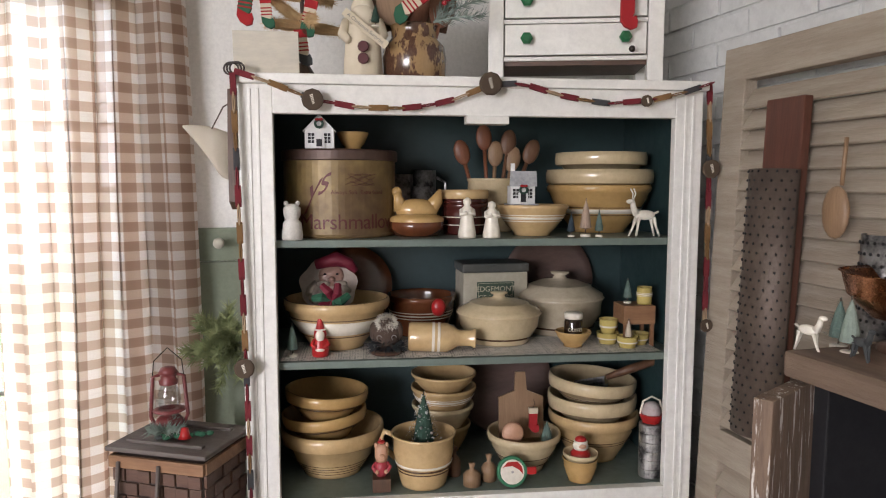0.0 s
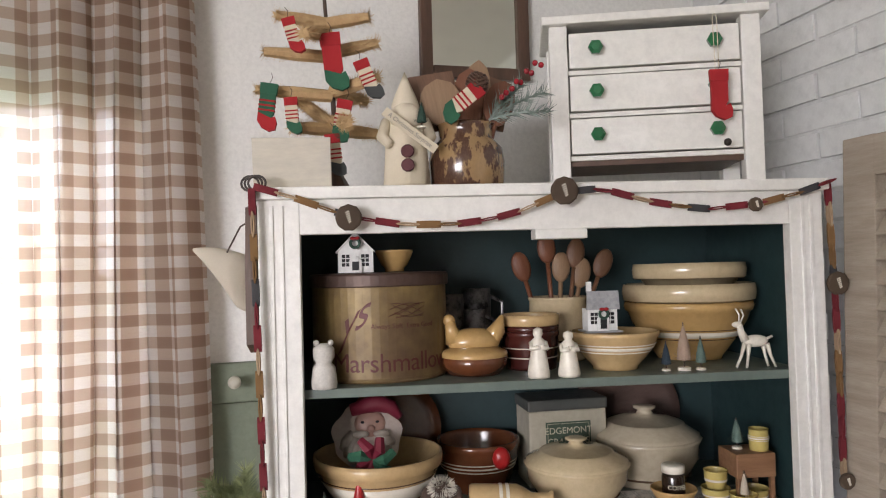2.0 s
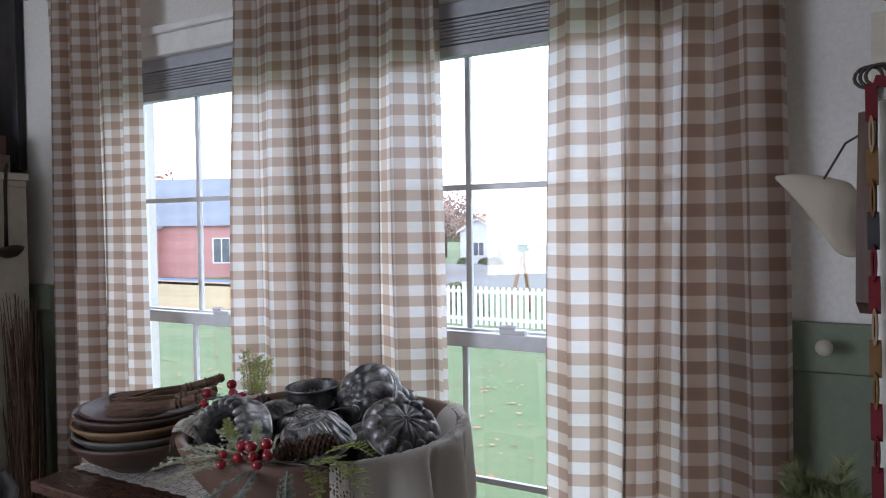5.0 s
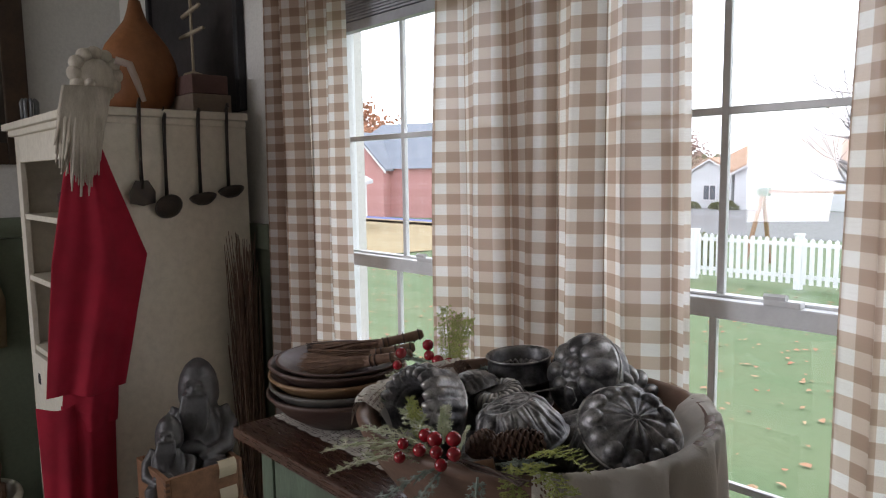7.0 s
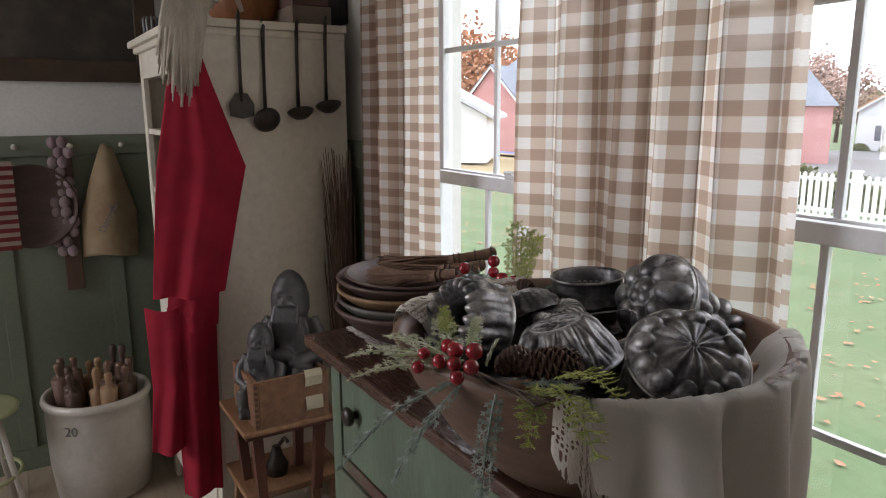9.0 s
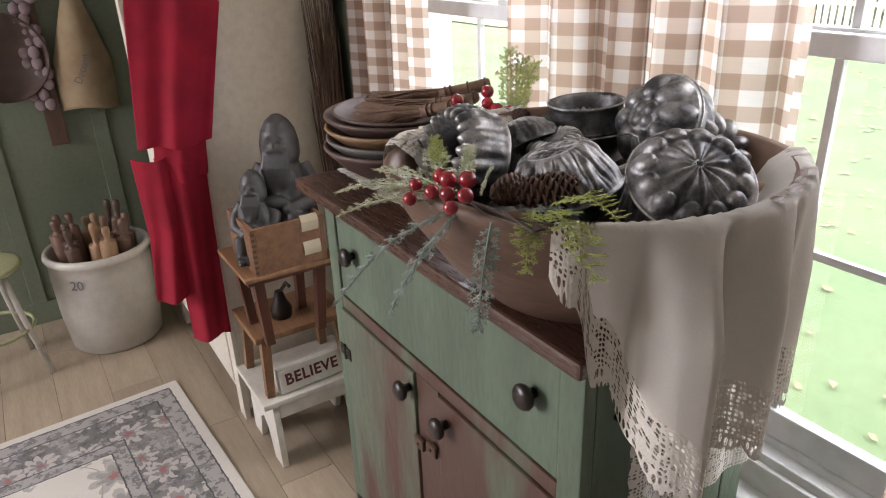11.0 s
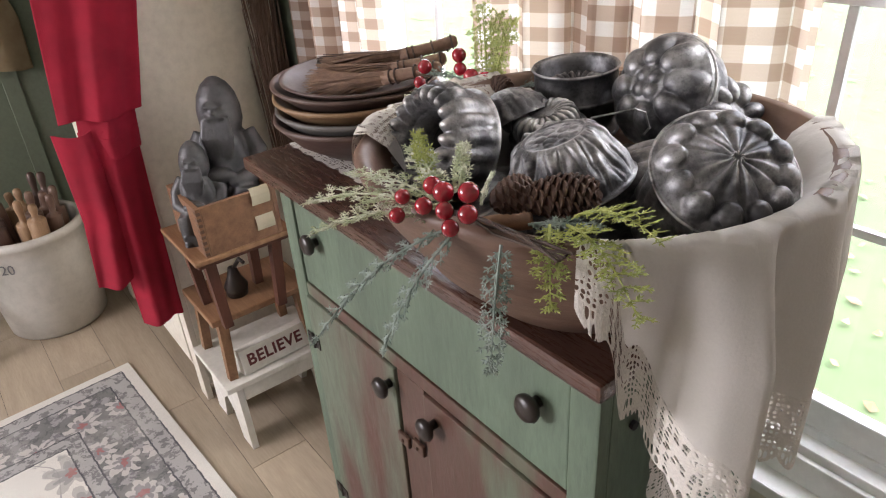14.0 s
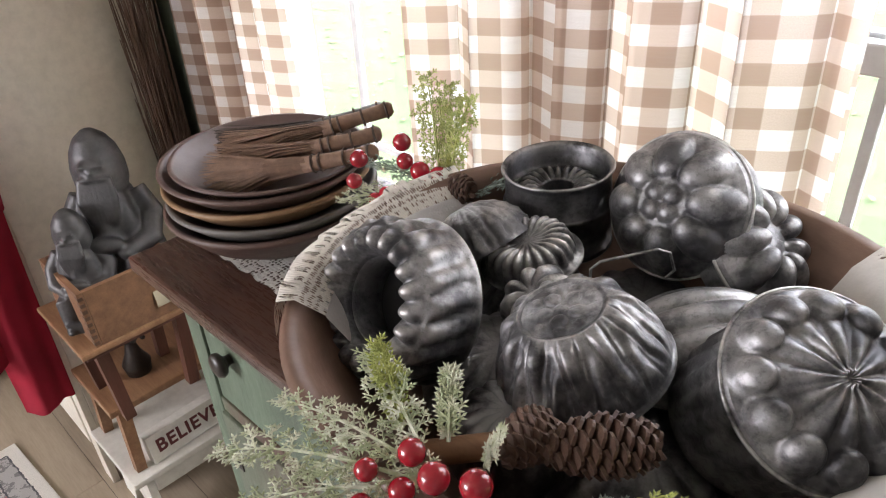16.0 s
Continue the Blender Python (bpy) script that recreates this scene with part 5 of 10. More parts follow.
# ladles on the cupboard's side
LADLE = mat("black_ladle_iron", (0.045, 0.042, 0.04), (0.075, 0.06, 0.05), 20, 0.45, 0.25, 0.75)
for y, zb, kind in ((1.69, 1.575, "turner"), (1.762, 1.535, "skimmer"), (1.868, 1.555, "ladle"), (1.962, 1.575, "ladle")):
    th = thing("kitchen_" + kind, "old dark iron kitchen %s hung on the white cupboard" % kind, kind, T(PX1 + 0.010, y, zb), group="iron kitchen tools")
    q = B()
    tube(q, [(0.0, 0, 0.02), (0.002, 0, 0.10), (0.0, 0.002, 0.20), (0.0, 0.004, 0.265), (0.010, 0.004, 0.283), (0.014, 0.004, 0.272)], [0.0065, 0.005, 0.0055, 0.0065, 0.004, 0.003], 8)
    part("handle", q, LADLE, th, smooth=True)
    q = B()
    if kind == "turner":
        outline_prism(q, [(-0.018, 0.045), (0.018, 0.045), (0.038, 0.012), (0.036, -0.022), (0.0, -0.03), (-0.036, -0.022), (-0.038, 0.012)], -0.0015, 0.0015, pose(0.003, 0, 0, 0, 0, 90))
    else:
        lathe(q, [(0.0, -0.012), (0.022, -0.008), (0.037, 0.004), (0.042, 0.012), (0.040, 0.012), (0.034, 0.004), (0.0, -0.009)], 24, m=pose(0.022, 0, 0.0, 0, -62 if kind == "skimmer" else -22, 0))
    part("bowl", q, LADLE, th, smooth=kind != "turner")
q = B()
for y in (1.69, 1.762, 1.868, 1.962):
    tube(q, [(PX1, y, PZ + 0.006), (PX1 + 0.02, y, PZ + 0.010), (PX1 + 0.022, y, PZ + 0.018)], 0.002, 5)
part("hook", q, IRON, cup)

# red suit with a long-bearded mask hung on the corner
RED = cloth_mat("red_cotton", (0.42, 0.010, 0.035), (0.30, 0.007, 0.025), 0.12)
WOOL = mat("white_wool_beard", (0.62, 0.57, 0.49), (0.48, 0.43, 0.36), 60, 0.95, 0.6, stretch=(1, 1, 0.25))
suit = thing("red_suit", "bright red cotton shirt and trousers hung on the cupboard corner", "costume")


def fabric(name, rows, folds, depth, seed):
    """Hung cloth: rows of (z, y_left, y_right, x); sways in folds."""
    bm = B()

    def at(u, v):
        f = v * (len(rows) - 1)
        i = min(len(rows) - 2, int(f))
        a, b, g = rows[i], rows[i + 1], f - i
        g = g * g * (3 - 2 * g)
        z, y0, y1, x = (a[k] + (b[k] - a[k]) * g for k in range(4))
        w = depth * (math.sin(u * folds * 6.283 + seed + 1.3 * v) + 0.5 * math.sin(u * folds * 11 + 4 * v + seed * 2)) * (0.3 + 0.7 * v)
        bulge = 0.035 * math.sin(math.pi * u)
        return Vector((x + w + bulge, y0 + (y1 - y0) * u, z + 0.006 * math.sin(7 * u + seed)))

    grid_sheet(bm, 60, 50, at)
    ob = part(name, bm, RED, suit, smooth=True)
    ob.modifiers.new("cloth", "SOLIDIFY").thickness = 0.003
    return ob


fabric("shirt", ((1.74, 1.535, 1.575, -2.165), (1.64, 1.478, 1.605, -2.16), (1.40, 1.430, 1.685, -2.15), (1.22, 1.41, 1.64, -2.145), (1.03, 1.39, 1.595, -2.14)), 2.0, 0.010, 0.4)
fabric("shirt_tail", ((1.06, 1.44, 1.585, -2.155), (0.98, 1.43, 1.575, -2.15), (0.925, 1.445, 1.57, -2.15)), 2.0, 0.006, 1.4)
fabric("trouser_leg", ((1.00, 1.37, 1.50, -2.165), (0.75, 1.375, 1.49, -2.165), (0.55, 1.355, 1.47, -2.165)), 1.5, 0.007, 2.2)
fabric("trouser_leg", ((1.00, 1.43, 1.57, -2.155), (0.75, 1.435, 1.56, -2.155), (0.39, 1.44, 1.55, -2.155)), 1.5, 0.007, 3.3)
q = B()
blob(q, (-2.155, 1.575, 1.905), (0.045, 0.058, 0.062), 18)
blob(q, (-2.115, 1.55, 1.885), (0.014, 0.014, 0.014), 8)
for k in range(64):
    a = k / 63 - 0.5
    x0, y0 = -2.125 + 0.02 * math.cos(3 * a), 1.545 + a * 0.11
    ln = 0.22 + 0.05 * math.cos(a * 5)
    tube(q, [(x0, y0, 1.875), (x0 + 0.012, y0 - 0.02, 1.80), (x0 + 0.012 * math.sin(k), y0 - 0.035 + 0.01 * math.sin(k * 2.1), 1.875 - ln + 0.03 * math.sin(k * 3.7))], [0.010, 0.009, 0.002], 6)
for k in range(12):
    a = 2 * math.pi * k / 12
    blob(q, (-2.15, 1.575 + 0.052 * math.cos(a), 1.915 + 0.055 * math.sin(a)), (0.03, 0.022, 0.022), 8)
solo("santa_mask", q, WOOL, "white long-bearded wool mask above the red suit", "mask", smooth=True)
q = B()
tube(q, [(-2.12, 1.62, 1.955), (-2.11, 1.655, 1.945), (-2.105, 1.67, 1.90), (-2.11, 1.69, 1.845)], [0.012, 0.012, 0.010, 0.007], 6)
solo("ribbon", q, cloth_mat("pale_ribbon", (0.62, 0.52, 0.45), (0.52, 0.43, 0.37)), "pale cloth ribbon tail beside the mask", "ribbon", smooth=True)
# things on the cupboard's top
gd = thing("gourd", "tall dull orange gourd on the white cupboard", "gourd", T(-2.45, 1.80, PZ + 0.0125))
q = B()
lathe(q, [(0, 0.0), (0.07, 0.004), (0.112, 0.045), (0.125, 0.11), (0.118, 0.17), (0.095, 0.225), (0.062, 0.27), (0.036, 0.305), (0.024, 0.34), (0.018, 0.37), (0.0, 0.372)], 48, lambda a, k, r, z: (r * (1 + 0.015 * math.cos(7 * a)), z))
part("body", q, mat("dull_orange_rind", (0.26, 0.10, 0.03), (0.18, 0.065, 0.02), 6, 0.6, 0.2), gd, smooth=True)
q = B()
tube(q, [(0, 0, 0.365), (0.008, 0, 0.395), (0.022, 0.004, 0.42)], [0.012, 0.009, 0.007], 8)
part("stem", q, TWIG, gd, "dry brown stem")
for k, (z, w, d, c) in enumerate(((0.0, 0.20, 0.13, (0.20, 0.15, 0.11)), (0.062, 0.18, 0.12, (0.12, 0.06, 0.05)))):
    q = B()
    box(q, -w / 2, w / 2, -d / 2, d / 2, 0, 0.06, 0.003)
    solo("old_book", q, mat("old_book_cloth", c, tuple(0.7 * x for x in c), 8, 0.7), "old closed cloth-bound book lying flat", "book", T(-2.32, 1.945, PZ + 0.0125 + z), group="books on the cupboard")
q = B()
for k in range(9):
    a = 2 * math.pi * k / 9
    tube(q, [(0.025 * math.cos(a), 0.025 * math.sin(a), 0), (0.028 * math.cos(a), 0.028 * math.sin(a), 0.08), (0.02 * math.cos(a), 0.02 * math.sin(a), 0.09)], 0.006, 5)
lathe(q, [(0, 0), (0.03, 0), (0.03, 0.006), (0, 0.006)], 18)
solo("glass_jar", q, mat("grey_pressed_glass", (0.25, 0.26, 0.27), (0.16, 0.17, 0.18), 20, 0.15, 0.05), "small ribbed grey glass jar on the cupboard", "jar", T(-3.02, 1.60, PZ + 0.0125), True)

# pictures
def picture(name, label, m, w, h, fw, frame_mat, art_mat):
    th = thing(name, label, "picture", m)
    q = B()
    for x0, x1, z0, z1 in ((-w, -w + fw, -h, h), (w - fw, w, -h, h), (-w + fw, w - fw, -h, -h + fw), (-w + fw, w - fw, h - fw, h)):
        box(q, x0, x1, -0.028, 0.0, z0, z1, 0.005)
    part("frame", q, frame_mat, th)
    q = B()
    box(q, -w + fw - 0.004, w - fw + 0.004, -0.012, -0.004, -h + fw - 0.004, h - fw + 0.004)
    part("canvas", q, art_mat, th)
    return th


ART_DARK = mat("dark_still_life", (0.035, 0.028, 0.022), (0.10, 0.085, 0.065), 4, 0.5, 0.1, lo=0.5, hi=0.75)
GILT = mat("dark_gilt_frame", (0.075, 0.045, 0.025), (0.04, 0.024, 0.015), 9, 0.45, 0.2)
picture("framed_painting", "dark old painting in a broad dark frame", pose(XL + 0.002, 1.22, 2.05, 0, 0, 90), 0.47, 0.36, 0.09, GILT, ART_DARK)
picture("framed_print", "large nearly black framed print on the wall", pose(-2.66, YF - 0.002, 2.16), 0.40, 0.31, 0.03, mat("black_frame", (0.02, 0.02, 0.024)), mat("dark_blue_print", (0.012, 0.012, 0.014), (0.03, 0.022, 0.022), 5))
FEATHER = mat("tan_feather", (0.60, 0.42, 0.22), (0.48, 0.32, 0.16), 60, 0.9, 0.5)


def fuzzy(bm, a, b, r, rnd, n=220):
    a, b = Vector(a), Vector(b)
    d = (b - a)
    tube(bm, [a, a.lerp(b, 0.5), b], [r * 0.75, r * 0.8, r * 0.55], 8)
    dn = d.normalized()
    for k in range(n):
        o = a + d * rnd.random()
        w = Vector((rnd.uniform(-1, 1), rnd.uniform(-1, 1), rnd.uniform(-1, 1)))
        w = (w - dn * w.dot(dn)).normalized()
        tip = o + w * r * rnd.uniform(1.0, 1.35) + dn * r * 0.5
        s = dn.cross(w) * r * 0.09
        bm.faces.new([bm.verts.new(x) for x in (o - s, o + s, tip)])


q = B()
for z, y in ((0.14, 0), (0.21, 0.01), (0.28, -0.01)):
    fuzzy(q, (-0.09, y, z), (0.09, -y, z + 0.008), 0.009, rnd, 120)
tube(q, [(0, 0, 0), (0, 0, 0.36)], 0.005, 6)
lathe(q, [(0, 0), (0.035, 0), (0.03, 0.012), (0.008, 0.02), (0, 0.02)], 16)
solo("feather_tree", q, mat("pale_feather", (0.40, 0.34, 0.25), (0.30, 0.25, 0.18), 50, 0.9, 0.4), "small pale feather tree standing on books", "feather tree", T(-2.33, 1.935, PZ + 0.0125 + 0.1225))

# ---- crock of rolling pins ----
STONE = mat("white_salt_glaze", (0.52, 0.50, 0.45), (0.45, 0.425, 0.375), 4, 0.35, 0.1, coat=0.25, spots=((0.36, 0.33, 0.28), -0.075))
CM = T(-3.115, 1.285, 0.001)
q = B()
lathe(q, [(0, 0), (0.172, 0), (0.182, 0.012), (0.196, 0.16), (0.198, 0.34), (0.196, 0.395), (0.204, 0.40), (0.209, 0.415), (0.204, 0.432), (0.192, 0.435), (0.183, 0.425), (0.180, 0.10), (0.0, 0.05)], 64)
crock = solo("crock", q, STONE, "large white stoneware crock full of rolling pins", "crock", CM, True)
INK = mat("faded_stamp", (0.13, 0.13, 0.14), (0.2, 0.2, 0.2), 30, 0.6)
me = text_mesh("20", 0.055, INK)
part("stamp", me, INK, crock, "faded number stamp", m=pose(0.166, -0.115, 0.335, 90, 0, 55))
PIN_MATS = [wood("pin_maple", (0.17, 0.10, 0.07), (0.11, 0.062, 0.042), 2), wood("pin_dark", (0.10, 0.055, 0.04), (0.06, 0.034, 0.025), 2), wood("pin_pale", (0.32, 0.20, 0.11), (0.24, 0.145, 0.08), 2)]
r3 = random.Random(12)
for k in range(15):
    a, rr_ = k * 2.399 + 0.4, 0.024 + 0.130 * math.sqrt((k + 0.5) / 15)
    q = B()
    R, Ln, H = r3.uniform(0.026, 0.035), r3.uniform(0.39, 0.45), r3.uniform(0.055, 0.10)
    lathe(q, [(0, 0), (R, 0), (R, Ln - 0.006), (R * 0.88, Ln), (0.012, Ln + 0.002), (0.011, Ln + H * 0.3), (0.016, Ln + H * 0.7), (0.014, Ln + H * 0.92), (0.007, Ln + H), (0, Ln + H)], 18)
    solo("rolling_pin", q, PIN_MATS[(k * 5 + k // 4) % 3], "old turned wooden rolling pin standing in the crock", "rolling pin", CM @ T(rr_ * 0.78 * math.cos(a), rr_ * 0.78 * math.sin(a), 0.062) @ pose(0, 0, 0, -5 * math.sin(a) + r3.uniform(-2, 2), 5 * math.cos(a), 0), True, group="rolling pins in the crock")

# white metal chair by the wall
CHAIR = mat("chipped_white_metal", (0.60, 0.585, 0.54), (0.52, 0.50, 0.45), 8, 0.45, 0.15, spots=((0.16, 0.11, 0.07), -0.07))
chair = thing("metal_chair", "old white metal kitchen chair with pale green seat", "chair", pose(-3.05, 0.845, 0.001, 0, 0, 12))
q = B()
lathe(q, [(0, 0.445), (0.15, 0.445), (0.165, 0.452), (0.168, 0.462), (0.155, 0.468), (0, 0.464)], 36)
part("seat", q, mat("pale_green_enamel", (0.40, 0.42, 0.24), (0.34, 0.36, 0.2), 8, 0.4), chair, "pale green seat", True)
for k in range(4):
    a = math.pi / 4 + k * math.pi / 2
    q = B()
    tube(q, [(0.11 * math.cos(a), 0.11 * math.sin(a), 0.445), (0.14 * math.cos(a), 0.14 * math.sin(a), 0.25), (0.19 * math.cos(a), 0.19 * math.sin(a), 0.0)], 0.011, 8)
    part("leg", q, CHAIR, chair, smooth=True)
q = B()
tube(q, [(0.15 * math.cos(a), 0.15 * math.sin(a), 0.20) for a in [2 * math.pi * k / 24 for k in range(24)]], 0.008, 6, True)
part("ring_stretcher", q, mat("pale_green_ring", (0.40, 0.42, 0.24), (0.34, 0.36, 0.2), 8, 0.4), chair, smooth=True)
q = B()
for s in (-1, 1):
    tube(q, [(-0.13, 0.12 * s, 0.455), (-0.17, 0.135 * s, 0.66), (-0.175, 0.135 * s, 0.75)], 0.010, 8)
part("back_post", q, CHAIR, chair, smooth=True)
q = B()
grid_sheet(q, 24, 10, lambda u, v: Vector((-0.18 - 0.05 * math.sin(math.pi * u), -0.155 + 0.31 * u, 0.70 + (0.21 - 0.07 * (2 * u - 1) ** 4) * v)))
ob = part("backrest", q, CHAIR, chair, smooth=True)
ob.modifiers.new("plate", "SOLIDIFY").thickness = 0.006

# hung on the west peg rail
PEG = mat("turned_peg", (0.42, 0.40, 0.33), (0.34, 0.32, 0.26), 9, 0.5)
for y in (0.60, 0.86, 1.10, 1.30, 1.50, 1.70, 1.90):
    q = B()
    lathe(q, [(0, 0), (0.008, 0), (0.007, 0.03), (0.013, 0.045), (0.012, 0.052), (0, 0.054)], 12, m=T(XL + 0.023, y, 1.425) @ pose(0, 0, 0, 0, 90, 0))
    solo("wall_peg", q, PEG, "turned wooden peg on the rail", "peg", smooth=True, group="pegs on the peg rail")
for x in (0.10, 0.30):
    q = B()
    lathe(q, [(0, 0), (0.008, 0), (0.007, 0.025), (0.014, 0.038), (0.013, 0.046), (0, 0.048)], 12, m=T(x, YF - 0.023, 1.432) @ pose(0, 0, 0, 90, 0, 0))
    solo("wall_peg", q, PEG, "turned wooden peg on the rail", "peg", smooth=True, group="pegs on the peg rail")
BAG = cloth_mat("printed_sacking", (0.36, 0.28, 0.17), (0.28, 0.19, 0.11), 0.1)
q = B()
grid_sheet(q, 24, 30, lambda u, v: Vector((XL + 0.05 + 0.05 * math.sin(math.pi * u) * min(1, v * 2.5), 1.44 + (u - 0.5) * (0.05 + 0.17 * min(1.0, v * 1.7)) - 0.02 * v, 1.42 - 0.48 * v + 0.01 * math.sin(5 * u))))
bag = solo("cloth_bag", q, BAG, "tan printed cloth bag lettered December 25 on a peg", "bag", smooth=True)
bag.modifiers.new("cloth", "SOLIDIFY").thickness = 0.004
part("lettering", text_mesh("December 25", 0.042, INK, 0.0006), INK, bag, "dark script lettering", m=pose(XL + 0.112, 1.435, 1.15, 58, 0, 90) @ Matrix.Rotation(radians(62), 4, "Z"))
q = B()
lathe(q, [(0, 0), (0.12, 0.0), (0.165, 0.02), (0.175, 0.05), (0.17, 0.052), (0.155, 0.028), (0, 0.012)], 40, m=T(XL + 0.03, 1.135, 1.18) @ pose(0, 0, 0, 0, 90, 0))
solo("wooden_bowl", q, WOOD_DKBOWL, "dark round wooden bowl hung flat on the wall", "bowl", smooth=True)
q = B()
box(q, XL + 0.03, XL + 0.045, 1.235, 1.305, 0.80, 1.40, 0.004)
solo("wash_paddle", q, WOOD_DARK, "long dark wooden paddle hung on a peg", "paddle")
RAG = cloth_mat("mauve_rag", (0.20, 0.13, 0.15), (0.34, 0.27, 0.28), 0.05)
rag = thing("rag_garland", "knotted mauve and white rag garland on a peg", "garland")
for k in range(12):
    for s_ in (-1, 1):
        q = B()
        blob(q, (XL + 0.055 + 0.01 * s_, 1.255 + 0.02 * math.sin(k * 1.7) + 0.018 * s_, 1.44 - 0.042 * k), (0.014, 0.022, 0.026), 8)
        part("knot", q, RAG, rag, smooth=True)
q = B()
for k in range(10):
    box(q, XL + 0.09, XL + 0.11, 0.98, 1.085, 1.335 - k * 0.036, 1.353 - k * 0.036)
    box(q, XL + 0.0905, XL + 0.1095, 0.981, 1.084, 1.353 - k * 0.036, 1.371 - k * 0.036, mi=1)
solo("striped_stocking", q, [cloth_mat("deep_red_knit", (0.22, 0.03, 0.03), (0.16, 0.02, 0.02)), cloth_mat("ecru_knit", (0.45, 0.37, 0.30), (0.38, 0.30, 0.24))], "red and ecru striped knit stocking hung on the wall", "stocking")

# ---- stacked stools, box, figures ----
def stool(name, label, x0, x1, y0, y1, z0, z1, mt, th=0.02, splay=0.02, solid_legs=True, leg_mat=None):
    s = thing(name, label, "stool")
    q = B()
    box(q, x0, x1, y0, y1, z1 - th, z1, 0.004)
    part("top", q, mt, s)
    if solid_legs:
        for y in (y0 + 0.03, y1 - 0.05):
            q = B()
            w = (x1 - x0)
            outline_prism(q, [(x0 + 0.015, z1 - th), (x0 + 0.0, z0), (x0 + w * 0.26, z0), (x0 + w * 0.36, z0 + (z1 - z0) * 0.38), (x0 + w * 0.5, z0 + (z1 - z0) * 0.5), (x0 + w * 0.64, z0 + (z1 - z0) * 0.38), (x1 - w * 0.26, z0), (x1, z0), (x1 - 0.015, z1 - th)], y, y + 0.02)
            part("leg", q, leg_mat or mt, s)
        for x in (x0 + 0.008, x1 - 0.022):
            q = B()
            box(q, x, x + 0.014, y0 + 0.051, y1 - 0.051, z1 - th - 0.05, z1 - th - 0.001, 0.002)
            part("apron", q, leg_mat or mt, s)
    else:
        for x in (x0 + 0.03, x1 - 0.03):
            for y in (y0 + 0.035, y1 - 0.035):
                dx, dy = (splay if x > (x0 + x1) / 2 else -splay), (splay if y > (y0 + y1) / 2 else -splay)
                q = B()
                tube(q, [(x, y, z1 - th), (x + dx, y + dy, z0)], [0.020, 0.018], 4)
                part("leg", q, leg_mat or mt, s)
    return s


WHITE_STOOL = mat("worn_white_milk_paint", (0.70, 0.68, 0.62), (0.60, 0.57, 0.50), 5, 0.55, 0.15, spots=((0.28, 0.22, 0.16), -0.07))
stool("footstool", "small white painted footstool with cut-out ends on the floor", -2.135, -1.86, 1.545, 1.90, 0.001, 0.255, WHITE_STOOL)
stool("footstool", "little pine stool standing on the white footstool", -2.125, -1.885, 1.56, 1.87, 0.256, 0.475, WOOD_MID, 0.02, 0.012, False)
stool("footstool", "small dark red stand with a scarred pine top", -2.04, -1.80, 1.545, 1.80, 0.476, 0.705, WOOD_RED, 0.016, -0.012, False)
q = B()
box(q, -2.05, -1.785, 1.535, 1.81, 0.7055, 0.72, 0.004)
solo("board", q, WOOD_MID, "scarred pine board on the small stand", "board")
bx = thing("wooden_box", "open finger-jointed wooden box holding two figures", "box", T(-1.895, 1.675, 0.7205))
for x0, x1, y0, y1, z0, z1 in ((-0.105, 0.105, -0.105, -0.093, 0, 0.135), (-0.105, 0.105, 0.093, 0.105, 0, 0.135), (-0.105, -0.093, -0.0925, 0.0925, 0, 0.135), (0.093, 0.105, -0.0925, 0.0925, 0, 0.135)):
    q = B()
    box(q, x0, x1, y0, y1, z0, z1, 0.001)
    part("side", q, WOOD_BOX, bx)
q = B()
box(q, -0.092, 0.092, -0.092, 0.092, 0.001, 0.01)
part("bottom", q, WOOD_BOX, bx)
q = B()
for k in range(8):
    box(q, 0.0925, 0.1062, -0.1062, -0.096, 0.006 + k * 0.016, 0.014 + k * 0.016)
part("finger_joint", q, WOOD_DARK, bx)
q = B()
grid_sheet(q, 8, 14, lambda u, v: Vector((-1.7885 + 0.004 * math.sin(v * 9), 1.712 + 0.05 * u, 0.862 - 0.115 * v)) if v > 0.12 else Vector((-1.80 + 0.1 * v, 1.712 + 0.05 * u, 0.862)))
solo("paper_note", q, cloth_mat("old_paper", (0.58, 0.52, 0.38), (0.50, 0.44, 0.31), 0.1), "folded old paper note over the box's edge", "paper note")
PEWTER = mat("grey_chalk_figure", (0.095, 0.092, 0.092), (0.045, 0.044, 0.045), 16, 0.45, 0.25, 0.35, spots=((0.27, 0.265, 0.26), -0.06))


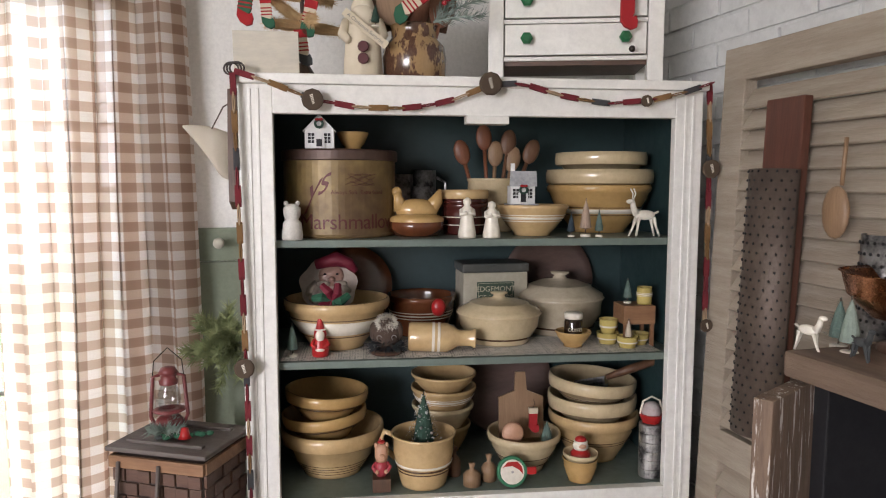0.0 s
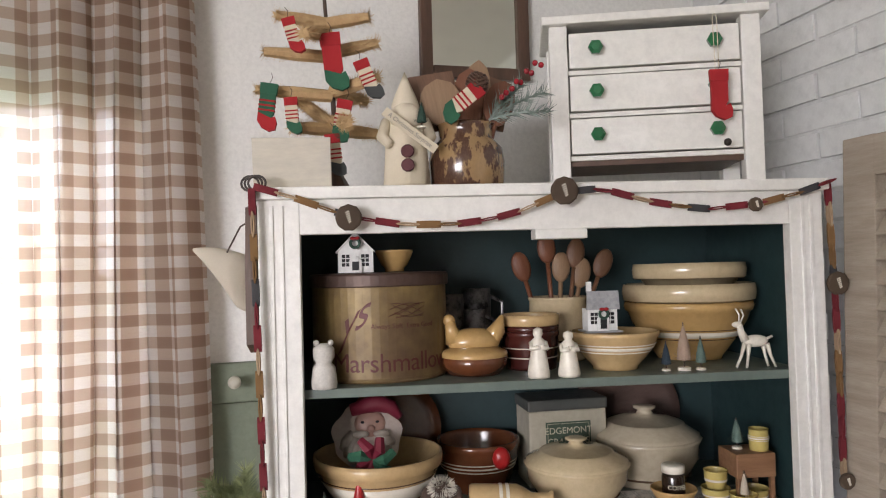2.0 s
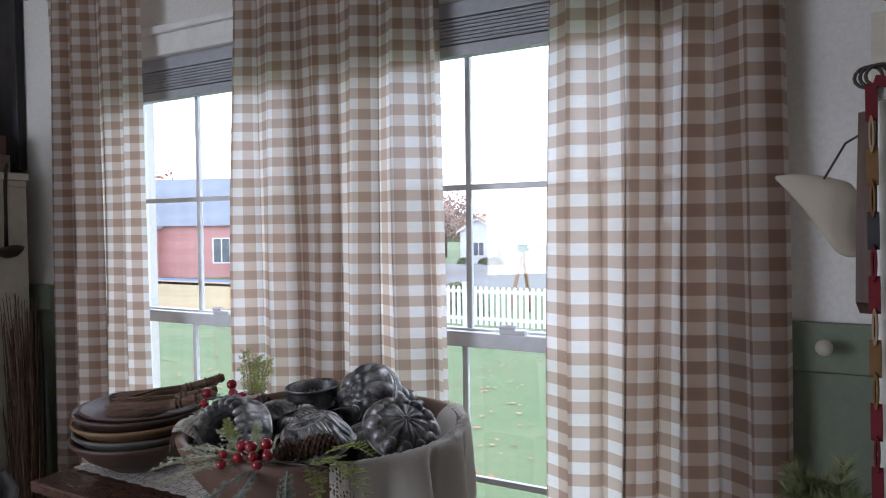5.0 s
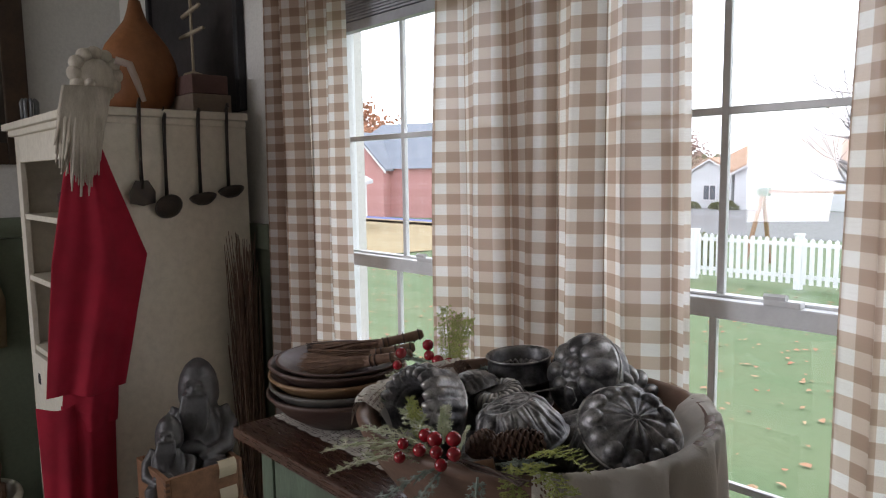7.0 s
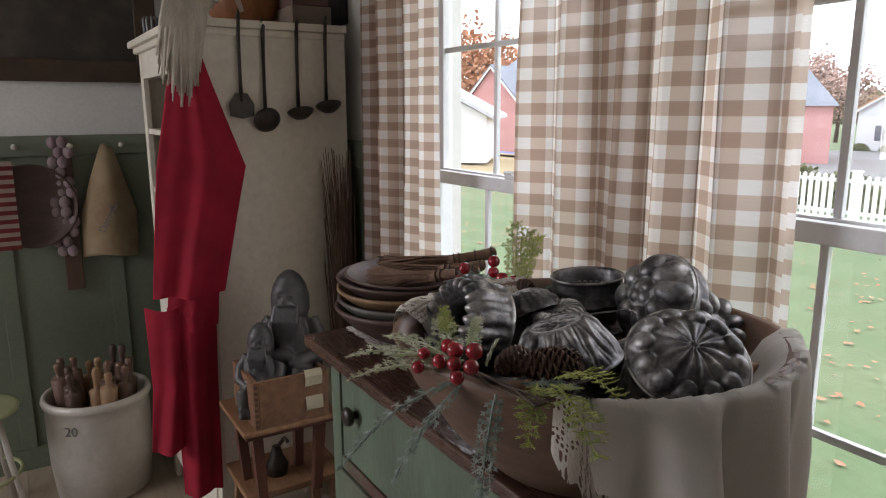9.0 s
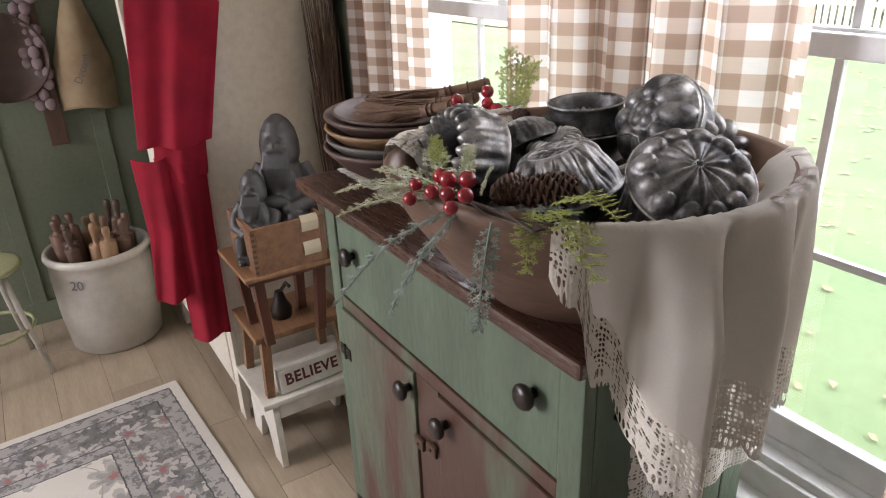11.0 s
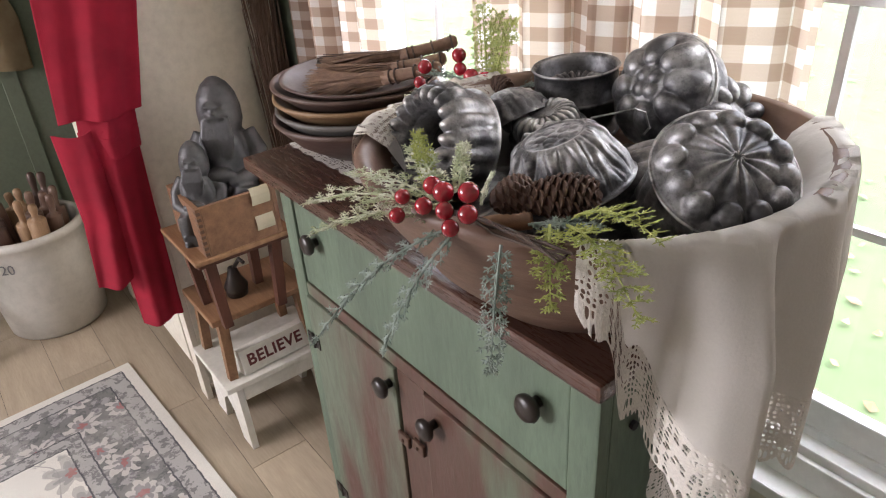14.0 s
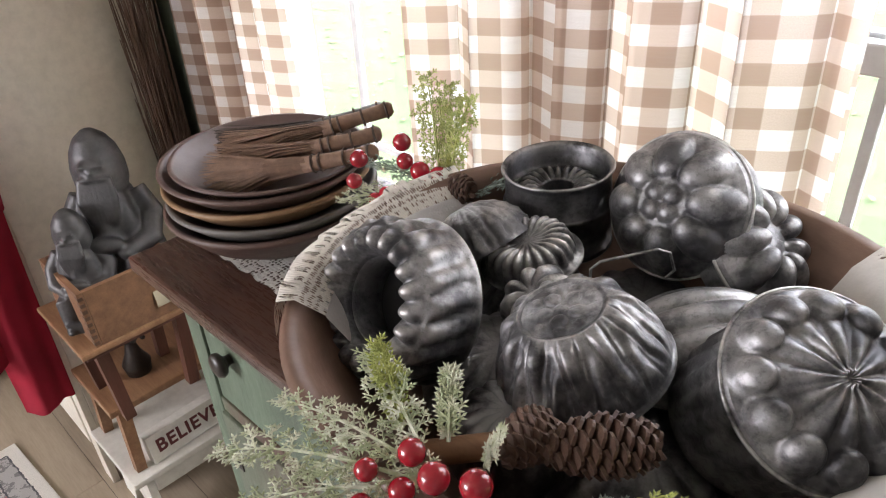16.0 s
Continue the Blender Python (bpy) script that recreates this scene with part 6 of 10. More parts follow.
def statue(m, h, label, w=1.0):
    """A seated hooded figure with a long beard, a sack in its lap and books at its feet, as one moulded piece."""
    q = B()
    lathe(q, [(r * w * h, z * h) for r, z in ((0, 0.0), (0.25, 0.0), (0.27, 0.03), (0.265, 0.14), (0.245, 0.28), (0.215, 0.42), (0.195, 0.52), (0.17, 0.60), (0.12, 0.66), (0.0, 0.70))], 48, lambda a, k, r, z: (r * (1 + 0.05 * math.sin(7 * a + z * 4 / h) + 0.06 * math.cos(2 * a)), z))
    lathe(q, [(r * h, z * h) for r, z in ((0.0, 0.60), (0.12, 0.62), (0.145, 0.70), (0.145, 0.79), (0.125, 0.88), (0.085, 0.95), (0.035, 0.99), (0.0, 1.0))], 32, m=pose(-0.01 * h, 0, 0.0))
    blob(q, (0.105 * h, 0, 0.80 * h), (0.05 * h, 0.075 * h, 0.075 * h), 14)
    blob(q, (0.155 * h, 0, 0.80 * h), (0.022 * h, 0.02 * h, 0.024 * h), 8)
    for s in (-1, 1):
        blob(q, (0.138 * h, 0.035 * s * h, 0.835 * h), (0.022 * h, 0.03 * h, 0.012 * h), 8)
        blob(q, (0.15 * h, 0.03 * s * h, 0.765 * h), (0.025 * h, 0.04 * h, 0.016 * h), 8)
    for k in range(7):
        y = (k - 3) * 0.024 * h
        tube(q, [(0.125 * h, y, 0.76 * h), (0.17 * h, y * 1.15, 0.64 * h), (0.175 * h, y * 0.8, 0.52 * h), (0.17 * h, y * 0.3, 0.44 * h)], [0.022 * h, 0.03 * h, 0.024 * h, 0.008 * h], 8)
    for s in (-1, 1):
        tube(q, [(-0.02 * h, 0.16 * s * h * w, 0.61 * h), (0.03 * h, 0.235 * s * h * w, 0.48 * h), (0.12 * h, 0.22 * s * h * w, 0.37 * h), (0.23 * h, 0.10 * s * h, 0.35 * h)], [0.062 * h, 0.07 * h, 0.066 * h, 0.045 * h], 12)
        blob(q, (0.255 * h, 0.08 * s * h, 0.35 * h), (0.04 * h, 0.042 * h, 0.034 * h), 10)
        tube(q, [(0.05 * h, 0.12 * s * h, 0.24 * h), (0.25 * h, 0.13 * s * h, 0.26 * h), (0.28 * h, 0.13 * s * h, 0.06 * h)], [0.10 * h, 0.085 * h, 0.065 * h], 12)
        blob(q, (0.31 * h, 0.13 * s * h, 0.035 * h), (0.075 * h, 0.05 * h, 0.035 * h), 10)
    blob(q, (0.24 * h, -0.02 * h, 0.40 * h), (0.06 * h, 0.11 * h, 0.055 * h), 12)
    for k in range(3):
        box(q, 0.18 * h, 0.34 * h, -0.17 * h, 0.20 * h, (0.001 + 0.042 * k) * h, (0.036 + 0.042 * k) * h)
    ob = solo("santa_figure", q, PEWTER, label, "figure", m, True)
    rm = ob.modifiers.new("moulded", "REMESH")
    rm.mode, rm.voxel_size, rm.use_smooth_shade = "VOXEL", h * 0.011, True
    sm = ob.modifiers.new("softened", "SMOOTH")
    sm.factor, sm.iterations = 0.5, 2
    return ob


statue(pose(-1.905, 1.628, 0.732, 0, 0, -35), 0.255, "dark grey moulded Santa figure in a wooden box", 0.95)
statue(pose(-1.95, 1.735, 0.732, 0, 0, -35), 0.385, "taller grey moulded Santa figure in a wooden box", 0.92)
blk = B()
box(blk, -0.02, 0.02, -0.115, 0.115, 0, 0.078, 0.002)
sign = solo("word_block", blk, mat("white_sign_paint", (0.68, 0.66, 0.60), (0.60, 0.57, 0.5), 9, 0.6), "white wooden block lettered BELIEVE on the footstool", "sign", pose(-1.905, 1.728, 0.2555, 0, -14, 3))
part("lettering", text_mesh("BELIEVE", 0.050, mat("oxblood_letters", (0.12, 0.022, 0.02)), 0.0005, 1.08, 0.0, 0.0014), None, sign, "dark red capitals", m=pose(0.0205, -0.005, 0.040, 90, 0, 90))
q = B()
lathe(q, [(0, 0), (0.03, 0), (0.035, 0.03), (0.02, 0.06), (0.012, 0.09), (0, 0.09)], 18)
tube(q, [(0, 0, 0.08), (0.02, 0.02, 0.12), (0.05, 0.02, 0.12)], 0.006, 6)
solo("iron_pot", q, IRON, "small black iron pot between the stools", "pot", T(-1.98, 1.68, 0.4755), True)
# twig broom in the corner
br = thing("twig_broom", "tall dry twig broom leaning in the corner", "broom")
q = B()
r4 = random.Random(3)
for k in range(170):
    a = (-2.12 + r4.uniform(-0.02, 0.02), 1.99 + r4.uniform(-0.01, 0.01), 0.35)
    b = (-2.115 + r4.uniform(-0.055, 0.06), 1.975 + r4.uniform(-0.05, 0.03), r4.uniform(1.05, 1.46))
    c = tuple((x + y) / 2 + r4.uniform(-0.015, 0.015) for x, y in zip(a, b))
    tube(q, [a, c, b], [0.003, 0.0025, 0.001], 4, ends=False)
tagged(part("brushwood", q, mat("brown_brushwood", (0.17, 0.105, 0.07), (0.10, 0.062, 0.042), 30, 0.85, 0.3), br), kind="stuff")
q = B()
tube(q, [(-2.12, 1.99, 0.0), (-2.12, 1.99, 0.42)], 0.014, 8)
part("handle", q, WOOD_DARK, br)


# ---- things on and in the hutch ----
def glaze(name, c1, c2, rough=0.18):
    return mat(name, c1, c2, 10, rough, 0.03, 0.0, (1, 1, 1), ((c2[0] * 0.7, c2[1] * 0.6, c2[2] * 0.5), -0.10), 0.35)


YELLOW = glaze("yellowware_glaze", (0.55, 0.395, 0.205), (0.49, 0.34, 0.165))
BUFF = glaze("pale_yellowware_glaze", (0.58, 0.475, 0.305), (0.52, 0.42, 0.26))
OCHRE = glaze("ochre_yellowware_glaze", (0.50, 0.325, 0.135), (0.44, 0.28, 0.11))
SLIP = mat("white_slip_band", (0.74, 0.70, 0.60), (0.68, 0.63, 0.53), 12, 0.25, 0.02)
SLIP_BROWN = mat("brown_slip_band", (0.075, 0.04, 0.022), (0.10, 0.055, 0.03), 12, 0.25, 0.02)
BURGUNDY = glaze("burgundy_glaze", (0.075, 0.018, 0.014), (0.05, 0.012, 0.01))
BROWNG = glaze("brown_glaze", (0.16, 0.055, 0.022), (0.11, 0.036, 0.016))
WHITE_CARD = mat("white_card_house", (0.78, 0.78, 0.76), (0.70, 0.70, 0.68), 10, 0.7, 0.1)
GLITTER = mat("silver_glitter_roof", (0.42, 0.43, 0.44), (0.30, 0.31, 0.32), 120, 0.4, 0.5, 0.5)
RED_FELT = cloth_mat("red_felt", (0.40, 0.018, 0.022), (0.32, 0.012, 0.016), 0.0)
GREEN_FELT = cloth_mat("green_felt", (0.03, 0.13, 0.07), (0.02, 0.09, 0.05), 0.0)
CREAM_FELT = cloth_mat("cream_felt", (0.66, 0.59, 0.46), (0.58, 0.51, 0.38), 0.0)
GREY_FELT = cloth_mat("charcoal_felt", (0.06, 0.065, 0.065), (0.045, 0.05, 0.05), 0.0)
PLASTIC_WHITE = mat("old_white_plastic", (0.76, 0.72, 0.63), (0.70, 0.66, 0.56), 14, 0.35, 0.03)
PLASTIC_RED = mat("red_plastic", (0.42, 0.02, 0.02), (0.34, 0.015, 0.015), 14, 0.3, 0.03)
FLESH = mat("painted_flesh", (0.56, 0.33, 0.22), (0.50, 0.28, 0.18), 14, 0.5)
DARK_GREEN = mat("bottle_brush_green", (0.035, 0.085, 0.06), (0.02, 0.05, 0.036), 80, 0.8, 0.4, spots=((0.55, 0.58, 0.56), -0.07))
SEA_GREEN = mat("bottle_brush_sea_green", (0.14, 0.21, 0.18), (0.09, 0.14, 0.12), 80, 0.8, 0.4)
TAN_BRUSH = mat("bottle_brush_tan", (0.42, 0.31, 0.24), (0.34, 0.25, 0.19), 80, 0.8, 0.4)
NAVY_BRUSH = mat("bottle_brush_navy", (0.03, 0.05, 0.07), (0.02, 0.034, 0.05), 80, 0.8, 0.4)


def on(u, v, z, rz=0.0, rx=0.0, ry=0.0):
    return HM @ pose(u, v, z, rx, ry, rz)


def outer_r(prof, z):
    for (r0, z0), (r1, z1) in zip(prof, prof[1:]):
        if z0 <= z <= z1 and z1 > z0:
            return r0 + (r1 - r0) * (z - z0) / (z1 - z0)
    return prof[-1][0]


def ybowl(m, R, h, mt, label, bands=(), rb=None, rim=0.16, name="mixing_bowl", group="yellowware bowls"):
    """A mixing bowl with a rolled collar rim and slip bands."""
    rb = rb or R * 0.5
    th = thing(name, label, "bowl", m, group)
    out = [(0.0, 0.0), (rb, 0.0), (rb * 1.02, 0.006), (rb + (R - rb) * 0.42, h * 0.34), (rb + (R - rb) * 0.78, h * 0.66), (R * 0.955, h * (1 - rim) - 0.001), (R * 0.99, h * (1 - rim) + 0.002), (R, h * (1 - rim * 0.4)), (R * 0.985, h)]
    q = B()
    lathe(q, out + [(R * 0.94, h), (R * 0.92, h * 0.92), (rb + (R - rb) * 0.5, h * 0.45), (rb * 0.85, 0.012), (0, 0.010)], 48)
    part("body", q, mt, th, smooth=True)
    for z0, z1, bm_ in bands:
        q = B()
        lathe(q, [(outer_r(out, h * z0) - 0.001, h * z0), (outer_r(out, h * z0) + 0.0012, h * z0 + 0.0006), (outer_r(out, h * z1) + 0.0012, h * z1 - 0.0006), (outer_r(out, h * z1) - 0.001, h * z1)], 48)
        part("slip_band", q, bm_, th, smooth=True)
    return th


W3 = ((0.46, 0.50, SLIP), (0.53, 0.62, SLIP), (0.65, 0.69, SLIP))
B2 = ((0.30, 0.33, SLIP_BROWN), (0.36, 0.40, SLIP_BROWN))


def brush_tree(m, h, r, mt, label, base=PLASTIC_WHITE):
    th = thing("bottle_brush_tree", label, "bottle brush tree", m, "bottle brush trees")
    q = B()
    lathe(q, [(0, 0), (r * 0.55, 0), (r * 0.55, h * 0.06), (r * 0.4, h * 0.075), (0, h * 0.075)], 12)
    part("base", q, base, th)
    q = B()
    tube(q, [(0, 0, h * 0.07), (0, 0, h * 0.97)], 0.0012, 5)
    part("stem", q, TWIG, th)
    q = B()
    rnd2 = random.Random(int(h * 9999))
    lathe(q, [(0, h * 0.2), (r * 0.6, h * 0.22), (r * 0.5, h * 0.45), (r * 0.3, h * 0.7), (0, h * 0.95)], 14)
    for k in range(420):
        t = rnd2.random() ** 1.3
        z = h * (0.18 + 0.80 * t)
        a = rnd2.uniform(0, 6.283)
        L = r * (1 - t) * rnd2.uniform(0.8, 1.12) + 0.002
        d = Vector((math.cos(a), math.sin(a), 0.25))
        s = Vector((-math.sin(a), math.cos(a), 0)) * r * 0.055
        o = Vector((0, 0, z))
        q.faces.new([q.verts.new(x) for x in (o - s, o + s, o + d * L)])
    tagged(part("bristle", q, mt, th), kind="stuff")
    if mt is DARK_GREEN and h > 0.1:
        q = B()
        for k in range(260):
            t, a = rnd2.random() ** 1.2, rnd2.uniform(0, 6.283)
            L = r * (1 - t) * rnd2.uniform(0.92, 1.08) + 0.002
            c = Vector((L * math.cos(a), L * math.sin(a), h * (0.19 + 0.79 * t) + L * 0.25))
            q.faces.new([q.verts.new(c + Vector((rnd2.uniform(-1, 1), rnd2.uniform(-1, 1), rnd2.uniform(-1, 1))) * 0.0022) for _ in range(3)])
        tagged(part("snow", q, WHITE_CARD, th, "white snow on the tips"), kind="stuff")
        for z, a in ((0.35, -1.9), (0.62, -1.2), (0.55, -2.2), (0.25, -1.0)):
            q = B()
            blob(q, (r * (1 - z) * math.cos(a), r * (1 - z) * math.sin(a), h * (0.2 + 0.78 * z)), 0.0035, 10)
            part("bauble", q, TIN, th, "tiny silver bauble", True)
    return th


# top of the hutch
cd = thing("small_canvas", "small unframed seascape canvas leaning on the hutch top", "painting", on(0.055, 0.03, HT + 0.001, 0, 8))
q = B()
box(q, -0.065, 0.065, 0, 0.008, 0, 0.086, 0.001)
part("canvas", q, mat("seascape_paint", (0.60, 0.55, 0.44), (0.44, 0.41, 0.36), 3, 0.6, 0.1, stretch=(1, 1, 4)), cd)
ft = thing("feather_tree", "tan feather tree hung with little knit stockings", "feather tree", on(0.118, 0.13, HT + 0.001))
q = B()
tube(q, [(0.008, 0, 0.02), (0.0, 0, 0.2), (-0.014, 0, 0.42)], [0.005, 0.0045, 0.003], 8)
part("trunk", q, TWIG, ft)
q = B()
lathe(q, [(0, 0), (0.032, 0), (0.03, 0.012), (0.014, 0.04), (0, 0.042)], 8)
part("base", q, WOOD_DARK, ft)
for a, b in (((-0.01, 0, 0.318), (-0.095, -0.03, 0.322)), ((-0.005, 0, 0.318), (0.072, -0.02, 0.322)), ((-0.005, 0, 0.255), (-0.12, -0.01, 0.262)), ((-0.003, 0, 0.262), (0.085, 0.02, 0.288)), ((-0.006, 0, 0.30), (-0.04, -0.09, 0.27)), ((0, 0, 0.182), (-0.135, -0.02, 0.19)), ((0, 0, 0.19), (0.085, -0.06, 0.20)), ((0, 0, 0.19), (0.06, 0.09, 0.195)), ((0.002, 0, 0.12), (0.09, -0.01, 0.108)), ((0.002, 0, 0.12), (-0.07, -0.05, 0.115)), ((0.002, 0, 0.13), (0.03, -0.10, 0.112)), ((-0.002, 0, 0.13), (-0.07, 0.05, 0.19))):
    q = B()
    fuzzy(q, a, b, 0.0155, rnd, 460)
    part("branch", q, FEATHER, ft, smooth=False)


def stocking(m, h, top, foot, leg, label, stripes=True):
    th = thing("mini_stocking", label, "stocking ornament", m, "stocking ornaments")
    w = h * 0.32
    q = B()
    outline_prism(q, [(-w / 2, -h * 0.22), (w / 2, -h * 0.22), (w / 2, -h * 0.62), (w * 0.35, -h * 0.72), (-w / 2, -h * 0.62)], -0.004, 0.004)
    part("leg", q, leg, th)
    q = B()
    outline_prism(q, [(-w * 0.56, 0), (w * 0.56, 0), (w * 0.54, -h * 0.22), (-w * 0.54, -h * 0.22)], -0.005, 0.005)
    part("cuff", q, top, th)
    q = B()
    outline_prism(q, [(-w / 2, -h * 0.62), (w * 0.35, -h * 0.72), (w * 0.6, -h * 0.68), (w * 0.75, -h * 0.8), (w * 0.7, -h * 0.95), (w * 0.3, -h), (-w * 0.2, -h * 0.93), (-w * 0.5, -h * 0.8)], -0.005, 0.005)
    part("foot", q, foot, th)
    if stripes:
        for k in range(3):
            q = B()
            z = -h * (0.36 + 0.1 * k)
            box(q, -w * 0.53, w * 0.53, -0.0052, 0.0052, z - h * 0.025, z + h * 0.012)
            part("stripe", q, RED_FELT if leg is not RED_FELT else CREAM_FELT, th)
    q = B()
    tube(q, [(0, 0, 0), (0.004, 0, 0.012), (0, 0, 0.02)], 0.0007, 4)
    part("hanging_loop", q, TWIG, th)
    return th


for u, z, h, c, f, l, r in ((0.048, 2.105, 0.065, RED_FELT, RED_FELT, CREAM_FELT, -15), (0.118, 2.085, 0.105, RED_FELT, GREEN_FELT, RED_FELT, -6), (0.172, 2.03, 0.075, RED_FELT, GREY_FELT, CREAM_FELT, -22), (0.012, 1.995, 0.085, GREEN_FELT, RED_FELT, GREEN_FELT, 8), (0.05, 1.965, 0.065, RED_FELT, GREEN_FELT, CREAM_FELT, -4), (0.145, 1.96, 0.075, RED_FELT, GREEN_FELT, CREAM_FELT, 12), (0.12, 1.90, 0.075, RED_FELT, GREY_FELT, CREAM_FELT, -6)):
    stocking(on(u, 0.065 + 0.02 * (h > 0.08), z, 0, 0, r), h, c, f, l, "small knit stocking ornament with coloured toe on feather tree", h < 0.1)
# cream Santa figure, one plain shape
q = B()
lathe(q, [(0, 0), (0.040, 0), (0.041, 0.01), (0.038, 0.08), (0.036, 0.105), (0.030, 0.125), (0.024, 0.135), (0.025, 0.15), (0.020, 0.165), (0.010, 0.188), (0.0, 0.212)], 24, lambda a, k, r, z: (r * (1 + 0.05 * math.sin(a * 6 + z * 60) * (1 if k < 6 else 0)), z))
blob(q, (0, -0.02, 0.125), (0.030, 0.022, 0.026), 14)
for s in (-1, 1):
    tube(q, [(0.032 * s, -0.005, 0.12), (0.042 * s, -0.02, 0.09), (0.03 * s, -0.035, 0.075)], [0.012, 0.011, 0.008], 8)
solo("santa_figure", q, CREAM_FELT, "cream cloth Santa figure with tall pointed hat", "figure", on(0.25, 0.075, HT + 0.001), True)
for z in (0.062, 0.038):
    q = B()
    lathe(q, [(0, 0), (0.010, 0), (0.012, 0.002), (0.010, 0.005), (0, 0.005)], 10, m=pose(0, -0.040, z, 90))
    solo("button", q, mat("maroon_button", (0.10, 0.025, 0.03)), "round maroon wooden button", "button", on(0.25, 0.072, HT + 0.001))
q = B()
box(q, -0.055, 0.055, -0.049, -0.047, -0.008, 0.008)
ban = solo("paper_banner", q, CREAM_FELT, "cream paper banner lettered A Christmas Surprise", "banner", on(0.255, 0.07, HT + 0.097, 0, 0, 38))
part("lettering", text_mesh("A Christmas Surprise", 0.0105, INK, 0.0002), INK, ban, "black gothic lettering", m=pose(0, -0.0495, 0, 90))
brush_tree(on(0.275, 0.018, HT + 0.10), 0.045, 0.014, DARK_GREEN, "tiny snowy green tree held by the Santa figure")
# brown sponged jar with paddles
SPONGE = mat("brown_sponge_glaze", (0.07, 0.03, 0.02), (0.30, 0.19, 0.09), 42, 0.16, 0.04, stretch=(1, 1, 0.5), coat=0.4, lo=0.48, hi=0.53)
q = B()
lathe(q, [(0, 0), (0.062, 0), (0.068, 0.01), (0.070, 0.05), (0.066, 0.075), (0.050, 0.092), (0.050, 0.112), (0.054, 0.118), (0.050, 0.12), (0.046, 0.11), (0.046, 0.09), (0.058, 0.06), (0.055, 0.015), (0, 0.01)], 44)
jar = solo("sponged_jar", q, SPONGE, "brown sponge-glazed jar full of butter paddles and greens", "jar", on(0.36, 0.10, HT + 0.001), True)
PADDLE = [wood("paddle_brown", (0.17, 0.085, 0.045), (0.11, 0.055, 0.03), 2), wood("paddle_red", (0.20, 0.075, 0.035), (0.13, 0.045, 0.022), 2), wood("paddle_tan", (0.30, 0.19, 0.11), (0.22, 0.135, 0.075), 2)]
for k, (dx, dy, ry, w, h, mt) in enumerate(((-0.012, 0.012, -16, 0.045, 0.11, 0), (-0.02, -0.01, -10, 0.038, 0.085, 2), (0.0, 0.0, 3, 0.030, 0.105, 1), (0.018, 0.016, 12, 0.034, 0.10, 0), (0.01, 0.012, 5, 0.026, 0.125, 2), (0.022, -0.012, 16, 0.028, 0.085, 1))):
    th = thing("butter_paddle", "old wooden butter paddle standing in the sponged jar", "paddle", on(0.36 + dx, 0.10 + dy, HT + 0.02, 0, 0, ry), "paddles in the jar")
    q = B()
    tube(q, [(0, 0, 0.0), (0, 0, 0.11)], [0.006, 0.007], 8)
    part("handle", q, PADDLE[mt], th)
    q = B()
    if mt == 0:
        outline_prism(q, [(-w, 0.10), (w, 0.10), (w * 1.05, 0.10 + h * 0.9), (-w * 0.95, 0.10 + h)], -0.004, 0.004)
    else:
        outline_prism(q, [(w * math.sin(a) * (1 if abs(a) < 2.6 else 0.6), 0.10 + h * 0.5 - h * 0.5 * math.cos(a)) for a in [2 * math.pi * i / 18 - math.pi for i in range(18)]], -0.0045, 0.0045)
    part("blade", q, PADDLE[mt], th)
gr = thing("berry_sprig", "sprig of greens, red berries and cone in the jar", "greenery", on(0.40, 0.075, HT + 0.125))
for way, ln in (((0.8, -0.2, 0.55), 0.12), ((0.9, -0.3, 0.25), 0.11), ((0.6, -0.1, 0.8), 0.10)):
    q = B()
    needles(q, (0, 0, 0), way, ln, rnd, 90, 0.032)
    part("pine_tip", q, PINE_GREEN, gr)
for k in range(9):
    q = B()
    blob(q, (0.02 + 0.009 * k, -0.025 + 0.006 * math.sin(k * 2), 0.035 + 0.008 * k + 0.008 * math.sin(k * 3)), 0.0055, 10)
    part("berry", q, BERRY, gr, "small red berry", True)
pine_cone(on(0.365, 0.045, HT + 0.155, 0, 20, 20), 0.045, 0.02, "dark pine cone in the sponged jar")
stocking(on(0.378, 0.025, HT + 0.172, 0, 0, 52), 0.085, RED_FELT, GREEN_FELT, CREAM_FELT, "striped knit stocking ornament on the sponged jar")
# doll's chest of drawers
CHM = on(0.53, 0.135, HT + 0.001, -12)
ch = thing("doll_chest", "small white painted chest with three drawers and green glass knobs", "chest of drawers", CHM)
CWd, CH = 0.385, 0.33
for x0 in (0.0, CWd - 0.034):
    for y0 in (0.0, 0.15):
        q = B()
        box(q, x0, x0 + 0.034, y0, y0 + 0.03, 0, CH - 0.016, 0.002)
        part("leg", q, WHITE_PAINT, ch)
q = B()
box(q, -0.014, CWd + 0.014, -0.014, 0.195, CH - 0.016, CH, 0.003)
part("top", q, WHITE_PAINT, ch)
for x0 in (0.004, CWd - 0.014):
    q = B()
    box(q, x0, x0 + 0.01, 0.03, 0.15, 0.06, CH - 0.016)
    part("side_panel", q, WHITE_PAINT, ch)
q = B()
box(q, 0.034, CWd - 0.034, 0.165, 0.175, 0.06, CH - 0.016)
part("back_panel", q, WHITE_PAINT, ch)
q = B()
box(q, 0.034, CWd - 0.034, 0.012, 0.165, 0.046, 0.056)
part("bottom", q, WOOD_DARK, ch)
KGREEN = mat("green_glass_knob", (0.03, 0.17, 0.07), (0.02, 0.12, 0.05), 10, 0.12, 0.02, coat=0.5)
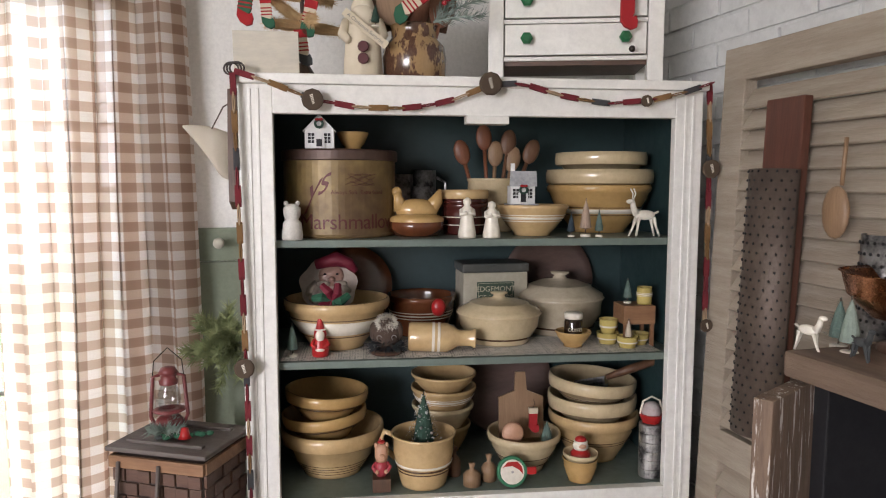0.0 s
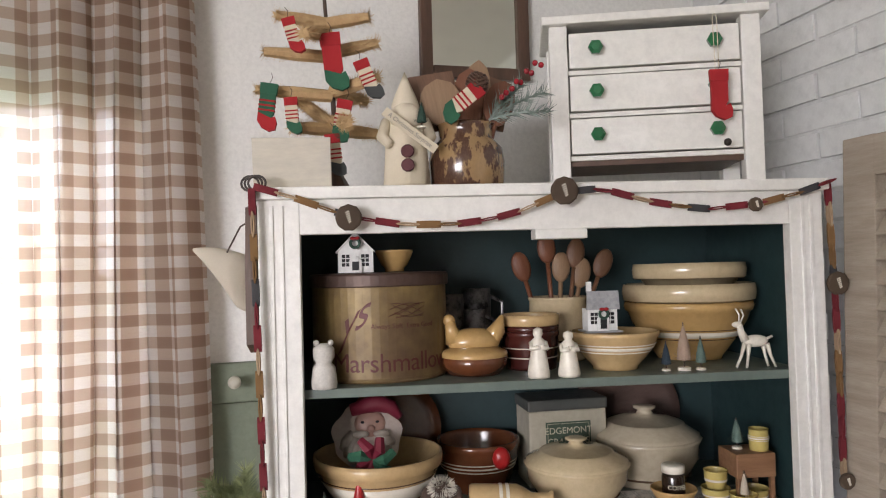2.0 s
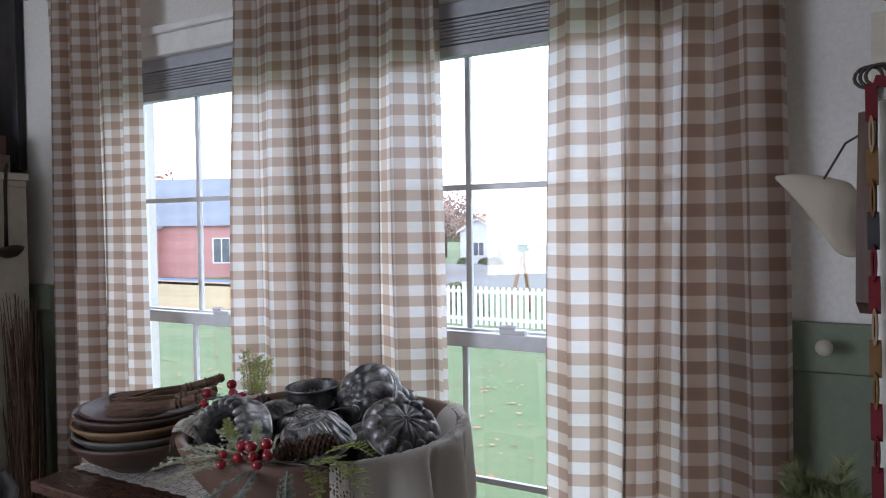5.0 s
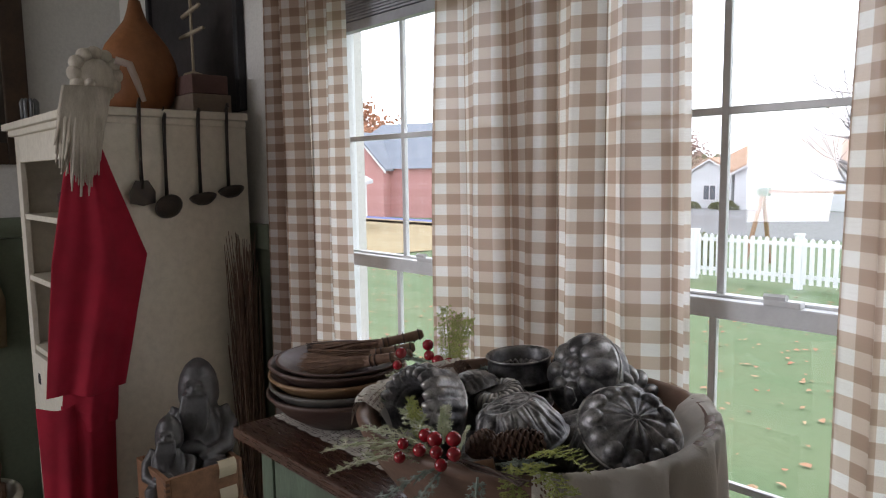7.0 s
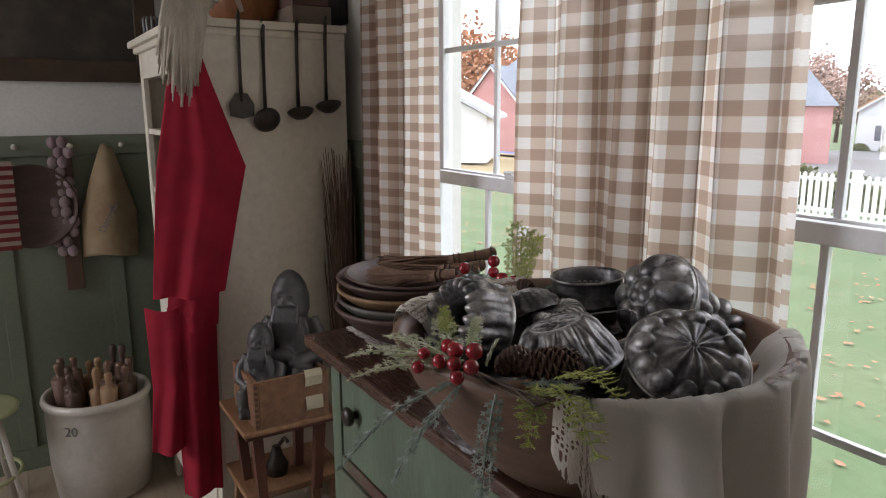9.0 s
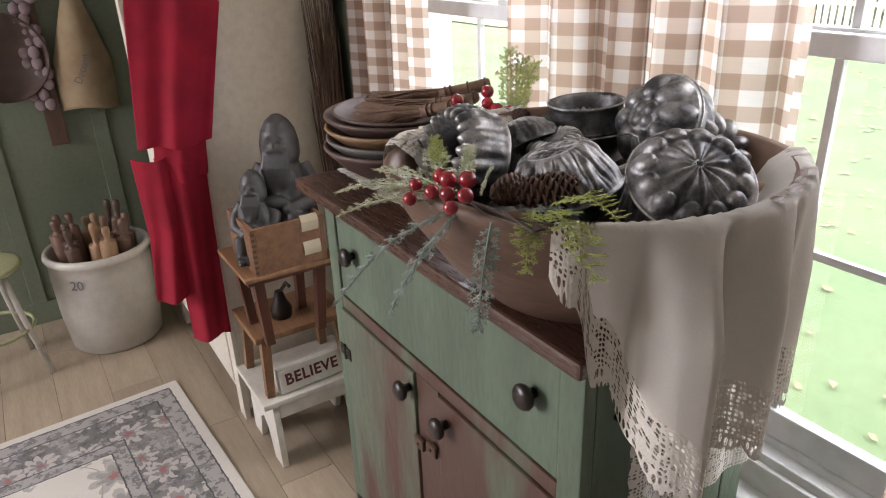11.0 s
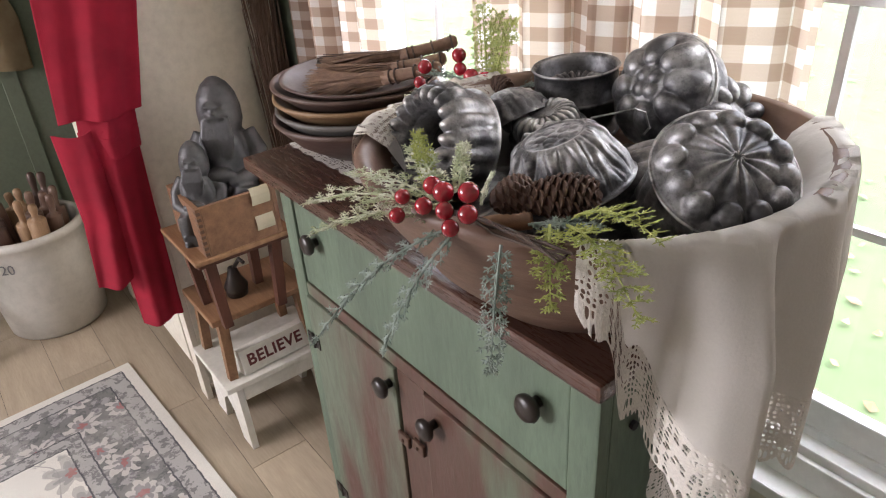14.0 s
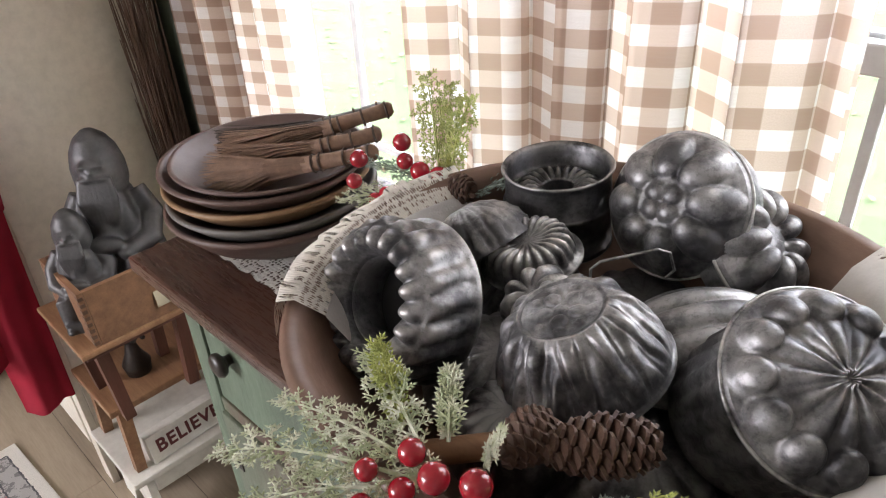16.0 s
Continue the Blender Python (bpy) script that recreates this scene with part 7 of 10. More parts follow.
for z0 in (0.066, 0.148, 0.230):
    q = B()
    box(q, 0.034, CWd - 0.034, 0.006, 0.02, z0 - 0.010, z0 - 0.001, 0.001)
    part("rail", q, WHITE_PAINT, ch)
    q = B()
    box(q, 0.037, CWd - 0.037, 0.001, 0.016, z0 + 0.002, z0 + 0.069, 0.002)
    d = part("drawer", q, WHITE_PAINT, ch)
    for x in (0.085, CWd - 0.085):
        q = B()
        lathe(q, [(0, 0), (0.006, 0), (0.007, 0.006), (0.014, 0.010), (0.014, 0.018), (0.008, 0.022), (0, 0.022)], 6, m=pose(x, 0.001, z0 + 0.036, 90))
        part("knob", q, KGREEN, d, "faceted green glass knob")
st = stocking(CHM @ pose(CWd - 0.085, -0.03, 0.205, 0, 0, 4), 0.092, RED_FELT, RED_FELT, RED_FELT, "red felt stocking with a bell hung on a drawer knob", False)
q = B()
tube(q, [(-0.003, 0.006, 0.0), (-0.004, 0.01, 0.10), (0.0, 0.012, 0.108), (0.004, 0.01, 0.10), (0.003, 0.006, 0.0)], 0.0008, 4)
part("string", q, CREAM_FELT, st)
q = B()
blob(q, (0.012, 0, -0.132), 0.007, 12)
part("bell", q, IRON, st, "small dark bell", True)
# mirror on the wall
mr = thing("wall_mirror", "old mirror in a plain walnut frame", "mirror", pose(0.668, YF - 0.002, 2.30))
q = B()
for x0, x1, z0, z1 in ((-0.137, -0.107, -0.19, 0.19), (0.107, 0.137, -0.19, 0.19), (-0.107, 0.107, -0.19, -0.16), (-0.107, 0.107, 0.16, 0.19)):
    box(q, x0, x1, -0.022, 0.0, z0, z1, 0.004)
part("frame", q, WOOD_DARK, mr)
m_, n_, l_, b_ = nodes_of("old_mirror_glass")
b_.inputs["Metallic"].default_value, b_.inputs["Roughness"].default_value = 1.0, 0.08
b_.inputs["Base Color"].default_value = (0.72, 0.73, 0.66, 1)
q = B()
box(q, -0.11, 0.11, -0.010, -0.006, -0.163, 0.163)
part("glass", q, m_, mr)

# fabric chain garland along the hutch's edge
LINKS = [cloth_mat("oxblood_wool", (0.17, 0.014, 0.022), (0.12, 0.010, 0.016), 0.0), cloth_mat("charcoal_wool", (0.035, 0.035, 0.04), (0.05, 0.05, 0.052), 0.0), cloth_mat("ochre_wool", (0.22, 0.12, 0.045), (0.16, 0.085, 0.03), 0.0), cloth_mat("tan_wool", (0.42, 0.30, 0.19), (0.34, 0.24, 0.15), 0.0)]
PATCH = cloth_mat("brown_penny_wool", (0.085, 0.058, 0.036), (0.06, 0.04, 0.026), 0.0)


def path_at(pts, s):
    ls = [(Vector(b) - Vector(a)).length for a, b in zip(pts, pts[1:])]
    s *= sum(ls)
    for (a, b), ln in zip(zip(pts, pts[1:]), ls):
        if s <= ln:
            return Vector(a).lerp(Vector(b), s / ln)
        s -= ln
    return Vector(pts[-1])


def garland(pts, n, brooches, label):
    th = thing("wool_garland", label, "garland", HM)
    for k in range(n):
        a, b = path_at(pts, k / n), path_at(pts, (k + 1.12) / n)
        q = B()
        d = (b - a).normalized()
        up = Vector((0, -1, 0))
        side = d.cross(up).normalized()
        loop, ln, w = [], (b - a).length, 0.0075
        for i in range(12):
            t = 2 * math.pi * i / 12
            loop.append(a.lerp(b, 0.5) + d * ln * 0.53 * math.cos(t) + (side if k % 2 else up) * w * 0.38 * math.sin(t))
        wide = up if k % 2 else side
        rows = [[q.verts.new(p + wide * o) for p in loop] for o in (-w * 0.78, w * 0.78)]
        for i in range(12):
            j = (i + 1) % 12
            q.faces.new((rows[0][i], rows[0][j], rows[1][j], rows[1][i]))
        ob = part("link", q, LINKS[(k * 7 + k // 3) % 4 if k % 5 else 0], th)
        ob.modifiers.new("felt", "SOLIDIFY").thickness = 0.002
    for (u, v, z, r) in brooches:
        q = B()
        lathe(q, [(0, 0.0), (r, 0), (r * 1.02, 0.004), (r * 0.85, 0.006), (0, 0.007)], 20, lambda a, k, rr, zz: (rr * (1 + 0.03 * math.sin(9 * a)), zz), m=pose(u, v, z, 90))
        p_ = part("penny_patch", q, PATCH, th, "round brown wool patch")
        q = B()
        for k in range(6):
            tube(q, [(u - r * 0.25 + 0.1 * r * k * 0.5, v - 0.008, z + r * (0.35 - 0.15 * k)), (u + r * 0.05 + 0.1 * r * k * 0.3, v - 0.008, z + r * (0.48 - 0.15 * k))], 0.0013, 4)
        part("stitching", q, SLIP, p_, "cream stitched candy cane")
    return th


GV = -0.022
garland([(0.0, GV, 1.800), (0.06, GV, 1.782), (0.15, GV, 1.748), (0.24, GV, 1.733), (0.34, GV, 1.733), (0.42, GV, 1.747), (0.505, GV, 1.782), (0.57, GV, 1.787), (0.66, GV, 1.762), (0.75, GV, 1.748), (0.85, GV, 1.757), (0.93, GV, 1.776), (0.985, GV, 1.796)], 30, [(0.15, GV - 0.008, 1.746, 0.021), (0.505, GV - 0.008, 1.783, 0.023), (0.835, GV - 0.008, 1.754, 0.012)], "wool chain garland in red, charcoal and tan across hutch")
garland([(-0.004, GV, 1.796), (0.0, GV, 1.60), (0.004, GV, 1.40), (0.008, GV, 1.22), (0.012, GV, 0.92)], 24, [(0.006, GV - 0.008, 1.21, 0.020)], "wool chain garland hanging down the hutch's edge")
garland([(0.992, GV + 0.03, 1.796), (0.998, GV + 0.03, 1.60), (1.0, GV + 0.03, 1.42), (1.0, GV + 0.03, 1.27)], 14, [(0.997, GV + 0.022, 1.615, 0.020), (0.999, GV + 0.022, 1.27, 0.014)], "shorter wool chain garland with round patches")
q = B()
for k in range(3):
    tube(q, [(-0.008 + 0.014 * math.cos(a) + 0.006 * k, -0.012 - 0.003 * k, 1.806 + 0.012 * math.sin(a)) for a in [2 * math.pi * i / 14 for i in range(14)]], 0.002, 6, True)
solo("wire_loop", q, IRON, "dark wire loops tying the garland to the hutch", "wire", HM)

# shelf one
TINB = mat("worn_yellow_tin_litho", (0.235, 0.165, 0.062), (0.105, 0.064, 0.034), 5, 0.45, 0.15, 0.2, spots=((0.07, 0.045, 0.03), -0.02), fine=40)
TIN_RIM = mat("brown_tin_rim", (0.10, 0.06, 0.045), (0.06, 0.036, 0.03), 8, 0.45, 0.15, 0.3)
tn = thing("marshmallow_tin", "large round worn yellow marshmallow tin with red lettering", "tin", on(0.195, 0.172, S1 + 0.001))
q = B()
lathe(q, [(0, 0), (0.126, 0), (0.128, 0.004), (0.126, 0.008), (0.126, 0.168), (0, 0.168)], 56)
part("drum", q, TINB, tn, smooth=False)
q = B()
lathe(q, [(0.129, 0.166), (0.131, 0.168), (0.131, 0.186), (0.128, 0.190), (0.10, 0.191), (0, 0.191), (0, 0.186), (0.129, 0.186)], 56)
part("lid", q, TIN_RIM, tn, "brown rimmed tin lid")
LET = mat("faded_red_print", (0.095, 0.014, 0.012), (0.075, 0.014, 0.012), 20, 0.5)


def wrapped(s, size, r, a0, z, material, space=1.0, italic=0.0, rise=0.0):
    me = text_mesh(s, size, material, 0.0003, space, italic)
    for v in me.vertices:
        a = a0 + v.co.x / r
        v.co = Vector((math.cos(a) * (r + v.co.z), math.sin(a) * (r + v.co.z), z + v.co.y + rise * v.co.x))
    return me


part("lettering", wrapped("Marshmallows", 0.046, 0.1266, -1.28, 0.034, LET, 0.95), None, tn, "faded red lettering")
part("lettering", wrapped("Always Soft  Extra Good", 0.012, 0.1266, -1.22, 0.098, LET), None, tn, "small faded lettering")
part("lettering", wrapped("ys", 0.07, 0.1266, -1.95, 0.108, LET, 0.9, 0.4, 0.7), None, tn, "faded red script")
q = B()
for k in range(7):
    tube(q, [(0.1272 * math.cos(a), 0.1272 * math.sin(a), 0.125 + 0.012 * math.sin(5 * a + k)) for a in [-1.45 + 0.05 * i + 0.02 * k for i in range(10)]], 0.0006, 3)
part("worn_print", q, LET, tn)


def card_house(m, w, h, d, roof_mat, label, front_gable=True):
    th = thing("card_house", label, "model house", m)
    q = B()
    hw = w / 2
    if front_gable:
        outline_prism(q, [(-hw, 0), (hw, 0), (hw, h * 0.55), (0, h), (-hw, h * 0.55)], 0, d)
    else:
        box(q, -hw, hw, 0, d, 0, h * 0.52)
    part("wall", q, WHITE_CARD, th)
    q = B()
    if front_gable:
        for s in (-1, 1):
            p = [(0, h * 1.01), (s * hw * 1.12, h * 0.50), (s * hw * 1.12, h * 0.53), (0, h * 1.04)]
            outline_prism(q, p if s > 0 else p[::-1], -0.004, d + 0.004)
    else:
        q2 = [(-hw * 1.12, h * 0.5), (hw * 1.12, h * 0.5), (hw * 1.06, h * 0.94), (-hw * 1.06, h * 0.94)]
        outline_prism(q, q2, 0, 0.003, m=T(0, -0.006, 0))
    rf = part("roof", q, roof_mat, th)
    if not front_gable:
        q = B()
        box(q, -hw * 0.92, -hw * 0.62, 0.006, 0.014, h * 0.9, h * 1.16)
        part("chimney", q, WHITE_CARD, rf)
        q = B()
        box(q, -hw * 1.2, hw * 1.2, -0.014, d + 0.01, -0.003, 0.0)
        part("base", q, GLITTER, th)
    for x in (-hw * 0.55, hw * 0.55):
        q = B()
        for i in (0, 1):
            for j in (0, 1, 2):
                box(q, x - 0.007 + 0.0075 * i, x - 0.001 + 0.0075 * i, -0.0012, 0.001, h * 0.16 + 0.0075 * j, h * 0.16 + 0.006 + 0.0075 * j)
        part("window", q, BLACK, th)
    q = B()
    outline_prism(q, [(-0.011, 0), (0.011, 0), (0.011, h * 0.30), (0, h * 0.42), (-0.011, h * 0.30)], -0.006, 0.001)
    part("porch", q, WHITE_CARD, th)
    q = B()
    box(q, -0.006, 0.006, -0.0072, -0.0055, 0.004, h * 0.28)
    part("door", q, BLACK, th)
    q = B()
    zc = h * (0.74 if front_gable else 0.40)
    tube(q, [(0.008 * math.cos(a), -0.009, zc + 0.008 * math.sin(a)) for a in [2 * math.pi * i / 12 for i in range(12)]], 0.0028, 6, True)
    wr = part("wreath", q, DARK_GREEN, th)
    q = B()
    blob(q, (-0.004, -0.011, zc + 0.009), (0.005, 0.003, 0.003), 8)
    blob(q, (0.004, -0.011, zc + 0.009), (0.005, 0.003, 0.003), 8)
    part("bow", q, RED_FELT, wr)
    return th


card_house(on(0.155, 0.085, S1 + 0.193), 0.062, 0.070, 0.04, WHITE_CARD, "white card model house with a wreath on the tin")
ybowl(on(0.225, 0.16, S1 + 0.193), 0.036, 0.040, OCHRE, "small ochre yellowware custard bowl on the tin")
sn = B()
lathe(sn, [(0, 0), (0.021, 0), (0.022, 0.01), (0.019, 0.035), (0.013, 0.042), (0.018, 0.052), (0.018, 0.066), (0.010, 0.074), (0, 0.075)], 20)
blob(sn, (-0.012, -0.002, 0.076), 0.005, 8)
blob(sn, (0.012, -0.002, 0.076), 0.005, 8)
solo("snow_figure", sn, mat("crackled_white", (0.68, 0.66, 0.61), (0.52, 0.50, 0.46), 40, 0.7, 0.5), "small white snow bear figure on the shelf", "figure", on(0.100, 0.030, S1 + 0.001), True)
hn = thing("hen_dish", "yellow and brown pottery hen on nest dish", "dish", on(0.367, 0.125, S1 + 0.001))
q = B()
lathe(q, [(0, 0), (0.048, 0), (0.060, 0.016), (0.062, 0.032), (0.058, 0.034), (0, 0.030)], 32, ax=1.0)
part("nest", q, BROWNG, hn, "brown glazed nest", True)
q = B()
lathe(q, [(0.062, 0.032), (0.063, 0.038), (0.058, 0.044), (0.040, 0.050), (0, 0.052)], 32)
blob(q, (0.0, 0, 0.058), (0.050, 0.030, 0.026), 20)
tube(q, [(-0.034, 0, 0.06), (-0.042, 0, 0.085), (-0.044, 0, 0.097)], [0.020, 0.011, 0.010], 12)
blob(q, (-0.045, 0, 0.098), (0.012, 0.010, 0.012), 12)
tube(q, [(0.030, 0, 0.06), (0.046, 0, 0.080), (0.054, 0, 0.104)], [0.020, 0.015, 0.004], 10)
part("hen", q, OCHRE, hn, "yellow glazed hen lid", True)
# burgundy banded crock bowl, two angels, yellow bowl with house
bb = ybowl(on(0.482, 0.165, S1 + 0.001), 0.056, 0.072, BURGUNDY, "dark burgundy banded pottery bowl", ((0.30, 0.34, SLIP), (0.55, 0.59, SLIP)), 0.048)
ybowl(on(0.482, 0.165, S1 + 0.052), 0.057, 0.052, YELLOW, "tan glazed bowl nested in the burgundy bowl", ((0.35, 0.6, BURGUNDY),), 0.05, 0.4)
for u, h in ((0.470, 0.088), (0.524, 0.080)):
    q = B()
    lathe(q, [(0, 0), (0.019, 0), (0.020, 0.006), (0.016, h * 0.35), (0.012, h * 0.62), (0.013, h * 0.72), (0.006, h * 0.80), (0.009, h * 0.86), (0.008, h * 0.95), (0, h)], 18)
    for s in (-1, 1):
        tube(q, [(0.012 * s, 0, h * 0.7), (0.014 * s, -0.008, h * 0.58), (0.002 * s, -0.014, h * 0.62)], 0.0045, 6)
    solo("angel_figure", q, PLASTIC_WHITE, "small white praying angel figure on the shelf", "figure", on(u, 0.045, S1 + 0.001), True, group="angel figures")
ybowl(on(0.632, 0.118, S1 + 0.001), 0.083, 0.070, YELLOW, "yellowware bowl with broad white bands holding a house", W3, 0.042, 0.14)
card_house(on(0.605, 0.10, S1 + 0.073), 0.056, 0.078, 0.035, GLITTER, "white card house with silver glitter roof and wreath", False)
lg = ybowl(on(0.565, 0.27, S1 + 0.001), 0.062, 0.13, BUFF, "tall tan yellowware pitcher holding wooden spoons", ((0.3, 0.33, SLIP_BROWN),), 0.055, 0.06, "utensil_pitcher")
for k, (du, rz, ln, mt) in enumerate(((-0.045, -16, 0.21, 1), (-0.01, -4, 0.24, 1), (0.025, 8, 0.23, 0), (0.05, 22, 0.22, 0), (0.0, 3, 0.2, 2), (0.035, 12, 0.19, 2))):
    q = B()
    tube(q, [(0, 0, 0.02), (0, 0, ln - 0.05)], 0.005, 8)
    blob(q, (0, 0, ln - 0.02), (0.020, 0.007, 0.032), 14)
    solo("wooden_spoon", q, PADDLE[mt], "worn wooden spoon standing in a pitcher", "spoon", on(0.565 + du * 0.5, 0.27, S1 + 0.012, 0, 0, rz), True, group="spoons in the pitcher")
for u, v, r, h in ((0.345, 0.30, 0.026, 0.14), (0.40, 0.31, 0.03, 0.15), (0.385, 0.24, 0.022, 0.11)):
    th = thing("tin_grater", "dark round tin grater in the hutch's back", "grater", on(u, v, S1 + 0.001))
    q = B()
    lathe(q, [(r, 0), (r, h), (r * 0.97, h), (r * 0.97, 0)], 24)
    part("drum", q, TIN_DARK, th, smooth=True)
    q = B()
    tube(q, [(r * 0.9, 0, h * 0.9), (r * 1.8, 0, h * 0.8), (r * 1.8, 0, h * 0.5), (r * 0.9, 0, h * 0.4)], 0.004, 6)
    part("handle", q, TIN_DARK, th)
ybowl(on(0.825, 0.225, S1 + 0.001), 0.128, 0.115, OCHRE, "large ochre mixing bowl at the bottom of a stack", ((0.36, 0.38, SLIP_BROWN), (0.40, 0.50, SLIP), (0.52, 0.54, SLIP_BROWN)), 0.065)
ybowl(on(0.825, 0.222, S1 + 0.072), 0.131, 0.080, BUFF, "buff mixing bowl nested in the stack", (), 0.07, 0.42)
ybowl(on(0.828, 0.222, S1 + 0.118), 0.112, 0.075, BUFF, "pale mixing bowl on top of a stack", ((0.30, 0.34, SLIP_BROWN),), 0.06, 0.4)
for u, v, h, r, mt, lb in ((0.706, 0.058, 0.055, 0.014, NAVY_BRUSH, "small navy bottle brush tree"), (0.738, 0.055, 0.088, 0.021, TAN_BRUSH, "tan bottle brush tree on white base"), (0.768, 0.052, 0.062, 0.015, SEA_GREEN, "small sea-green bottle brush tree")):
    brush_tree(on(u, v, S1 + 0.001), h, r, mt, lb)


def animal(m, s, label, mt, name="deer_figure", antlers=True):
    q = B()
    blob(q, (0, 0, 0.050 * s), (0.026 * s, 0.010 * s, 0.012 * s), 14)
    tube(q, [(-0.020 * s, 0, 0.052 * s), (-0.028 * s, 0, 0.068 * s), (-0.030 * s, 0, 0.080 * s)], [0.009 * s, 0.007 * s, 0.006 * s], 8)
    blob(q, (-0.035 * s, 0, 0.082 * s), (0.011 * s, 0.006 * s, 0.006 * s), 10)
    for x, y, dx in ((-0.018, 0.006, -0.018), (-0.016, -0.006, -0.006), (0.018, 0.006, 0.010), (0.020, -0.006, 0.016)):
        tube(q, [(x * s, y * s, 0.045 * s), ((x + dx * 0.4) * s, y * s, 0.022 * s), ((x + dx) * s, y * s, 0.0)], [0.005 * s, 0.003 * s, 0.0025 * s], 6)
    if antlers:
        for y in (-1, 1):
            tube(q, [(-0.030 * s, 0.003 * y * s, 0.086 * s), (-0.026 * s, 0.008 * y * s, 0.10 * s), (-0.032 * s, 0.010 * y * s, 0.112 * s)], 0.0018 * s, 5)
    tube(q, [(0.024 * s, 0, 0.054 * s), (0.034 * s, 0, 0.058 * s)], 0.003 * s, 5)
    return solo(name, q, mt, label, "figure", m, True)


animal(on(0.875, 0.058, S1 + 0.001, 0, 0, 0), 0.95, "white plastic leaping reindeer figure", PLASTIC_WHITE)

# shelf two: lace liner and crocks
q = B()
grid_sheet(q, 60, 10, lambda u, v: Vector((0.07 + 0.84 * u, 0.03 + 0.17 * v - (0.006 * abs(math.sin(u * 60)) if v == 0 else 0), S2 + 0.003)), lambda u, v: (u * 0.84, v * 0.17))
solo("shelf_lace", q, LACE_WHITE, "white crocheted lace along the shelf's front", "lace", HM)
Z2 = S2 + 0.004
ybowl(on(0.185, 0.165, Z2), 0.122, 0.112, YELLOW, "large yellowware mixing bowl holding a plate figure", ((0.28, 0.31, SLIP_BROWN), (0.34, 0.62, SLIP), (0.65, 0.68, SLIP_BROWN)), 0.062, 0.2)
q = B()
lathe(q, [(0, 0), (0.07, 0.002), (0.10, 0.010), (0.10, 0.013), (0.07, 0.006), (0, 0.004)], 40, m=pose(0.22, 0.36, S2 + 0.115, 80))
solo("brown_plate", q, BROWNG, "dark brown plate standing behind the bowl", "plate", HM, True)
# plate, face, beard, cap and ribbon colours darkened for the shelf's shade
SHADED_RED = cloth_mat("shaded_red_ribbon", (0.19, 0.010, 0.030), (0.14, 0.008, 0.022), 0.0, 0.6)
sp_ = thing("santa_plate", "moulded Santa face plate with red cap in the yellow bowl", "plate", on(0.165, 0.19, S2 + 0.140, 0, -14))
q = B()
outline_prism(q, [(0.066 * math.cos(t) * (1 + 0.05 * math.sin(7 * t)), 0.062 * math.sin(t) * (1 + 0.04 * math.cos(9 * t))) for t in [2 * math.pi * k / 40 for k in range(40)]], -0.004, 0.006)
part("plate", q, mat("cream_plate_glaze", (0.42, 0.35, 0.30), (0.34, 0.28, 0.24), 14, 0.35), sp_)
q = B()
blob(q, (0.006, -0.004, 0.022), (0.030, 0.010, 0.026), 18)
blob(q, (0.008, -0.014, 0.012), (0.008, 0.007, 0.007), 10)
part("face", q, mat("painted_plate_face", (0.40, 0.25, 0.20), (0.35, 0.20, 0.16), 14, 0.4), sp_, "pink painted face", True)
q = B()
for k in range(9):
    a = -2.9 + 0.33 * k
    tube(q, [(0.026 * math.cos(a), -0.006, 0.010 + 0.022 * math.sin(a)), (0.042 * math.cos(a), -0.010, -0.004 + 0.042 * math.sin(a)), (0.052 * math.cos(a + 0.1), -0.006, -0.006 + 0.052 * math.sin(a + 0.1))], [0.010, 0.012, 0.005], 7)
for x in (-0.012, 0.028):
    blob(q, (x, -0.014, 0.002), (0.016, 0.006, 0.007), 10)
part("beard", q, mat("shaded_cream_beard", (0.46, 0.40, 0.34), (0.38, 0.33, 0.28), 20, 0.5), sp_, "cream moulded beard", True)
q = B()
for x in (-0.008, 0.020):
    blob(q, (x, -0.0145, 0.024), (0.0035, 0.002, 0.0025), 8)
part("eye", q, BLACK, sp_)
q = B()
tube(q, [(-0.03, -0.004, 0.048), (0.02, -0.008, 0.060), (0.048, -0.006, 0.050), (0.064, -0.004, 0.030)], [0.012, 0.018, 0.014, 0.007], 10)
part("cap", q, SHADED_RED, sp_, "red moulded cap, darkened for shade", True)
bow = thing("ribbon_bow", "red ribbon bow with green sprig before the plate", "bow", on(0.175, 0.10, S2 + 0.118))
for k in range(7):
    a = k * 0.9
    q = B()
    tube(q, [(0, 0, 0), (0.022 * math.cos(a), -0.01, 0.022 * math.sin(a)), (0.04 * math.cos(a + 0.3), 0, 0.04 * math.sin(a + 0.3))], [0.004, 0.011, 0.008], 6)
    part("loop", q, SHADED_RED if k % 3 else GREEN_FELT, bow)
brush_tree(on(0.092, 0.062, Z2), 0.075, 0.020, SEA_GREEN, "sea-green bottle brush tree on the lace")
q = B()
lathe(q, [(0, 0), (0.017, 0), (0.0185, 0.003), (0.018, 0.022), (0.014, 0.036), (0.0125, 0.042), (0.014, 0.048), (0.0125, 0.056), (0.009, 0.062), (0.006, 0.078), (0.003, 0.090), (0, 0.093)], 24)
for s_ in (-1, 1):
    tube(q, [(0.012 * s_, -0.004, 0.036), (0.018 * s_, -0.010, 0.026), (0.008 * s_, -0.018, 0.022)], 0.0045, 8)
sf = thing("santa_figure", "small red plastic Santa figure with white beard", "figure", on(0.152, 0.062, Z2))
part("body", q, PLASTIC_RED, sf, smooth=True)
q = B()
blob(q, (0, -0.011, 0.046), (0.010, 0.006, 0.013), 12)
part("beard", q, PLASTIC_WHITE, sf, "white beard", True)
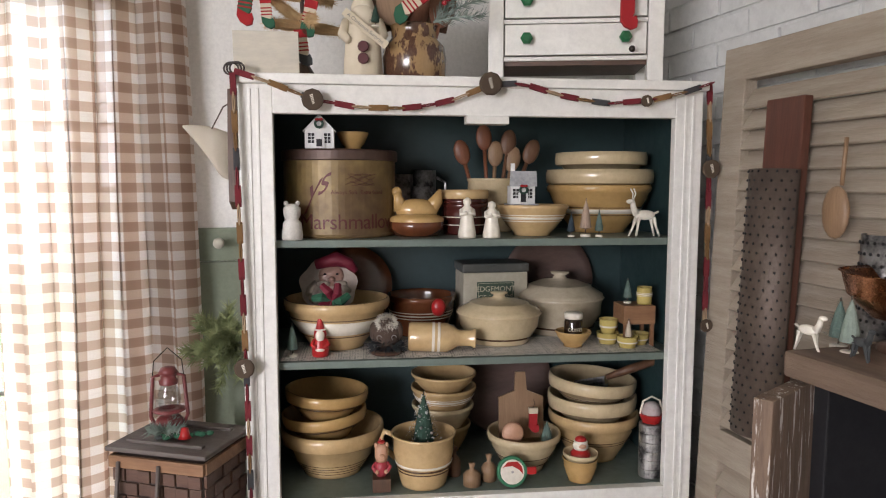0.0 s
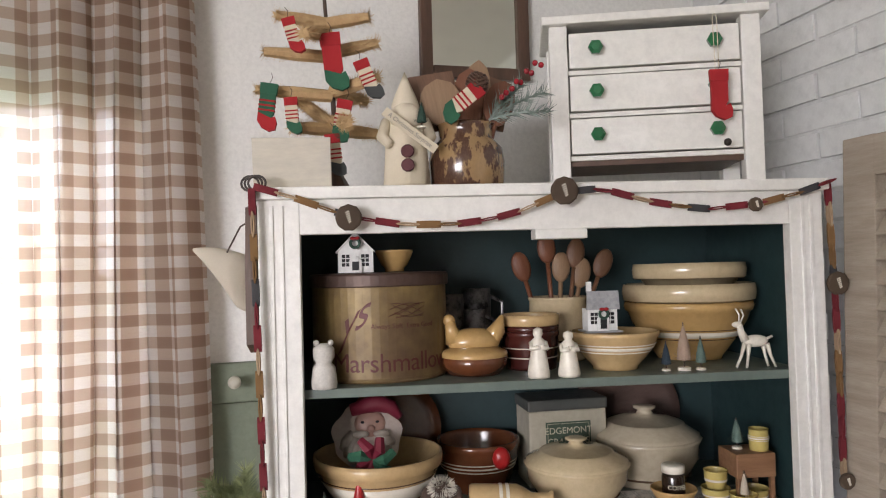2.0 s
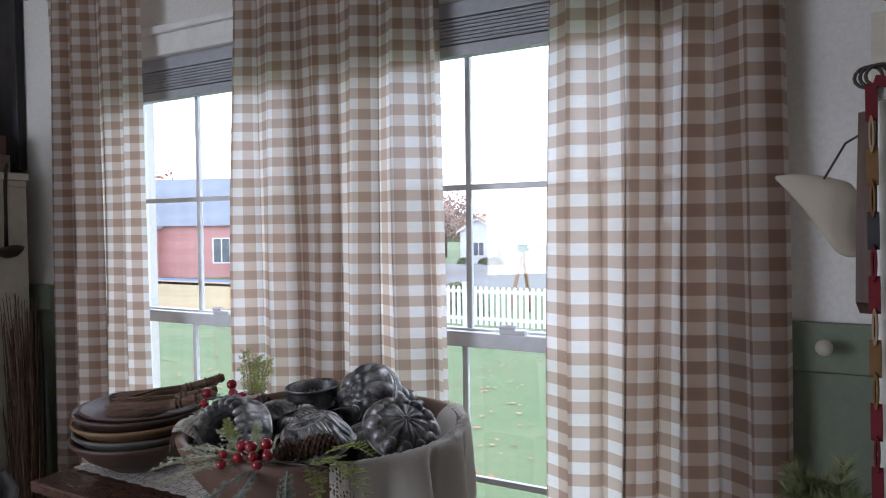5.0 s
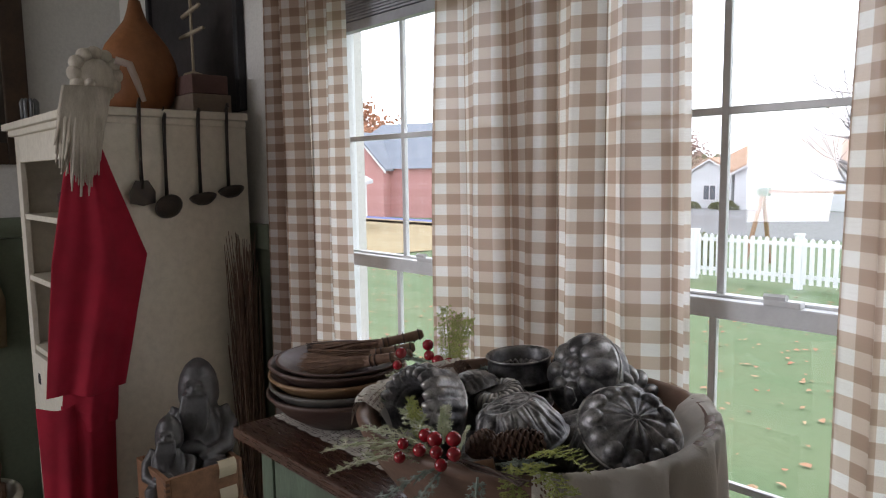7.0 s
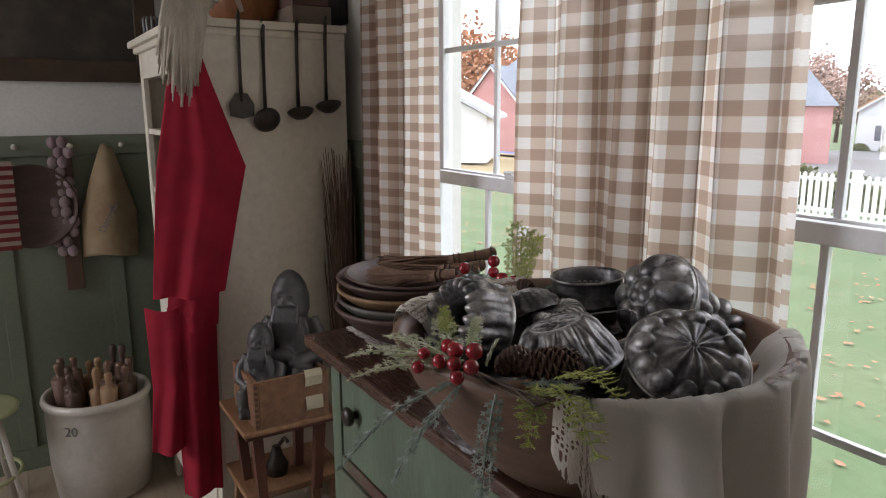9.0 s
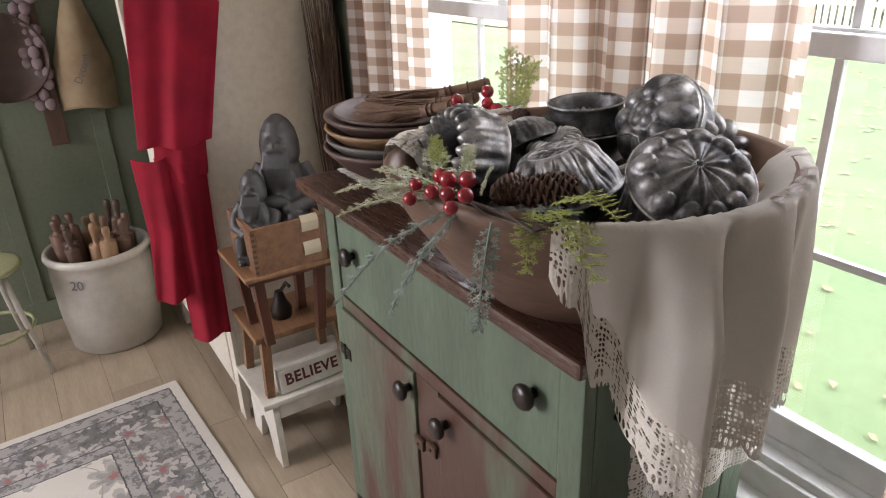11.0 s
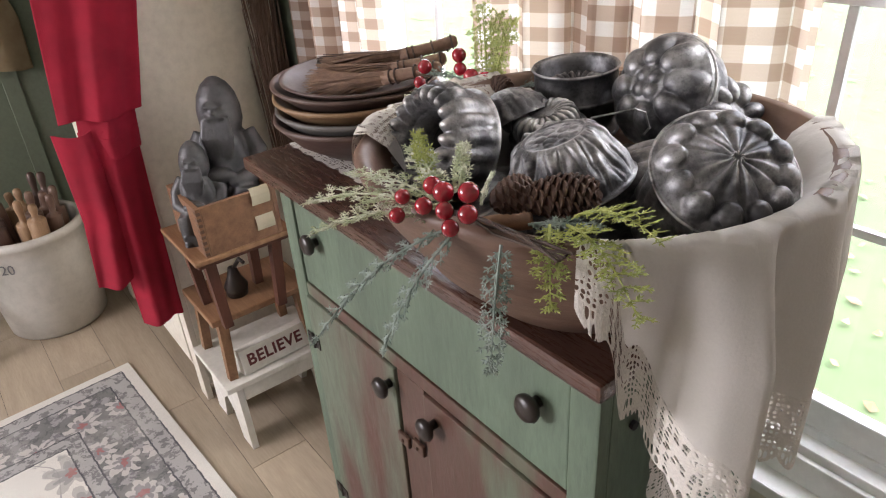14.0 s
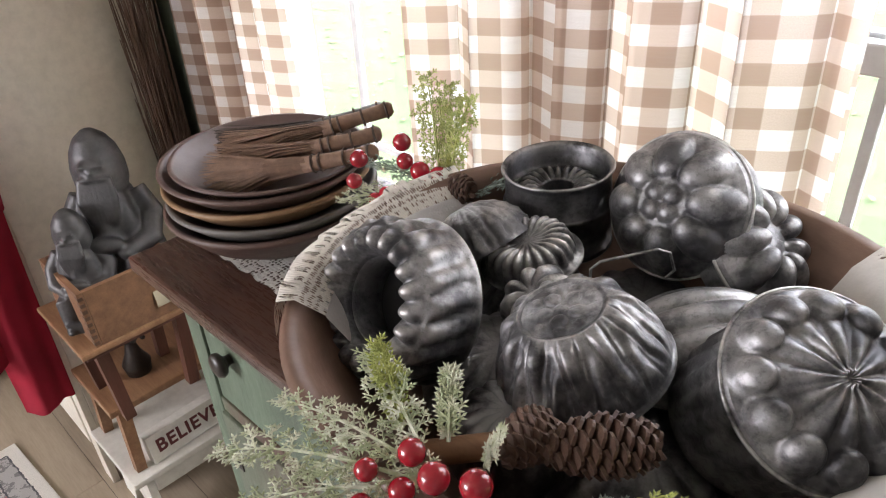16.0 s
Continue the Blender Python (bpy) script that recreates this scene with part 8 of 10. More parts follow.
for c_, r_ in (((0, 0, 0.058), (0.0135, 0.0125, 0.0035)), ((0, -0.016, 0.016), (0.010, 0.004, 0.004)), ((0, 0, 0.093), 0.003)):
    q = B()
    blob(q, c_, r_, 14)
    part("fur_trim", q, PLASTIC_WHITE, sf, "white trim", True)
ybowl(on(0.39, 0.29, S2 + 0.001), 0.088, 0.10, BROWNG, "brown banded pottery bowl at the back", ((0.45, 0.48, SLIP), (0.52, 0.56, SLIP), (0.60, 0.63, SLIP)), 0.062)
wf = thing("feather_ornament", "owl-like ornament of brown felt, black feathers and white fur", "ornament", on(0.295, 0.072, Z2))
q = B()
lathe(q, [(0, 0), (0.034, 0), (0.036, 0.004), (0.030, 0.008), (0, 0.010)], 24)
part("base", q, WOOD_DARK, wf)
q = B()
blob(q, (0, 0, 0.046), (0.034, 0.026, 0.036), 20)
for s_ in (-1, 1):
    blob(q, (0.026 * s_, -0.006, 0.050), (0.011, 0.010, 0.022), 10)
part("body", q, mat("brown_felt_body", (0.085, 0.055, 0.04), (0.055, 0.036, 0.028), 30, 0.9, 0.4), wf, "dark brown felt body", True)


def tufts(name, centre, spread, length, n, w, material, label, seed, drop=0.0):
    q = B()
    fz = random.Random(seed)
    for k in range(n):
        d = Vector((fz.gauss(0, 1), fz.gauss(0, 1) - 0.3, fz.gauss(0, 1) + 0.1)).normalized()
        o = Vector(centre) + Vector((d.x * spread[0], d.y * spread[1], d.z * spread[2]))
        e = (d + Vector((0, 0, -drop))).normalized() * length * fz.uniform(0.6, 1.2)
        sd = d.orthogonal().normalized() * w
        q.faces.new([q.verts.new(x) for x in (o - sd, o + sd, o + e * 0.6 + sd * 0.7, o + e, o + e * 0.6 - sd * 0.7)])
    return tagged(part(name, q, material, wf, label), kind="stuff")


tufts("feather", (0, -0.002, 0.018), (0.030, 0.024, 0.010), 0.020, 420, 0.0012, mat("black_feather", (0.02, 0.024, 0.028), (0.035, 0.04, 0.045), 50, 0.6), "fluffy black feathers", 2, 0.3)
tufts("fur", (0, -0.016, 0.070), (0.018, 0.011, 0.014), 0.010, 520, 0.0008, mat("white_fur", (0.74, 0.71, 0.64), (0.62, 0.58, 0.50), 60, 0.95), "white fur tuft", 3)
for s_ in (-1, 1):
    q = B()
    tube(q, [(0.016 * s_ + 0.005 * math.cos(a), -0.027, 0.040 + 0.005 * math.sin(a)) for a in [2 * math.pi * k / 12 for k in range(9)]], 0.0009, 5)
    part("wire_curl", q, TIN, wf)
rp = thing("ceramic_rolling_pin", "yellowware rolling pin shaped jug lying on lace", "rolling pin", on(0.345, 0.085, Z2 + 0.033, -5, 0, 92))
q = B()
lathe(q, [(0, 0), (0.030, 0), (0.033, 0.006), (0.033, 0.085), (0.026, 0.10), (0.018, 0.112), (0.018, 0.140), (0.022, 0.146), (0.022, 0.150), (0, 0.150)], 30)
part("body", q, YELLOW, rp, smooth=True)
for z in (0.052, 0.064):
    q = B()
    lathe(q, [(0.0325, z), (0.0338, z + 0.001), (0.0338, z + 0.006), (0.0325, z + 0.007)], 30)
    part("slip_band", q, SLIP, rp)
ap = B()
blob(ap, (0, 0, 0.02), (0.018, 0.012, 0.022), 12)
solo("red_bird", ap, PLASTIC_RED, "small red bird ornament clipped on the brown bowl", "ornament", on(0.425, 0.20, S2 + 0.06), True)


def lidded(m, R, h, mt, label, knob_r, ring=None):
    th = thing("casserole", label, "casserole", m)
    q = B()
    lathe(q, [(0, 0), (R * 0.72, 0), (R * 0.74, 0.004), (R * 0.80, h * 0.16), (R * 0.95, h * 0.34), (R * 0.97, h * 0.52), (R, h * 0.56), (R * 1.02, h * 0.60), (R * 0.96, h * 0.62), (0, h * 0.6)], 48)
    part("body", q, mt, th, smooth=True)
    for z in (0.10, 0.17):
        q = B()
        lathe(q, [(R * 0.76, h * z), (R * 0.785 + z * 0.1 * R, h * z + 0.001), (R * 0.80 + z * 0.1 * R, h * z + 0.004), (R * 0.76, h * z + 0.006)], 48)
        part("slip_band", q, SLIP_BROWN, th)
    q = B()
    lathe(q, [(R * 0.99, h * 0.612), (R * 0.97, h * 0.66), (R * 0.72, h * 0.76), (R * 0.70, h * 0.79), (R * 0.66, h * 0.79), (R * 0.40, h * 0.86), (knob_r, h * 0.88), (knob_r * 0.8, h * 0.93), (knob_r * 1.3, h * 0.96), (knob_r * 1.3, h * 0.99), (knob_r * 0.8, h), (0, h)], 48)
    part("lid", q, mt, th, smooth=True)
    return th


lidded(on(0.567, 0.172, Z2), 0.100, 0.118, BUFF, "cream yellowware covered casserole with knob lid", 0.016)
PALE = glaze("pale_stoneware_glaze", (0.46, 0.40, 0.30), (0.38, 0.33, 0.24))
lidded(on(0.745, 0.275, S2 + 0.001), 0.112, 0.155, PALE, "large grey-tan covered stoneware casserole", 0.018)
q = B()
lathe(q, [(0, 0), (0.11, 0), (0.122, 0.008), (0.12, 0.012), (0.10, 0.006), (0, 0.006)], 48, m=pose(0.74, 0.372, S2 + 0.125, 84))
solo("wooden_plate", q, WOOD_DKBOWL, "dark round wooden plate against the hutch's back", "plate", HM, True)
et = thing("cracker_tin", "cream cracker tin with green Edgemont Crackers label", "tin", on(0.575, 0.255, S2 + 0.001, 4))
q = B()
box(q, -0.083, 0.083, 0, 0.10, 0, 0.155, 0.004)
part("body", q, mat("cream_tin", (0.44, 0.41, 0.33), (0.36, 0.33, 0.25), 8, 0.5), et)
q = B()
box(q, -0.086, 0.086, -0.003, 0.103, 0.155, 0.178, 0.005)
part("lid", q, mat("dark_tin_lid", (0.06, 0.065, 0.062), (0.09, 0.09, 0.08), 8, 0.5), et, "dark tin lid")
LBL = mat("green_label", (0.055, 0.085, 0.055), (0.04, 0.065, 0.042), 20, 0.6)
q = B()
box(q, -0.048, 0.048, -0.001, 0.001, 0.075, 0.132)
lb = part("label", q, LBL, et, "dark green paper label")
CRM = mat("cream_print", (0.52, 0.48, 0.36))
for s_, z_ in (("EDGEMONT", 0.1135), ("CRACKERS", 0.0915)):
    part("lettering", text_mesh(s_, 0.0185, CRM, 0.0004), None, lb, "cream capitals", m=pose(0, -0.0014, z_, 90))
q = B()
for x0, x1, z0, z1 in ((-0.044, 0.044, 0.128, 0.1287), (-0.044, 0.044, 0.078, 0.0787), (-0.0445, -0.0438, 0.078, 0.1287), (0.0438, 0.0445, 0.078, 0.1287)):
    box(q, x0, x1, -0.0018, -0.0008, z0, z1)
part("label_border", q, CRM, lb)
ybowl(on(0.727, 0.095, Z2), 0.042, 0.036, OCHRE, "small ochre bowl holding a coffee jar", (), 0.022)
cj = thing("coffee_jar", "small dark coffee jar with white lid", "jar", on(0.727, 0.095, Z2 + 0.012))
q = B()
lathe(q, [(0, 0), (0.020, 0), (0.021, 0.004), (0.021, 0.045), (0.018, 0.052), (0, 0.052)], 24)
part("glass", q, mat("coffee_glass", (0.02, 0.012, 0.008), (0.03, 0.018, 0.012), 9, 0.12, coat=0.4), cj, smooth=True)
q = B()
lathe(q, [(0, 0.052), (0.020, 0.052), (0.021, 0.054), (0.021, 0.064), (0.019, 0.066), (0, 0.066)], 24)
part("lid", q, PLASTIC_WHITE, cj, "white screw lid", True)
part("lettering", wrapped("COFFEE", 0.011, 0.0213, -1.57, 0.028, CRM), None, cj, "gold printed capitals")
MUG = glaze("yellow_mug_glaze", (0.56, 0.46, 0.16), (0.50, 0.40, 0.13))
for u, v, z, r, h, lb in ((0.817, 0.115, Z2, 0.027, 0.026, "small ochre cup under another"), (0.818, 0.115, Z2 + 0.024, 0.022, 0.034, "yellow glazed mug stacked in a cup"), (0.848, 0.07, Z2, 0.025, 0.026, "tiny banded custard cup"), (0.884, 0.10, Z2, 0.027, 0.026, "small banded ochre cup under the stool")):
    ybowl(on(u, v, z), r, h, MUG, lb, ((0.4, 0.55, SLIP),), r * 0.75, 0.1, "custard_cup", "little yellow cups")
brush_tree(on(0.85, 0.07, Z2 + 0.012), 0.055, 0.013, mat("cream_brush", (0.55, 0.48, 0.38)), "cream bottle brush tree in a tiny cup")
ms = thing("doll_stool", "little red-brown wooden doll's stool", "stool", on(0.882, 0.11, S2 + 0.001))
q = B()
box(q, -0.040, 0.036, -0.03, 0.04, 0.052, 0.096, 0.002)
part("drawer_box", q, WOOD_MID, ms)
for x in (-0.038, 0.026):
    for y in (-0.028, 0.03):
        q = B()
        box(q, x, x + 0.008, y, y + 0.008, 0, 0.052)
        part("leg", q, WOOD_MID, ms)
brush_tree(on(0.865, 0.12, S2 + 0.0975), 0.060, 0.017, SEA_GREEN, "green bottle brush tree on the doll's stool")
jr = ybowl(on(0.900, 0.105, S2 + 0.0975), 0.018, 0.040, MUG, "tiny yellow lidded jar with white bands", W3, 0.017, 0.05, "mini_jar", "little yellow cups")
# shelf three
Z3 = S3 + 0.001
ybowl(on(0.170, 0.185, Z3), 0.122, 0.110, YELLOW, "large yellowware bowl with ribbed base", tuple((0.10 + 0.07 * k, 0.12 + 0.07 * k, SLIP_BROWN) for k in range(4)), 0.07, 0.3)
ybowl(on(0.155, 0.182, Z3 + 0.085, 0, 0, -4), 0.100, 0.062, OCHRE, "yellowware bowl tilted in the stack", ((0.45, 0.5, SLIP_BROWN),), 0.06, 0.4)
ybowl(on(0.155, 0.182, Z3 + 0.135, 0, 0, 3), 0.098, 0.062, OCHRE, "yellowware bowl on top of a stack", ((0.45, 0.5, SLIP_BROWN),), 0.06, 0.4)
ybowl(on(0.445, 0.28, Z3), 0.072, 0.07, YELLOW, "yellowware bowl at the bottom of a small stack", (), 0.045)
ybowl(on(0.445, 0.28, Z3 + 0.050), 0.080, 0.07, BUFF, "buff bowl in a small stack", (), 0.045)
ybowl(on(0.447, 0.28, Z3 + 0.10), 0.084, 0.065, YELLOW, "white banded yellowware bowl in a small stack", W3, 0.05)
ybowl(on(0.447, 0.28, Z3 + 0.15), 0.084, 0.05, YELLOW, "shallow yellowware bowl on top of a small stack", (), 0.05)
pt = ybowl(on(0.378, 0.082, Z3), 0.074, 0.118, YELLOW, "yellowware batter pitcher with brown and white bands", B2 + ((0.42, 0.47, SLIP),), 0.052, 0.06, "batter_pitcher")
q = B()
tube(q, [(-0.058, 0.02, 0.10), (-0.088, 0.025, 0.112), (-0.098, 0.025, 0.085), (-0.062, 0.015, 0.05)], 0.007, 8)
part("handle", q, YELLOW, pt, smooth=True)
brush_tree(on(0.378, 0.075, Z3 + 0.065), 0.150, 0.038, DARK_GREEN, "dark green bottle brush tree standing in the pitcher")
ef = thing("pixie_figure", "pink and red pig-faced pixie figure on a block", "figure", on(0.282, 0.052, Z3 + 0.031))
q = B()
lathe(q, [(0, 0), (0.010, 0), (0.013, 0.006), (0.016, 0.016), (0.015, 0.026), (0.011, 0.034), (0, 0.036)], 20)
for s_ in (-1, 1):
    tube(q, [(0.012 * s_, 0, 0.030), (0.019 * s_, -0.004, 0.020), (0.012 * s_, -0.014, 0.014)], 0.0045, 8)
part("body", q, mat("rose_red_paint", (0.36, 0.045, 0.06), (0.30, 0.03, 0.045), 9, 0.4), ef, smooth=True)
q = B()
lathe(q, [(0, 0.032), (0.012, 0.034), (0.0145, 0.044), (0.0145, 0.062), (0.012, 0.070), (0.006, 0.074), (0, 0.075)], 20)
blob(q, (0.001, -0.014, 0.050), (0.006, 0.006, 0.005), 10)
for s_ in (-1, 1):
    blob(q, (0.012 * s_, -0.002, 0.070), (0.004, 0.003, 0.007), 8)
    blob(q, (0.010 * s_, -0.014, 0.014), 0.005, 8)
part("head", q, FLESH, ef, "pink painted head", True)
q = B()
blob(q, (0, 0, 0.077), (0.009, 0.007, 0.004), 10)
tube(q, [(0, 0, 0.078), (-0.004, 0, 0.086)], [0.003, 0.001], 6)
part("cap", q, PLASTIC_RED, ef, smooth=True)
q = B()
box(q, -0.02, 0.02, -0.02, 0.02, 0, 0.03, 0.002)
solo("wood_block", q, WOOD_DARK, "little dark wooden block under a figure", "block", on(0.282, 0.052, Z3))
for u, v, r, h in ((0.485, 0.052, 0.020, 0.052), (0.528, 0.075, 0.018, 0.062), (0.452, 0.11, 0.016, 0.07)):
    q = B()
    lathe(q, [(0, 0), (r, 0), (r, h * 0.45), (r * 0.7, h * 0.6), (0.005, h * 0.68), (0.006, h * 0.85), (0.008, h * 0.94), (0, h)], 18)
    solo("butter_mould", q, PADDLE[2 if r > 0.017 else 0], "small turned wooden butter stamp on the shelf", "butter stamp", on(u, v, Z3), True, group="wooden butter stamps")
ybowl(on(0.625, 0.145, Z3), 0.088, 0.088, BUFF, "buff mixing bowl holding a cutting board and toys", ((0.20, 0.23, SLIP_BROWN), (0.42, 0.45, SLIP_BROWN)), 0.048, 0.2)
bd = B()
outline_prism(bd, [(-0.055, 0), (0.055, 0), (0.055, 0.10), (0.015, 0.115), (0.012, 0.16), (-0.012, 0.16), (-0.015, 0.115), (-0.055, 0.10)], 0, 0.010)
solo("cutting_board", bd, PADDLE[2], "small pine cutting board standing in a bowl", "cutting board", on(0.625, 0.165, Z3 + 0.06, 0, -8), False)
stocking(on(0.645, 0.135, Z3 + 0.145), 0.06, CREAM_FELT, RED_FELT, RED_FELT, "tiny red stocking on the cutting board", False)
q = B()
lathe(q, [(0, 0), (0.024, 0), (0.026, 0.004), (0.022, 0.010), (0, 0.012)], 24, m=pose(0, 0, 0, 80))
solo("toy_clock", q, FLESH, "little round toy clock in the bowl", "clock", on(0.59, 0.11, Z3 + 0.095), True)
brush_tree(on(0.675, 0.12, Z3 + 0.055), 0.065, 0.022, SEA_GREEN, "sea-green bottle brush tree leaning in a bowl")
q = B()
lathe(q, [(0, 0), (0.12, 0), (0.135, 0.01), (0.13, 0.014), (0.11, 0.006), (0, 0.006)], 40, m=pose(0.62, 0.37, S3 + 0.14, 83))
solo("wooden_plate", q, WOOD_DKBOWL, "dark red-brown wooden plate against the back", "plate", HM, True)
tm = thing("kitchen_timer", "round Santa face tape measure with green rim", "timer", on(0.572, 0.038, Z3 + 0.034, 0, 78))
q = B()
lathe(q, [(0, 0), (0.033, 0), (0.034, 0.004), (0.034, 0.012), (0.030, 0.015), (0.028, 0.012), (0, 0.012)], 32)
part("rim", q, mat("green_plastic", (0.04, 0.20, 0.10), (0.03, 0.16, 0.08)), tm, "green plastic rim", True)
q = B()
lathe(q, [(0, 0.0145), (0.027, 0.014), (0.027, 0.0125), (0, 0.0122)], 28)
fc = part("face", q, PLASTIC_WHITE, tm, "white printed face")
q = B()
outline_prism(q, [(-0.022, 0.010), (-0.010, 0.022), (0.012, 0.022), (0.022, 0.010), (0.024, -0.006), (0.016, 0.004), (0.0, 0.013), (-0.016, 0.012)], -0.0152, -0.0142, m=pose(0, 0, 0, -90))
part("cap_print", q, PLASTIC_RED, fc, "red printed cap")
q = B()
lathe(q, [(0, 0.0150), (0.003, 0.0150), (0.003, 0.0142)], 10)
part("hub", q, TIN, fc)
q = B()
box(q, 0.034, 0.056, -0.008, 0.008, 0.002, 0.010, 0.002)
part("tab", q, PLASTIC_RED, tm, "red pull tab")
ybowl(on(0.737, 0.055, Z3), 0.041, 0.052, OCHRE, "small ochre custard cup", (), 0.028, 0.1)
ybowl(on(0.737, 0.055, Z3 + 0.035), 0.040, 0.030, BUFF, "small buff cup nested in another", (), 0.028, 0.3)
sk = thing("santa_shaker", "little china Santa shaker with white beard in a cup", "shaker", on(0.737, 0.055, Z3 + 0.045))
q = B()
lathe(q, [(0, 0), (0.018, 0), (0.023, 0.008), (0.022, 0.018), (0.015, 0.025), (0, 0.026)], 20, lambda a, k, r, z: (r * (1 + 0.04 * math.cos(7 * a)), z))
part("body", q, PLASTIC_RED, sk, smooth=True)
q = B()
blob(q, (0, 0, 0.034), (0.018, 0.017, 0.013), 16)
blob(q, (0, 0, 0.044), (0.0165, 0.0155, 0.0045), 14)
part("beard", q, PLASTIC_WHITE, sk, "white china beard", True)
q = B()
blob(q, (0, -0.0155, 0.037), (0.009, 0.004, 0.005), 10)
part("face", q, FLESH, sk, smooth=True)
q = B()
blob(q, (0, 0, 0.048), (0.014, 0.013, 0.009), 14)
part("cap", q, PLASTIC_RED, sk, smooth=True)
ybowl(on(0.815, 0.20, Z3), 0.112, 0.115, YELLOW, "large yellowware bowl with brown bands", ((0.42, 0.44, SLIP_BROWN), (0.48, 0.50, SLIP_BROWN)), 0.06, 0.22)
ybowl(on(0.81, 0.198, Z3 + 0.085), 0.110, 0.075, BUFF, "buff mixing bowl nested in a stack", (), 0.06, 0.45)
ybowl(on(0.805, 0.196, Z3 + 0.128, 0, 0, 4), 0.108, 0.075, BUFF, "pale mixing bowl with lip on a stack", ((0.36, 0.40, SLIP_BROWN),), 0.055, 0.4)
q = B()
tube(q, [(0, 0, 0), (0.055, 0, 0.022), (0.12, 0, 0.046)], [0.007, 0.011, 0.010], 10)
sc = solo("scoop", q, PADDLE[0], "old metal scoop with wooden handle in a bowl", "scoop", on(0.84, 0.18, Z3 + 0.20, -12), True)
q = B()
grid_sheet(q, 12, 10, lambda u, v: Vector((-0.075 + 0.075 * v, 0.034 * math.cos(math.pi * u), -0.020 - 0.024 * math.sin(math.pi * u) + 0.014 * v)))
part("blade", q, TIN_DARK, sc).modifiers.new("tin", "SOLIDIFY").thickness = 0.0015
cn = thing("spice_tins", "tall stack of little grey tins", "tin", on(0.905, 0.058, Z3))
for k in range(6):
    q = B()
    lathe(q, [(0, 0), (0.0255, 0), (0.0265, 0.002), (0.0265, 0.019), (0.0255, 0.0205), (0, 0.0205)], 24, m=T(0, 0, 0.021 * k))
    part("tin", q, TIN, cn, smooth=False)
sb = thing("snow_dome", "red and clear plastic snow dome basket", "ornament", on(0.905, 0.058, Z3 + 0.1275))
q = B()
lathe(q, [(0, 0), (0.020, 0), (0.027, 0.020), (0, 0.020)], 20)
part("basket", q, PLASTIC_RED, sb)
q = B()
blob(q, (0, 0, 0.026), (0.023, 0.023, 0.023), 16)
part("dome", q, mat("milky_dome", (0.46, 0.42, 0.42), (0.36, 0.26, 0.26), 30, 0.15), sb, "milky plastic dome", True)
q = B()
tube(q, [(-0.027, 0, 0.02), (-0.02, 0, 0.05), (0, 0, 0.060), (0.02, 0, 0.05), (0.027, 0, 0.02)], 0.0025, 6)
part("handle", q, PLASTIC_WHITE, sb)

# hung on the hutch's side: board and cream cloth cap
q = B()
outline_prism(q, [(0.0, 0.0), (0.035, -0.015), (0.075, -0.01), (0.08, 0.22), (0.045, 0.235), (0.0, 0.225), (-0.006, 0.11)], 0, 0.018, m=pose(-0.003, 0.0, 1.545, 0, 3, 90))
solo("wall_board", q, WOOD_DARK, "dark wooden board hung on the hutch's side", "board", HM)
q = B()
tip, base = Vector((0.037, 1.880, 1.708)), Vector((0.145, 1.850, 1.672))


def cap(u, v):
    a = 2 * math.pi * u
    c = tip.lerp(base, v) + Vector((0, 0, -0.035 * v * v))
    r = 0.003 + 0.044 * v * (1 if v < 0.82 else max(0.02, (1 - v) / 0.18) ** 0.5)
    return c + Vector((0.6 * r * math.cos(a), 0.6 * r * math.cos(a), r * math.sin(a) * 1.1)) + Vector((0, 0, -0.012 * v * (1 - math.sin(a))))


grid_sheet(q, 28, 16, cap)
hat = solo("pointed_hat", q, cloth_mat("cream_cap_cloth", (0.66, 0.60, 0.50), (0.58, 0.52, 0.42), 0.2), "pointed cream cloth hat hung beside the hutch", "hat", smooth=True)
hat.modifiers.new("cloth", "SOLIDIFY").thickness = 0.002
q = B()
tube(q, [(0.100, 1.815, 1.70), (0.125, 1.79, 1.745), (0.165, 1.745, 1.765)], 0.0016, 6)
part("hanging_loop", q, TWIG, hat)

# wall sconce of greens, basket and lantern
wsn = thing("green_wall_pocket", "folded green wall pocket filled with pine tips", "wall pocket", T(0.135, 1.83, 1.12))
q = B()
outline_prism(q, [(-0.045, 0.10), (0.05, 0.15), (0.05, -0.08), (0.0, -0.10)], 0, 0.03)
part("pocket", q, GREEN_WALL, wsn)
for k in range(26):
    q = B()
    a = k * 0.7
    needles(q, (0, 0, 0.10), (-0.55 + 0.6 * math.cos(a), -0.5 + 0.5 * math.sin(a), 0.40 + 0.6 * math.sin(k * 1.9)), 0.095 + 0.02 * math.sin(k), rnd, 120, 0.030, 0.0015)
    part("pine_tip", q, mat("fresh_pine", (0.17, 0.21, 0.09), (0.30, 0.33, 0.16), 30) if k == 0 else bpy.data.materials["fresh_pine"], wsn)
LID = wood("grey_basket_lid", (0.13, 0.105, 0.095), (0.085, 0.07, 0.062), 0, 7, 0.5, 0.2)
WEAVE = wood("basket_splint", (0.12, 0.062, 0.042), (0.075, 0.04, 0.028), 0, 7, 0.5, 0.25)
bsk = thing("picnic_basket", "woven splint picnic basket with grey wooden lid", "basket", pose(0.028, 1.680, 0.86, 0, 0, -30))
q = B()
box(q, -0.112, 0.112, -0.088, 0.088, 0.198, 0.208, 0.004)
for s in (-1, 1):
    box(q, -0.085 * 1.0 + 0.0, 0.085, 0.052 * s - 0.006, 0.052 * s + 0.006, 0.207, 0.214, 0.002)
part("lid", q, LID, bsk, "grey wooden lid with battens")
q = B()
